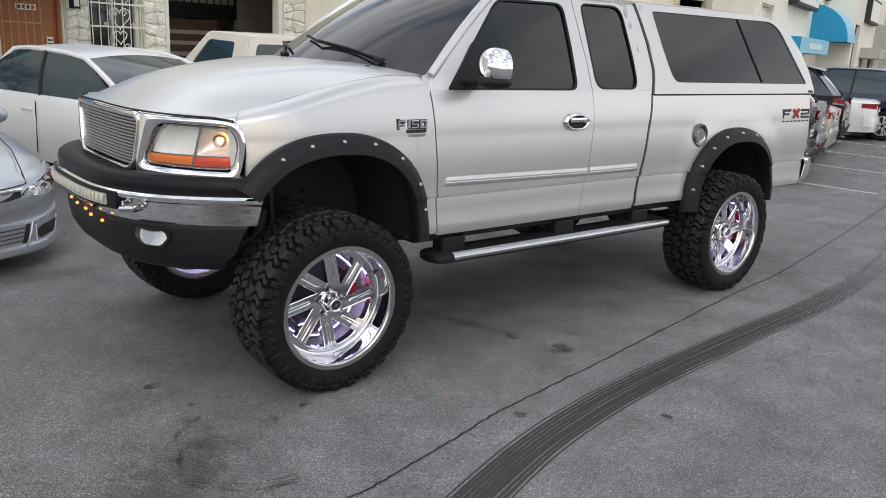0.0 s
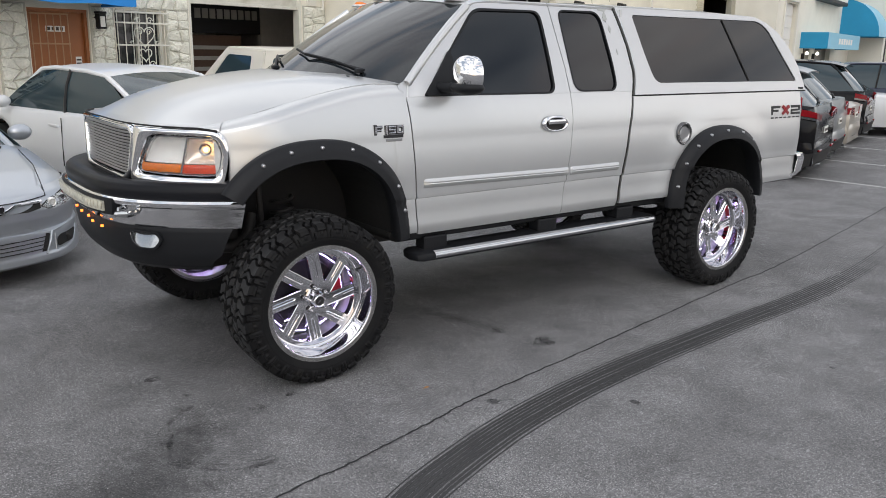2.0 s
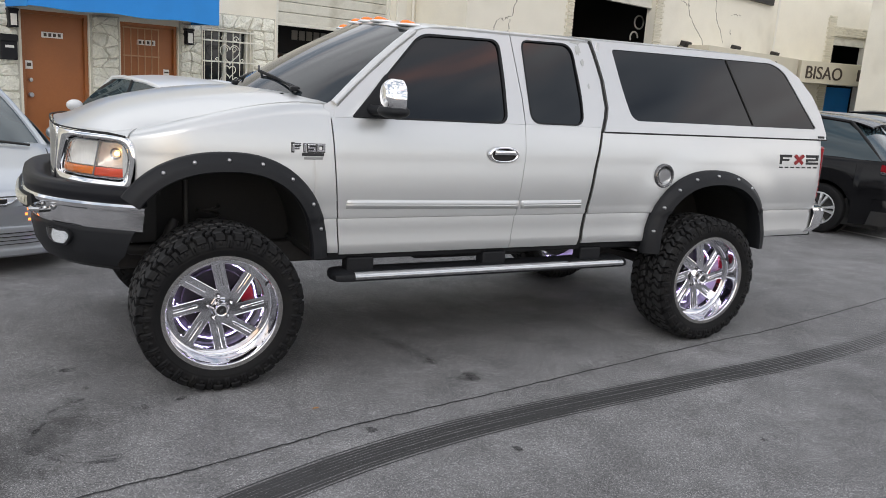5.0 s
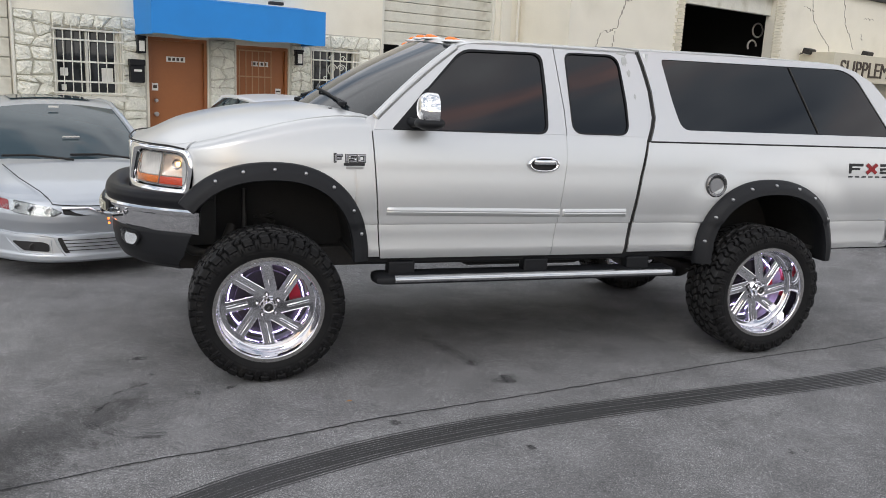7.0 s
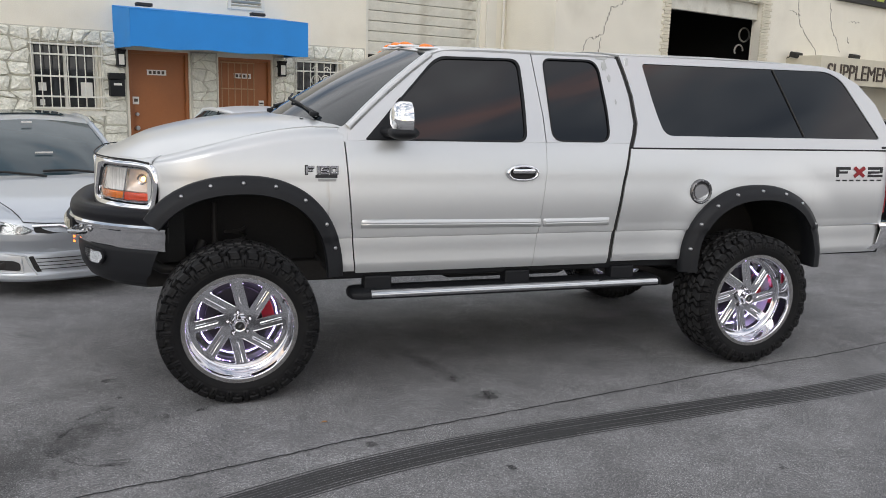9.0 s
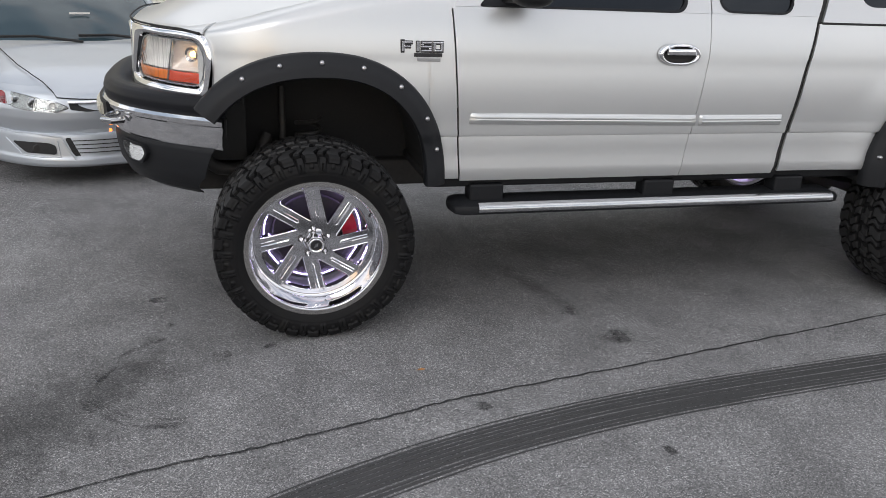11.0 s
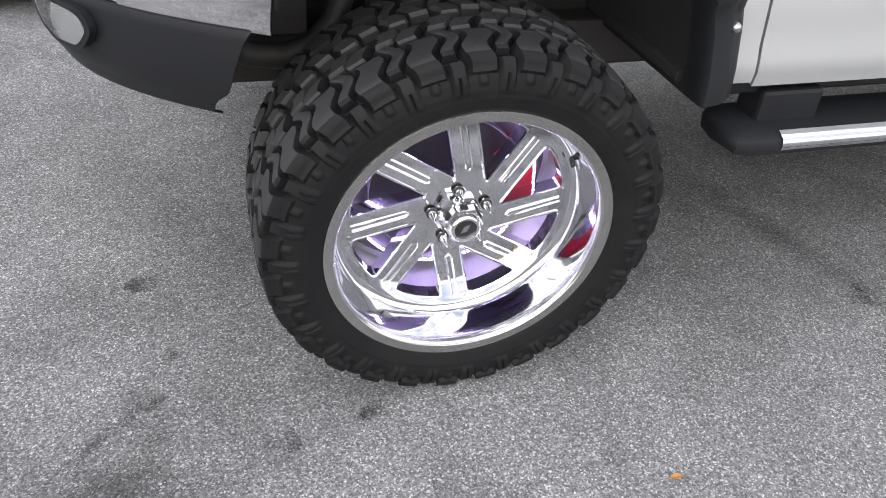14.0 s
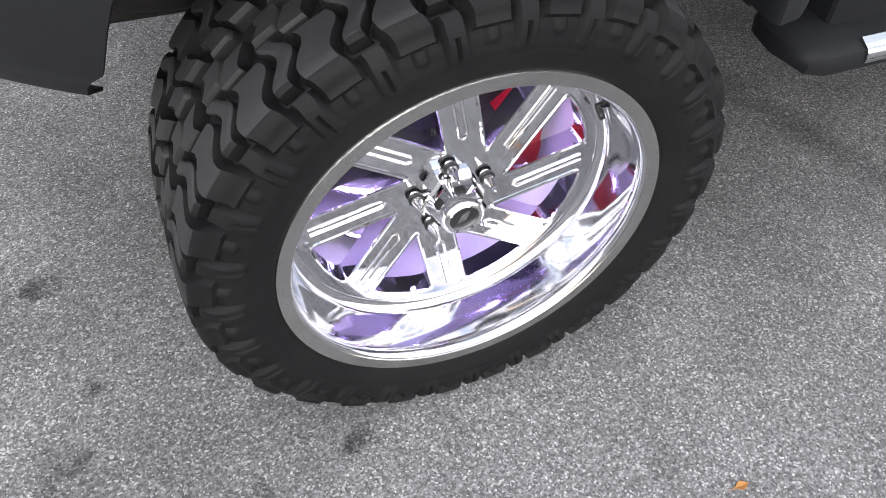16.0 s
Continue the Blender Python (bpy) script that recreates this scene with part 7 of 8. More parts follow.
# the wing that bends towards the lot, with a second brick-framed opening
WING = Matrix.Translation((19.3, -N2, 0)) @ Matrix.Rotation(radians(-25), 4, "Z")


def wing(name, bm, mat, label="", parent=None):
    bmesh.ops.transform(bm, matrix=WING, verts=bm.verts)
    return part(name, bm, mat, parent or brick_shop, label)


wing("wing_wall", holed_wall(0.0, 7.5, 0.0, 5.2, 0.0, [(2.48, 3.92, 0.0, 4.02)]), STUCCO, "cream stucco wall of a bent wing")
wing("wing_roof", boxed(0.0, 7.5, 0.0, 5.0, 5.2, 5.35), STUCCO_SHADE)
wing("wing_end", boxed(7.25, 7.5, 0.25, 5.0, 0.0, 5.2), STUCCO)
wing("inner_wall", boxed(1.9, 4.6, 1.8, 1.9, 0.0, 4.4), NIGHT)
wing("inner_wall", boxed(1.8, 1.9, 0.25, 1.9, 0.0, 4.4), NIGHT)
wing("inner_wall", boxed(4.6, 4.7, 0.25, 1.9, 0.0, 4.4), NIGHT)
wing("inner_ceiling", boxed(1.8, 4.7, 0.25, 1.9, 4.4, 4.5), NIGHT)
wing("rolled_shutter", boxed(2.48, 3.92, 0.08, 0.20, 3.74, 4.02, 0.01), SHUTTER, "rolled-up shutter")
wing("blue_panel", boxed(2.50, 3.90, 0.30, 0.34, 0.1, 2.36, 0.01), BLUE_CANVAS, "blue panel inside the opening")
wing("pilaster", boxed(-0.03, 0.05, -0.03, 0.0, 0.0, 5.2), STUCCO_SHADE)
for r in range(62):
    wide = 0.30 if r % 2 else 0.36
    same_mesh("brick", brick0, brick_shop, WING @ Matrix.Translation((2.48 - wide / 2, -0.012, 0.02 + 0.075 * r)) @ Matrix.Diagonal((wide, 1, 1, 1)))
for r in range(4):
    for k in range(8):
        same_mesh("brick", brick0, brick_shop, WING @ Matrix.Translation((2.42 + 0.21 * k + (0.1 if r % 2 else 0), -0.012, 4.04 + 0.075 * r)) @ Matrix.Diagonal((0.198, 1, 1, 1)))
wing("sign_box", boxed(0.40, 5.2, -0.95, 0.0, 2.42, 3.10, 0.01), SIGN_CREAM, parent=sg)
lettering("sign_letters", "BISAO", 0.56, 0.012, SIGN_DARK, sg, WING @ Matrix.Translation((0.58, -0.962, 2.56)) @ Matrix.Rotation(radians(90), 4, "X"), "dark capital letters")
for k in range(4):
    wing("sign_bar", boxed(2.75 + 0.48 * k, 3.10 + 0.48 * k, -0.962, -0.95, 2.58, 2.94), SIGN_DARK, "dark bar", sg)
gs = thing("upper_sign", ROW.copy(), "dark framed wall sign with yellow-green bars", "sign")
part("sign_board", nbox(15.3, 18.7, N2, N2 + 0.12, 4.70, 5.18, 0.01), CHASSIS, gs)
for k in range(5):
    part("sign_bar", nbox(15.6 + 0.58 * k, 16.0 + 0.58 * k, N2 + 0.12, N2 + 0.135, 4.84, 5.06), SIGN_GREEN, gs)
for u, z in ((13.25, 3.06), (16.2, 3.16), (18.95, 3.16)):
    fl = thing("flood_light", ROW @ Matrix.Translation((u, -N2 - 0.02, z)), "small grey wall flood light above a sign", "light", "flood lights")
    part("arm", tube(bmesh.new(), [(0, 0.02, 0), (0, -0.15, 0.06)], 0.012, 6), CHASSIS, fl)
    part("head", boxed(-0.17, 0.17, -0.30, -0.12, 0.06, 0.20, 0.02, Matrix.Rotation(radians(14), 4, "X")), CHASSIS, fl)
    part("lens", boxed(-0.14, 0.14, -0.27, -0.15, 0.048, 0.06, 0.0, Matrix.Rotation(radians(14), 4, "X")), SIGN_WHITE, fl, "pale glass lens")

# third shop, set forward, with the blue awnings
ROW_FAR = ROW @ Matrix.Translation((0, 0, 1.85)) @ Matrix.Diagonal((1, 1, 1.129, 1)) @ Matrix.Translation((0, 0, -1.85))
blue_shop = shop("blue_awning_shop", "cream stucco shop with two blue awnings and a large sign", ROW_FAR)
N4 = 5.6
part("wall", holed_wall(19.3, 32.9, 0.0, 4.758, N4, [(20.2, 22.0, 0.2, 3.314), (23.6, 24.6, 0.1, 2.162), (25.6, 28.6, 0.4, 2.162)]), STUCCO, blue_shop)
part("side_wall", nbox(19.3, 19.55, 4.30, N4 - 0.25, 0.0, 4.758), STUCCO, blue_shop)
part("back_wall", nbox(19.55, 25.5, 4.30, 4.50, 0.0, 4.758), STUCCO, blue_shop)
part("roof", boxed(19.3, 32.9, -N4, -4.3, 4.758, 4.865), STUCCO_SHADE, blue_shop)
part("tall_window", nbox(20.2, 22.0, N4 - 0.2, N4 - 0.16, 0.2, 3.314), SIGN_WHITE, blue_shop, "pale boarded tall window")
for k in range(9):
    part("window_board", nbox(20.24, 21.96, N4 - 0.16, N4 - 0.13, 0.25 + 0.34 * k, 0.56 + 0.34 * k, 0.008), SIGN_WHITE, blue_shop, "pale horizontal board")
for u in (20.12, 21.98):
    part("window_jamb", nbox(u, u + 0.10, N4 - 0.02, N4 + 0.05, 0.2, 3.36, 0.008), STUCCO_SHADE, blue_shop)
part("window_lintel", nbox(20.12, 22.08, N4 - 0.02, N4 + 0.07, 3.36, 3.46, 0.008), STUCCO_SHADE, blue_shop)
part("shop_door", nbox(23.6, 24.6, N4 - 0.2, N4 - 0.16, 0.1, 2.162), ROOF_BROWN, blue_shop)
part("shop_window", nbox(25.6, 28.6, N4 - 0.2, N4 - 0.16, 0.4, 2.162), WINDOW_GLASS, blue_shop)
b1 = thing("shop_awning", ROW_FAR.copy(), "box-shaped cyan canvas awning with a pale front", "awning")
part("front_canvas", nbox(23.0, 29.6, N4 + 0.88, N4 + 0.90, 2.056, 2.534), PALE_CANVAS, b1, "pale blue front")
part("side_canvas", nbox(22.98, 23.0, N4, N4 + 0.90, 2.056, 2.534), CYAN_CANVAS, b1)
part("side_canvas", nbox(29.6, 29.62, N4, N4 + 0.90, 2.056, 2.534), CYAN_CANVAS, b1)
part("top_canvas", nbox(23.0, 29.6, N4, N4 + 0.88, 2.517, 2.543), PALE_CANVAS, b1)
for k in range(6):
    part("awning_bar", nbox(25.0 + 0.5 * k, 25.35 + 0.5 * k, N4 + 0.90, N4 + 0.905, 2.207, 2.384), SIGN_WHITE, b1)


def dome(name, u0, u1, n, z0, r, d, cap, skin, label):
    t = thing(name, ROW_FAR.copy(), label, "awning")
    arcp = [(-n - d * math.sin(a), z0 + r * math.cos(a)) for a in (math.pi / 2 * k / 12 for k in range(13))]
    for u in (u0, u1):
        part("end_canvas", filled([arcp + [(-n, z0)]], lambda a, b, u=u: (u, a, b), 0.02), cap, t)
    part("curved_canvas", thick(sheet(lambda u, v: (u0 + (u1 - u0) * u, -n - d * math.sin(math.pi / 2 * v), z0 + r * math.cos(math.pi / 2 * v)), 2, 14), 0.02), skin, t, "", True)


dome("dome_awning", 30.2, 32.9, N4, 2.55, 1.33, 1.5, CYAN_CANVAS, PALE_CANVAS, "quarter-round cyan canvas awning")
bs = thing("wall_sign", ROW_FAR.copy(), "large pale blue sign in a dark frame on a wall", "sign")
part("sign_frame", nbox(24.6, 29.2, N4, N4 + 0.35, 3.562, 4.643, 0.02), CHASSIS, bs)
part("sign_face", nbox(24.8, 29.05, N4 + 0.35, N4 + 0.37, 3.669, 4.555), SIGN_WHITE, bs)
for k in range(5):
    part("sign_bar", nbox(25.2 + 0.7 * k, 25.65 + 0.7 * k, N4 + 0.37, N4 + 0.38, 3.89, 4.289), PALE_CANVAS, bs)
for u in (23.4, 25.2):
    lp = thing("wall_lamp", ROW_FAR @ Matrix.Translation((u, -N4 - 0.08, 1.85)), "lit white wall lamp under an awning", "lamp", "wall lamps")
    part("bracket", boxed(-0.03, 0.03, -0.02, 0.08, -0.12, 0.05, 0.005), CHASSIS, lp)
    bm = bmesh.new()
    bmesh.ops.create_uvsphere(bm, u_segments=12, v_segments=8, radius=0.055, matrix=Matrix.Translation((0, -0.1, 0.06)))
    part("globe", bm, LAMP_GLOW, lp, "lit globe", True)

# the far shops
for nm, u0, u1, n, aw_name in (("far_shop", 32.9, 47.0, 6.95, "grey_dome_awning"), ("farthest_shop", 47.0, 62.0, 8.4, "")):
    s = shop(nm, "pale stucco shop further along the row with dark openings", ROW_FAR)
    part("wall", holed_wall(u0, u1, 0.0, 4.758, n, [(u0 + 0.6, u0 + 2.4, 0.1, 3.314), (u0 + 4.2, u0 + 5.6, 0.1, 2.162), (u0 + 8, u0 + 11, 0.5, 2.162)]), STUCCO_SHADE, s)
    part("side_wall", nbox(u0, u0 + 0.25, n - 2.5, n - 0.25, 0.0, 4.758), STUCCO_SHADE, s)
    part("roof", boxed(u0, u1, -n, 9.0, 4.758, 4.865), STUCCO_SHADE, s)
    for a, b, c, e in ((0.6, 2.4, 0.1, 3.314), (4.2, 5.6, 0.1, 2.162), (8, 11, 0.5, 2.162)):
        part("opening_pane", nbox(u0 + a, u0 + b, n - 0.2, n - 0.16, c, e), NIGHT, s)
    wf = part("sign_frame", nbox(u0 + 3.4, u0 + 7.6, n, n + 0.25, 3.491, 4.51, 0.02), CHASSIS, s, "wall sign in a dark frame")
    part("sign_face", nbox(u0 + 3.6, u0 + 7.4, n + 0.25, n + 0.26, 3.598, 4.404), SIGN_WHITE, wf)
    gw = part("box_awning", nbox(u0 + 3.8, u0 + 8.8, n, n + 0.9, 2.029, 2.472, 0.02), GREY_CANVAS, s, "grey canvas box awning")
    fl = thing("flood_light", ROW_FAR @ Matrix.Translation((u0, -n + 1.2, 4.289)), "small grey wall flood light high on a wall", "light", "flood lights")
    part("arm", boxed(-0.12, 0.0, -0.03, 0.03, -0.03, 0.03), CHASSIS, fl)
    part("head", boxed(-0.4, -0.1, -0.14, 0.14, -0.14, 0.1, 0.04), CHASSIS, fl)
dome("grey_dome_awning", 42.2, 46.0, 6.95, 2.295, 1.35, 1.6, GREY_CANVAS, GREY_CANVAS, "quarter-round grey canvas awning")

# the street end
tan = thing("tan_building", pose(64.0, 21.5, 0), "tan building with a brown roof beyond the shops", "building")
part("wall", boxed(-3, 12, -2.0, 8, 0.0, 3.0), TAN, tan)
part("roof", boxed(-3.4, 12.4, -2.4, 8.4, 3.0, 3.3, 0.05), ROOF_BROWN, tan)
part("window", boxed(-3.02, -3.0, -1.0, 2.0, 1.0, 2.2), NIGHT, tan)
tall = thing("gable_building", pose(58.0, 20.6, 0), "narrow tan gable wall behind the shops", "building")
part("wall", filled([[(0, 0), (2.6, 0), (2.6, 5.2), (0.4, 7.2), (0, 7.0)]], lambda a, b: (a * 0.3, a, b), 0.3), TAN, tall)
part("side_wall", boxed(0.2, 8, 2.0, 2.6, 0, 5.2), TAN, tall)
bb = thing("billboard", pose(74.5, 24.0, 0, 0, 0, -70), "red and white billboard on steel posts", "billboard")
for x in (-1.6, 1.6):
    part("post", boxed(x - 0.12, x + 0.12, -0.12, 0.12, 0.0, 6.2), CHASSIS, bb)
part("panel", boxed(-2.4, 2.4, -0.25, 0.0, 6.2, 7.7, 0.02), CHASSIS, bb)
part("poster", boxed(-2.3, 2.3, -0.27, -0.25, 6.75, 7.6), BILL_RED, bb, "red poster")
part("poster_strip", boxed(-2.3, 2.3, -0.27, -0.25, 6.28, 6.72), SIGN_WHITE, bb, "white strip")
pole = thing("steel_mast", pose(55.0, 18.6, 0), "lattice steel mast above the roofs", "mast")
for k, (dx, dz) in enumerate(((0, 9.0), (1.0, 6.8))):
    part("leg", tube(bmesh.new(), [(dx, 0, 0), (0.1, 0, 9.0 if k == 0 else 8.0)], 0.03, 6), CHASSIS, pole)
for k in range(7):
    part("brace", tube(bmesh.new(), [(0.05, 0, 3.0 + 0.7 * k), (0.9 - 0.1 * k, 0, 2.6 + 0.7 * k)], 0.02, 5), CHASSIS, pole)


def palm(x, y, h, seed):
    rnd = random.Random(seed)
    t = thing("palm_tree", pose(x, y, 0), "green palm tree with drooping fronds", "palm tree", "palm trees")
    pts = [(0.12 * math.sin(k * 0.5), 0, h * k / 8) for k in range(9)]
    part("trunk", tube(bmesh.new(), pts, 0.2, 9, 0.13), BARK, t)
    bm = bmesh.new()
    for f in range(26):
        a, up = rnd.uniform(0, 6.28), rnd.uniform(-0.3, 0.9)
        L = rnd.uniform(1.4, 2.1)
        spine = [Vector((math.cos(a) * L * q, math.sin(a) * L * q, h + L * (up * q - (0.5 + 0.6 * up) * q * q))) for q in (k / 7 for k in range(8))]
        side = Vector((-math.sin(a), math.cos(a), 0))
        for p, q in zip(spine[1:], spine[2:]):
            for s in (-1, 1):
                for w in (0.3, 0.75):
                    b = p.lerp(q, w)
                    tip = b + side * s * rnd.uniform(0.28, 0.45) + (q - p) * 0.6 + Vector((0, 0, -0.16))
                    bm.faces.new([bm.verts.new(v) for v in (b, b + (q - p) * 0.28, tip)])
        tube(bm, spine, 0.02, 4)
    part("crown", bm, FOLIAGE, t)


palm(63.5, 18.6, 3.6, 1)
palm(66.0, 19.3, 3.2, 2)

# ---- parked cars ----
SEDAN = dict(L=4.5, W=1.74, H=1.43, top=[(0.0, 0.58), (0.12, 0.70), (0.5, 0.80), (1.25, 0.95), (3.7, 1.00), (4.40, 0.99), (4.5, 0.93)], glass=(1.15, 2.05, 3.05, 3.85), belt=[(0, 0.62), (1.2, 0.88), (3.8, 0.96), (4.5, 0.90)], wheels=(0.88, 3.50), r=0.315)
COUPE = dict(L=4.44, W=1.75, H=1.40, top=[(0.0, 0.55), (0.10, 0.68), (0.4, 0.785), (1.0, 0.92), (3.7, 1.00), (4.3, 0.99), (4.44, 0.80)], glass=(0.92, 2.02, 3.0, 3.95), belt=[(0, 0.60), (0.5, 0.74), (1.0, 0.86), (3.8, 0.97), (4.44, 0.90)], wheels=(0.90, 3.55), r=0.32)
SUV = dict(hatch=True, L=4.65, W=1.84, H=1.70, top=[(0.0, 0.72), (0.15, 0.92), (0.5, 1.02), (1.25, 1.12), (4.2, 1.15), (4.6, 1.12), (4.65, 0.9)], glass=(1.15, 1.95, 3.85, 4.52), belt=[(0, 0.75), (1.2, 1.05), (4.5, 1.12), (4.65, 1.1)], wheels=(0.92, 3.68), r=0.36)


def car(name, m, S, paint, label, tail=True, front=False, roof_mat=None, group="parked cars"):
    """A parked car; x runs from its nose to its tail."""
    L, hw, H, r = S["L"], S["W"] / 2, S["H"], S["r"]
    root = thing(name, m, label, "car", group)

    def w_at(x):
        k = abs(x - L / 2) / (L / 2)
        return hw * (1 - (0.16 if x < L / 2 else 0.06) * k ** 5)

    def low(x):
        z = 0.20 + 0.05 * (abs(x - L / 2) / (L / 2)) ** 4
        for wx in S["wheels"]:
            if abs(x - wx) < r + 0.06:
                z = max(z, r + math.sqrt((r + 0.06) ** 2 - (x - wx) ** 2))
        return z

    xs = dense(0.0, L, 60, [wx + s * (r + 0.06) * q for wx in S["wheels"] for s in (-1, 1) for q in (0.9, 0.96, 0.99, 1.0)] + [0.004, 0.012, 0.025, 0.045])
    bm = bmesh.new()
    rows = []
    for x in xs:
        w, zb, zl, zt = w_at(x), low(x), lerp(x, S["belt"]), lerp(x, S["top"])
        zl = min(zl, zt - 0.01)
        zb = min(zb, zl - 0.03)
        end = 1 - 0.10 * max(0.0, 1 - x / 0.25) - 0.03 * max(0.0, 1 - (L - x) / 0.2)
        if front:
            end = min(1.0, ((x + 0.01) / 0.50) ** 0.3125) * 0.985
        half = [(w * 0.96 * end, zb), (w * 1.0 * end, zb + (zl - zb) * 0.25), (w * 1.01 * end, zb + (zl - zb) * 0.55), (w * 0.99 * end, zl - 0.03), (w * 0.94 * end, zl + 0.015), (w * 0.70 * end, zl + (zt - zl) * 0.72), (w * 0.35 * end, zt - 0.004), (0.0, zt)]
        rows.append([bm.verts.new((x, -y, z)) for y, z in half] + [bm.verts.new((x, y, z)) for y, z in half[-2::-1]])
    for a, b in zip(rows, rows[1:]):
        for k in range(len(a) - 1):
            bm.faces.new((a[k], b[k], b[k + 1], a[k + 1]))
    bm.faces.new(rows[0])
    bm.faces.new(rows[-1][::-1])
    body = part("body", bm, paint, root, "", True)
    part("underbody", boxed(0.62 if front else 0.15, L - 0.15, -hw + 0.12, hw - 0.12, 0.17, 0.55, 0.02), DARK, root)
    g0, g1, g2, g3 = S["glass"]

    def rim(x):
        return Vector((x, 0, lerp(x, S["belt"]) + 0.012))

    bw, rw = hw * 0.95, hw * 0.72

    def roof_at(u, v):
        q = 2 * v - 1
        x = g1 + (g2 - g1) * u
        return (x, q * rw * (1 - 0.04 * (2 * u - 1) ** 2), H - 0.05 * q * q - 0.05 * (2 * u - 1) ** 4 * 0.8)

    part("roof", thick(sheet(roof_at, 12, 12), 0.02), roof_mat or paint, root, "", True)

    def screen(x0, xr):
        def f(u, v):
            q = 2 * v - 1
            zb = lerp(x0, S["top"]) - 0.02
            a = Vector((x0 + (0.18 if xr > x0 else -0.12) * q * q, q * bw * 0.90, zb - 0.05 * q * q))
            b = Vector(roof_at(0.0 if xr > x0 else 1.0, v))
            p = a.lerp(b, u)
            p.z += 0.03 * math.sin(math.pi * u)
            return p
        return f

    ws, rs = screen(g0, g1), screen(g3, g2)
    part("windscreen", thick(sheet(ws, 8, 12), 0.006), CAR_GLASS, root, "dark glass windscreen", True)
    part("rear_window", thick(sheet(rs, 8, 12), 0.006), CAR_GLASS, root, "dark glass rear window", True)
    for s in (0, 1):
        sg = 1 if s else -1

        def side(u, v):
            base_x = g0 + 0.18 + (g3 - 0.12 - g0 - 0.18) * u
            a = Vector((base_x, sg * bw * 0.985, lerp(base_x, S["belt"]) + 0.005))
            b = Vector(roof_at(u, s))
            p = a.lerp(b, v)
            p.y += sg * 0.03 * math.sin(math.pi * v)
            return p

        part("side_window", thick(sheet(side, 16, 6), 0.006), CAR_GLASS, root, "dark tinted side window", True)
        for c0, c1 in ((ws, 0.0), (rs, 1.0)):
            pts = [Vector(c0(t, s)) + Vector((0, sg * 0.005, 0)) for t in (0, 0.25, 0.5, 0.75, 1.0)]
            part("pillar", tube(bmesh.new(), pts, 0.035, 8, 0.030), paint, root, "", True)
        part("roof_rail", tube(bmesh.new(), [roof_at(u, s) for u in (0, 0.25, 0.5, 0.75, 1)], 0.028, 8), paint, root, "", True)
        part("door_pillar", tube(bmesh.new(), [Vector(side(0.50, t)) + Vector((0, sg * 0.004, 0)) for t in (0, 0.3, 0.6, 1)], 0.022, 6), paint if S is COUPE else DARK, root)
        bmm = bmesh.new()
        bmesh.ops.create_uvsphere(bmm, u_segments=14, v_segments=8, radius=1.0, matrix=Matrix.Translation((g0 + 0.50, sg * (hw + 0.09), lerp(g0 + 0.4, S["belt"]) + 0.09)) @ Matrix.Diagonal((0.075, 0.11, 0.075, 1)))
        part("door_mirror", bmm, paint, root, "", True)
        part("door_handle", boxed(g1 + 0.55, g1 + 0.75, sg * hw * 1.0 - 0.015, sg * hw * 1.0 + 0.015, lerp(g1, S["belt"]) - 0.14, lerp(g1, S["belt"]) - 0.11, 0.006), paint, root)
        part("door_seam", boxed(g1 + 0.82, g1 + 0.826, sg * hw * 1.005 - 0.008, sg * hw * 1.005 + 0.002, 0.30, lerp(g1, S["belt"]) - 0.02), DARK, root)
        if tail and S.get("hatch"):
            zt = lerp(L, S["belt"])
            # lamp cluster wrapping round the corner, with a clear lower strip
            def lamp(u, v, lo=0.0, hi=1.0, out=0.0):
                q = 1.0 - u
                x = L + 0.006 + out - 0.30 * max(0.0, q - 0.42) ** 1.6 * 1.9
                y = sg * (hw * min(0.985, 0.56 + 0.85 * q) - 0.06 * max(0.0, 0.55 - q) ** 2 + out * (1 if q > 0.5 else 0))
                z = zt - 0.20 + 0.05 * q + (0.16 - 0.08 * (1 - q) - 0.05 * max(0.0, q - 0.5)) * (lo + (hi - lo) * v)
                return (x, y, z)
            tl = part("tail_light", thick(sheet(lambda u, v: lamp(u, v, 0.30, 1.0), 16, 4), 0.014), RED_LENS, root, "red wrap-round tail light", True)
            part("clear_strip", thick(sheet(lambda u, v: lamp(u, v, 0.0, 0.28), 16, 2), 0.014), CHROME_DULL, tl, "", True)
            part("reflector", boxed(L + 0.035, L + 0.060, sg * 0.54 - 0.09, sg * 0.54 + 0.09, 0.45, 0.48, 0.006), RED_LENS, root, "red bumper reflector")
        elif tail:
            def wrap(u, v):
                y = lerp(u, [(0, 0.40), (0.55, 0.89), (0.72, 0.952), (1.0, 0.990)])
                x = lerp(u, [(0, 0.014), (0.55, 0.010), (0.72, -0.06), (1.0, -0.34)])
                return (L + x, sg * hw * y, 0.755 + 0.055 * u + (0.135 - 0.065 * max(0.0, u - 0.4)) * v)
            part("tail_light", thick(sheet(wrap, 20, 3), 0.012), RED_LENS, root, "red tail light", True)
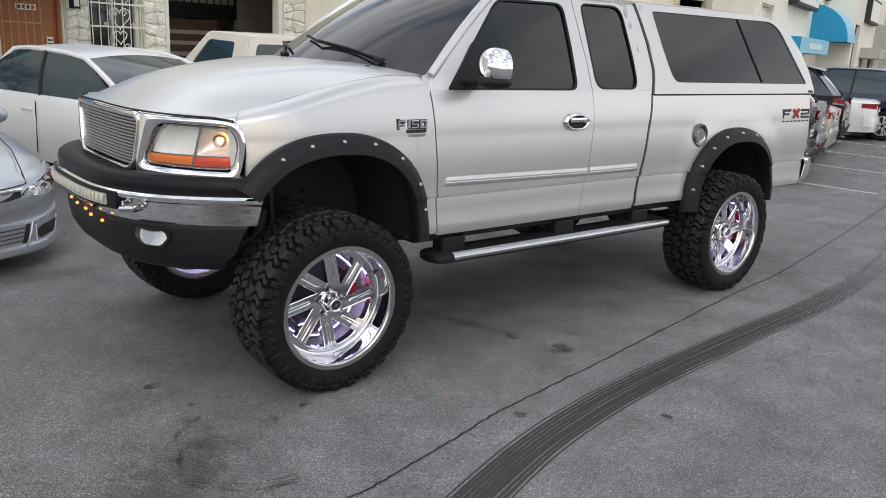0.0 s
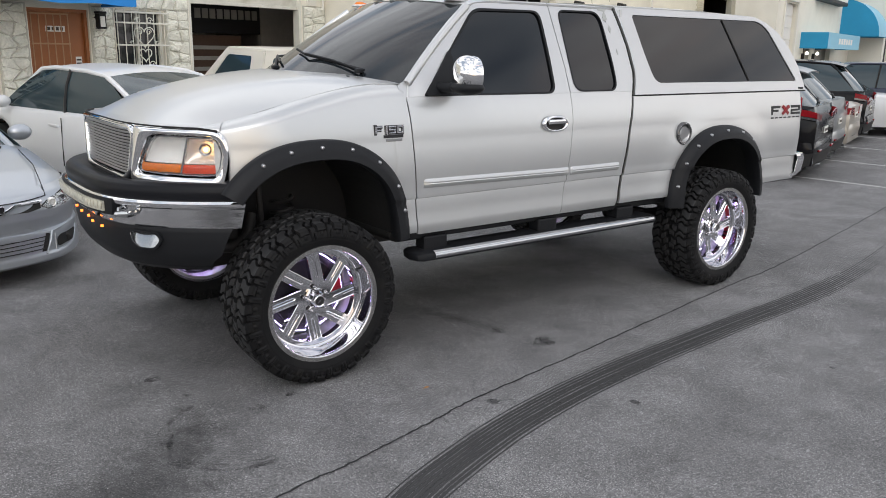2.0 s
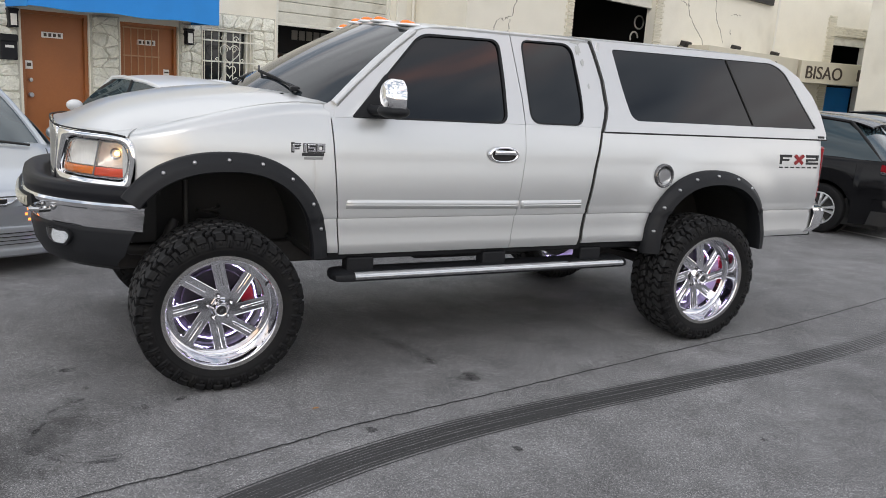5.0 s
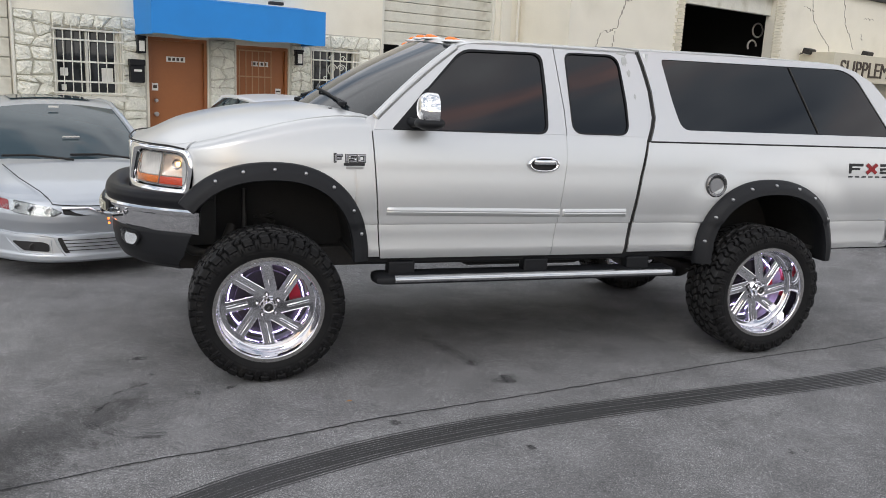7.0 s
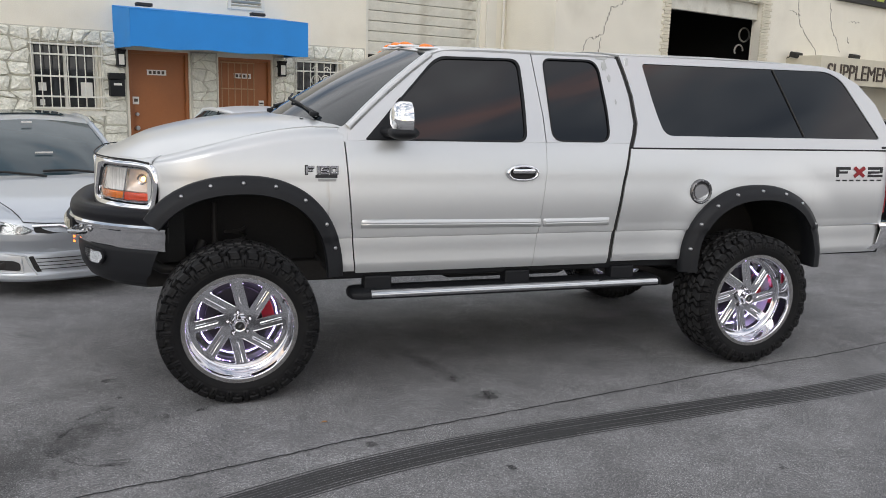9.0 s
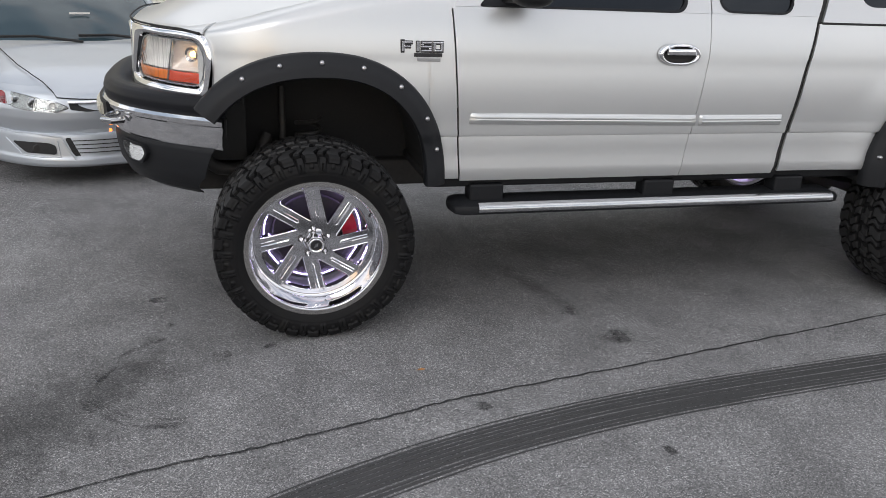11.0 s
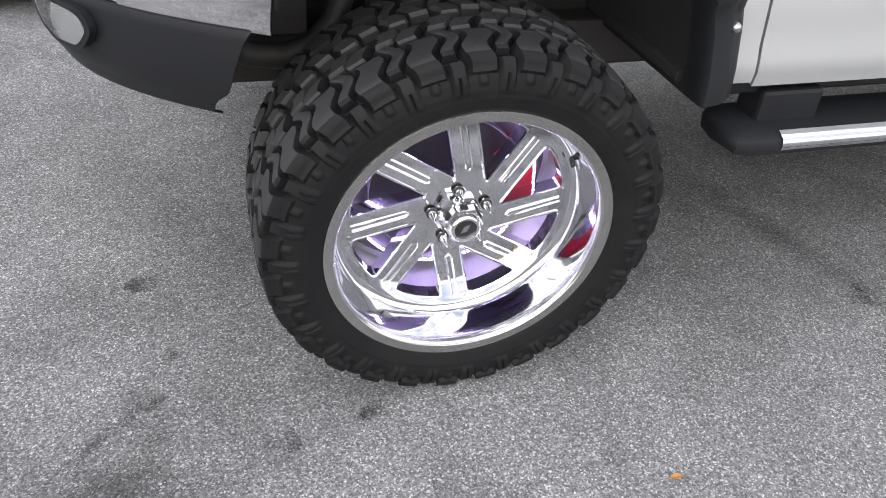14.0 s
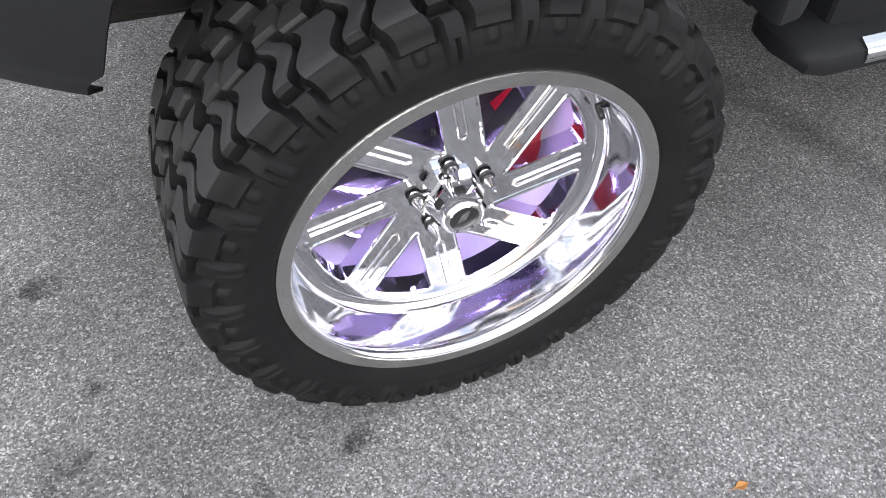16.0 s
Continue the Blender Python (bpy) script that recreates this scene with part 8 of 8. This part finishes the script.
    for wx in S["wheels"]:
        for sg in (-1, 1):
            mm = Matrix.Translation((wx, sg * (hw - 0.20 if sg > 0 else hw - 0.20), r)) @ Matrix.Rotation(0 if sg < 0 else math.pi, 4, "Z")
            bm = turned(bmesh.new(), [(r * 0.62, -0.17), (r * 0.80, -0.185), (r * 0.95, -0.17), (r, -0.14), (r, 0.02), (r * 0.9, 0.05), (r * 0.62, 0.04)], 28)
            bmesh.ops.transform(bm, matrix=mm, verts=bm.verts)
            tyre = part("wheel", bm, RUBBER, root, "black tyre with a grey alloy rim", True)
            bm = turned(bmesh.new(), [(0.0, -0.15), (r * 0.16, -0.155), (r * 0.20, -0.13), (r * 0.56, -0.12), (r * 0.62, -0.168), (r * 0.66, -0.165)], 28)
            bmesh.ops.transform(bm, matrix=mm, verts=bm.verts)
            part("rim", bm, CHASSIS, tyre)
            bm = bmesh.new()
            for k in range(5):
                for lean in (-1, 1):
                    t = Matrix.Rotation(2 * math.pi * k / 5 + lean * 0.20, 4, "Y")
                    ends = [(r * 0.10, 0.020, -0.172), (r * 0.40, 0.020, -0.176), (r * 0.65, 0.034, -0.168)]
                    rows = [[bm.verts.new(t @ Vector(p)) for p in ((x, y0 + 0.035, -w), (x, y0, -w * 0.6), (x, y0, w * 0.6), (x, y0 + 0.035, w))] for x, w, y0 in ends]
                    for p, q in zip(rows, rows[1:]):
                        for j in range(3):
                            bm.faces.new((p[j], p[j + 1], q[j + 1], q[j]))
            bmesh.ops.transform(bm, matrix=mm, verts=bm.verts)
            part("rim_spokes", bm, ALLOY, tyre, "bright five-spoke alloy")
            bm = turned(bmesh.new(), [(r * 0.59, -0.150), (r * 0.62, -0.176), (r * 0.66, -0.174), (r * 0.67, -0.160)], 28)
            bmesh.ops.transform(bm, matrix=mm, verts=bm.verts)
            part("rim_lip", bm, ALLOY, tyre, "", True)
            bm = turned(bmesh.new(), [(r + 0.05, -0.02), (r + 0.05, 0.20), (0.0, 0.20)], 20)
            bmesh.ops.transform(bm, matrix=mm, verts=bm.verts)
            part("wheel_arch", bm, DARK, root)
    if S.get("hatch"):
        # roof spoiler over the raked rear window, wiper and lower cladding
        def spoiler(u, v):
            p = Vector(roof_at(1.0, 0.04 + 0.92 * u))
            return (p.x - 0.06 + 0.34 * v, p.y * (1 - 0.03 * v), p.z + 0.022 - 0.05 * v - 0.03 * v * v)
        part("spoiler", thick(sheet(spoiler, 12, 5), 0.022), paint, root, "", True)
        a, b = Vector(rs(0.06, 0.5)), Vector(rs(0.16, 0.86))
        part("rear_wiper", tube(bmesh.new(), [a + Vector((0.03, 0, 0.0)), b + Vector((0.035, 0, 0.01))], 0.014, 6), DARK, root)
        part("cladding", thick(sheet(lambda u, v: (L - 0.25 + 0.312 * abs(math.cos((u - 0.5) * math.pi)) ** 0.4 - 0.05 * (1 - v), hw * 1.018 * math.copysign(abs(math.sin((u - 0.5) * math.pi)) ** 0.5, u - 0.5), 0.24 + 0.20 * v), 30, 3), 0.02), DARK, root, "black lower cladding", True)
        for sg in (-1, 1):
            part("exhaust_tip", tube(bmesh.new(), [(L - 0.10, sg * 0.52, 0.26), (L + 0.07, sg * 0.52, 0.26)], 0.035, 10), CHROME_DULL, root, "", True)
    if tail:
        part("rear_bumper", thick(sheet(lambda u, v: (L - 0.25 + 0.30 * abs(math.cos((u - 0.5) * math.pi)) ** 0.4 - 0.03 * (2 * v - 1) ** 2, hw * 1.012 * math.copysign(abs(math.sin((u - 0.5) * math.pi)) ** 0.5, u - 0.5), 0.36 + 0.24 * v), 30, 5), 0.02), paint, root, "", True)
        part("bumper_skirt", thick(sheet(lambda u, v: (L + 0.01 - 0.16 * abs(2 * u - 1) ** 4 - 0.06 * (1 - v), (2 * u - 1) * hw * 0.90, 0.22 + 0.14 * v), 16, 2), 0.02), DARK, root, "black lower bumper")
        pl = part("number_plate", boxed(L + 0.004, L + 0.018, -0.16, 0.16, 0.70, 0.80, 0.003), SIGN_WHITE, root, "white number plate with a dark bar")
        part("plate_bar", boxed(L + 0.018, L + 0.022, -0.12, 0.12, 0.73, 0.77), SIGN_DARK, pl)
    return root


def nose_first(x, y, deg, length=4.4):
    """A car whose nose points deg degrees from +x and lies at x, y, on the sloping lot."""
    w = Vector((-math.cos(radians(deg)), -math.sin(radians(deg))))
    z0, z1 = ground_z(x + w.x * 0.9, y + w.y * 0.9), ground_z(x + w.x * (length - 0.9), y + w.y * (length - 0.9))
    pitch = math.atan2(z1 - z0, length - 1.8)
    return Matrix.Translation((x, y, z0 - math.tan(pitch) * 0.9)) @ Matrix.Rotation(radians(deg + 180), 4, "Z") @ Matrix.Rotation(-pitch, 4, "Y")


# silver coupe facing the lot
civic = car("silver_coupe", nose_first(-1.20, 2.80, -71.5), COUPE, SILVER_DUSTY, "dusty silver two-door coupe with sunroof and body kit", tail=True, front=True)
hw = COUPE["W"] / 2
part("sunroof", thick(sheet(lambda u, v: (2.25 + 0.42 * u, -0.40 + 0.80 * v, COUPE["H"] + 0.012 - 0.05 * ((2 * v - 1) * 0.62) ** 2), 4, 6), 0.008), CAR_GLASS, civic, "dark glass sunroof")
FASCIA = [(0.135, 0.03), (0.145, -0.045), (0.165, -0.062), (0.205, -0.060), (0.225, -0.048), (0.37, -0.028), (0.385, -0.022), (0.395, 0.004), (0.43, -0.006), (0.50, -0.026), (0.56, -0.024), (0.60, -0.008), (0.64, 0.012), (0.68, 0.045), (0.715, 0.13)]


def on_nose(y, z, out=0.0):
    """A point of the coupe's front skin."""
    return (0.46 * abs(y / 0.875) ** 3.2 + lerp(z, FASCIA) - out, y, z)


def nose_patch(name, loop, out, depth, mat, parent, label="", flip=1):
    return part(name, filled([loop], lambda a, b: on_nose(flip * a, b, out), depth, (-1, 0, 0)), mat, parent, label)


part("front_bumper", thick(sheet(lambda u, v: on_nose((2 * u - 1) * 0.872, 0.135 + 0.58 * v), 44, 58), 0.012, (-1, 0, 0)), SILVER_DUSTY, civic, "", True)
for sg in (-1, 1):
    loop = rounded([(0.345, 0.590), (0.42, 0.556), (0.64, 0.562), (0.845, 0.602), (0.866, 0.700), (0.62, 0.668), (0.42, 0.628)], [0.012, 0.03, 0.05, 0.03, 0.02, 0.06, 0.03], 4)
    c = (0.62, 0.620)
    hl = nose_patch("headlight", loop, 0.004, 0.02, DARK, civic, "clear headlight in a dark housing with a red corner", sg)
    nose_patch("lamp_reflector", [(c[0] + (a - c[0]) * 0.93, c[1] + (b - c[1]) * 0.86) for a, b in loop], 0.006, 0.004, LAMP_DARK, hl, "", sg)
    for y, z, r in ((0.455, 0.600, 0.036), (0.575, 0.613, 0.034), (0.675, 0.627, 0.026)):
        part("lamp_bulb", turned(bmesh.new(), [(0.0, -0.004), (r * 0.45, -0.008), (r * 0.6, 0.0), (r * 0.85, -0.012), (r, -0.004), (r * 1.1, 0.012)], 18, m=Matrix.Translation(on_nose(sg * y, z, 0.010)) @ Matrix.Rotation(radians(-90), 4, "Z")), CHROME_DULL if y > 0.5 else REFLECTOR, hl, "", True)
    nose_patch("corner_lens", rounded([(0.735, 0.590), (0.838, 0.608), (0.856, 0.690), (0.735, 0.676)], 0.012, 3), 0.012, 0.006, RED_LENS, hl, "red corner lens", sg)
    lens = nose_patch("lens", loop, 0.022, 0.003, LENS, hl, "clear lamp lens", sg)
    lens.visible_shadow = False
    nose_patch("fog_recess", rounded([(0.47, 0.245), (0.66, 0.248), (0.735, 0.325), (0.52, 0.330), (0.47, 0.310)], 0.020, 4), 0.012, 0.010, DARK, civic, "dark fog lamp recess", sg)
    part("fog_lamp", turned(bmesh.new(), [(0.0, -0.006), (0.028, -0.004), (0.034, 0.006)], 16, m=Matrix.Translation(on_nose(sg * 0.585, 0.283, 0.008)) @ Matrix.Rotation(radians(-90), 4, "Z")), CHASSIS, civic, "", True)
    part("bumper_blade", tube(bmesh.new(), [on_nose(sg * y, z, 0.002) for y, z in ((0.345, 0.212), (0.40, 0.300), (0.425, 0.372), (0.52, 0.384), (0.70, 0.388), (0.86, 0.398))], 0.009, 8), SILVER_DUSTY, civic, "", True)
    part("bumper_blade", tube(bmesh.new(), [on_nose(sg * y, z, 0.002) for y, z in ((0.455, 0.345), (0.445, 0.225), (0.56, 0.222), (0.68, 0.228), (0.765, 0.335))], 0.006, 8), SILVER_DUSTY, civic, "", True)
lg = rounded([(-0.355, 0.232), (0.355, 0.232), (0.405, 0.368), (-0.405, 0.368)], 0.02, 4)
grl = nose_patch("lower_grille", lg, 0.005, 0.010, DARK, civic, "black lower grille")
for k in range(4):
    part("grille_slat", tube(bmesh.new(), [on_nose(y, 0.255 + 0.03 * k, 0.007) for y in (-0.36, -0.18, 0.0, 0.18, 0.36)], 0.004, 6), CHASSIS, grl)
ug = rounded([(-0.345, 0.575), (-0.24, 0.562), (0.24, 0.562), (0.345, 0.575), (0.35, 0.632), (-0.35, 0.632)], 0.012, 3)
gr = nose_patch("upper_grille", ug, 0.005, 0.010, DARK, civic, "black upper grille")
blade = [on_nose(y, 0.626 - 0.040 * max(0.0, 1 - max(0.0, abs(y) - 0.05) / 0.09), 0.014) for y in [-0.355 + 0.0355 * k for k in range(21)]]
part("grille_trim", tube(bmesh.new(), blade, 0.012, 8), CHROME, gr, "chrome grille blade", True)
x0 = on_nose(0.0, 0.60, 0.018)[0]
part("emblem", boxed(x0 - 0.008, x0 + 0.008, -0.048, 0.048, 0.566, 0.636, 0.006), CHROME, gr, "plain chrome emblem")
part("emblem_field", boxed(x0 - 0.011, x0 - 0.008, -0.034, 0.034, 0.578, 0.624, 0.0), BADGE_BLACK, gr)
part("hood_edge", tube(bmesh.new(), [(on_nose(y, 0.640 + 0.018 * abs(y / 0.42) ** 2, 0.006)) for y in [-0.42 + 0.042 * k for k in range(21)]], 0.004, 6), DARK, civic, "dark gap at the hood's front edge")
for y0 in (-0.55, 0.05):
    part("wiper", tube(bmesh.new(), [(0.95, y0, 0.915), (1.02, y0 + 0.35, 0.955), (1.02, y0 + 0.62, 0.955)], 0.012, 6), DARK, civic)
part("wiper_cowl", thick(sheet(lambda u, v: (0.86 + 0.14 * v + 0.14 * (2 * u - 1) ** 2, (2 * u - 1) * 0.74, 0.885 + 0.022 * v - 0.03 * (2 * u - 1) ** 2), 14, 2), 0.01), DARK, civic, "black cowl")
part("screen_sticker", boxed(1.30, 1.31, -0.08, 0.08, 1.090, 1.104), SIGN_WHITE, civic, "white sticker")
part("screen_sticker", boxed(1.86, 1.87, 0.0, 0.10, 1.335, 1.355), SIGN_WHITE, civic)
part("hood_seam", tube(bmesh.new(), [on_nose(-0.42, 0.660, 0.004), (0.13, -0.44, 0.700), (0.24, -0.48, 0.742), (0.55, -0.60, 0.818), (0.92, -0.68, 0.888)], 0.004, 4), DARK, civic)
part("hood_seam", tube(bmesh.new(), [on_nose(0.42, 0.660, 0.004), (0.13, 0.44, 0.700), (0.24, 0.48, 0.742), (0.55, 0.60, 0.818), (0.92, 0.68, 0.888)], 0.004, 4), DARK, civic)

# pale coupe in the next bay, tail to the shops
car("white_coupe", nose_first(0.10, 8.84, 108.5, 4.9), dict(COUPE, L=4.9, W=1.86, H=1.45, glass=(0.80, 1.62, 2.95, 4.02), wheels=(0.95, 3.85), belt=[(0, 0.60), (1.0, 0.86), (4.3, 0.98), (4.9, 0.92)], top=[(0.0, 0.55), (0.12, 0.66), (0.5, 0.80), (1.15, 0.93), (4.0, 1.02), (4.75, 1.02), (4.9, 0.90)]), WHITE_PAINT, "white two-door coupe parked nose to the shops", tail=True)
# dark and pale cars along the row
ROW_DEG = 110.0
for k, (nm, S, paint, x, y, label) in enumerate((
        ("black_suv", SUV, BLACK_PAINT, 8.75, 7.06, "black sport utility car parked tail out"),
        ("silver_suv", SUV, GREY_PAINT, 10.53, 7.77, "silver grey sport utility car parked tail out"),
        ("beige_car", SEDAN, BEIGE_PAINT, 12.35, 8.24, "beige saloon car parked tail out"),
        ("black_suv", dict(SUV, H=1.76), BLACK_PAINT, 14.62, 9.24, "tall black sport utility car between two saloons"),
        ("white_saloon", SEDAN, WHITE_PAINT, 17.10, 9.45, "white saloon car with red tail lights"),
        ("blue_suv", dict(SUV, L=4.6, H=1.72), BLUE_PAINT, 18.26, 8.87, "dark blue sport utility car parked tail out"),
        ("far_white_saloon", dict(SEDAN, L=4.5), WHITE_PAINT, 23.28, 9.69, "white saloon car far along the row"))):
    car(nm, nose_first(x, y, ROW_DEG), S, paint, label)


def old_pickup(name, m, label, paint):
    """An old pickup with a boxy cab; x runs from its nose to its tail."""
    root = thing(name, m, label, "pickup", "parked cars")
    hw = 0.95
    bm = bmesh.new()
    xs = dense(0.0, 5.1, 50, [])
    rows = []
    for x in xs:
        zt = lerp(x, [(0, 0.95), (0.15, 1.08), (1.3, 1.18), (5.1, 1.16)])
        zb = 0.42
        for wx in (0.95, 4.0):
            if abs(x - wx) < 0.44:
                zb = max(zb, 0.36 + math.sqrt(0.44 ** 2 - (x - wx) ** 2))
        half = [(hw * 0.97, zb), (hw, zb + (zt - zb) * 0.5), (hw * 0.98, zt - 0.04), (hw * 0.9, zt), (hw * 0.4, zt + 0.02), (0, zt + 0.02)]
        rows.append([bm.verts.new((x, -y, z)) for y, z in half] + [bm.verts.new((x, y, z)) for y, z in half[-2::-1]])
    for a, b in zip(rows, rows[1:]):
        for k in range(len(a) - 1):
            bm.faces.new((a[k], b[k], b[k + 1], a[k + 1]))
    bm.faces.new(rows[0])
    bm.faces.new(rows[-1][::-1])
    part("body", bm, paint, root, "", True)
    part("cab_roof", boxed(1.78, 2.58, -0.74, 0.74, 1.60, 1.67, 0.03), paint, root, "", True)
    for s in (-1, 1):
        loop = [(1.40, 1.16), (2.62, 1.16), (2.58, 1.63), (1.80, 1.63)]
        win = rounded([(1.60, 1.21), (2.36, 1.21), (2.36, 1.56), (1.86, 1.56)], 0.05, 4)
        at = lambda a, b, s=s: (a, s * (0.90 - 0.24 * (b - 1.16)), b)
        part("cab_side", filled([loop, win], at, 0.03), paint, root)
        part("side_window", filled([win], lambda a, b, at=at: (at(a, b)[0], at(a, b)[1] * 0.985, b), 0.006), CAR_GLASS, root, "dark side window")
    for x0, x1, nm in ((1.40, 1.80, "windscreen"), (2.62, 2.58, "rear_window")):
        loop = [(-0.88, 1.16), (0.88, 1.16), (0.74, 1.63), (-0.74, 1.63)]
        win = rounded([(-0.70, 1.24), (0.70, 1.24), (0.60, 1.55), (-0.60, 1.55)], 0.06, 4)
        at = lambda a, b, x0=x0, x1=x1: (x0 + (x1 - x0) * (b - 1.16) / 0.47, a, b)
        part("cab_panel", filled([loop, win], at, 0.03), paint, root)
        part(nm, filled([win], at, 0.006), CAR_GLASS, root, "dark cab window")
    for wx in (0.95, 4.0):
        for sg in (-1, 1):
            mm = Matrix.Translation((wx, sg * 0.78, 0.36)) @ Matrix.Rotation(0 if sg < 0 else math.pi, 4, "Z")
            bm = turned(bmesh.new(), [(0.0, -0.13), (0.2, -0.12), (0.22, -0.16), (0.30, -0.17), (0.36, -0.13), (0.36, 0.04), (0.0, 0.04)], 24)
            bmesh.ops.transform(bm, matrix=mm, verts=bm.verts)
            part("wheel", bm, RUBBER, root, "", True)
    for sg in (-1, 1):
        part("tail_light", boxed(5.05, 5.12, sg * 0.86 - 0.06, sg * 0.86 + 0.06, 0.75, 1.05, 0.01), RED_LENS, root)
    part("bumper", boxed(5.08, 5.22, -0.9, 0.9, 0.45, 0.62, 0.03), CHROME_DULL, root)
    return root


old_pickup("old_pickup", nose_first(2.75, 9.8, 110.0), "old cream pickup with a boxy cab", CREAM_PAINT)
old_pickup("white_pickup", nose_first(28.67, 10.60, 110.0) @ Matrix.Scale(1.12, 4), "white pickup parked tail out far along the row", WHITE_PAINT)
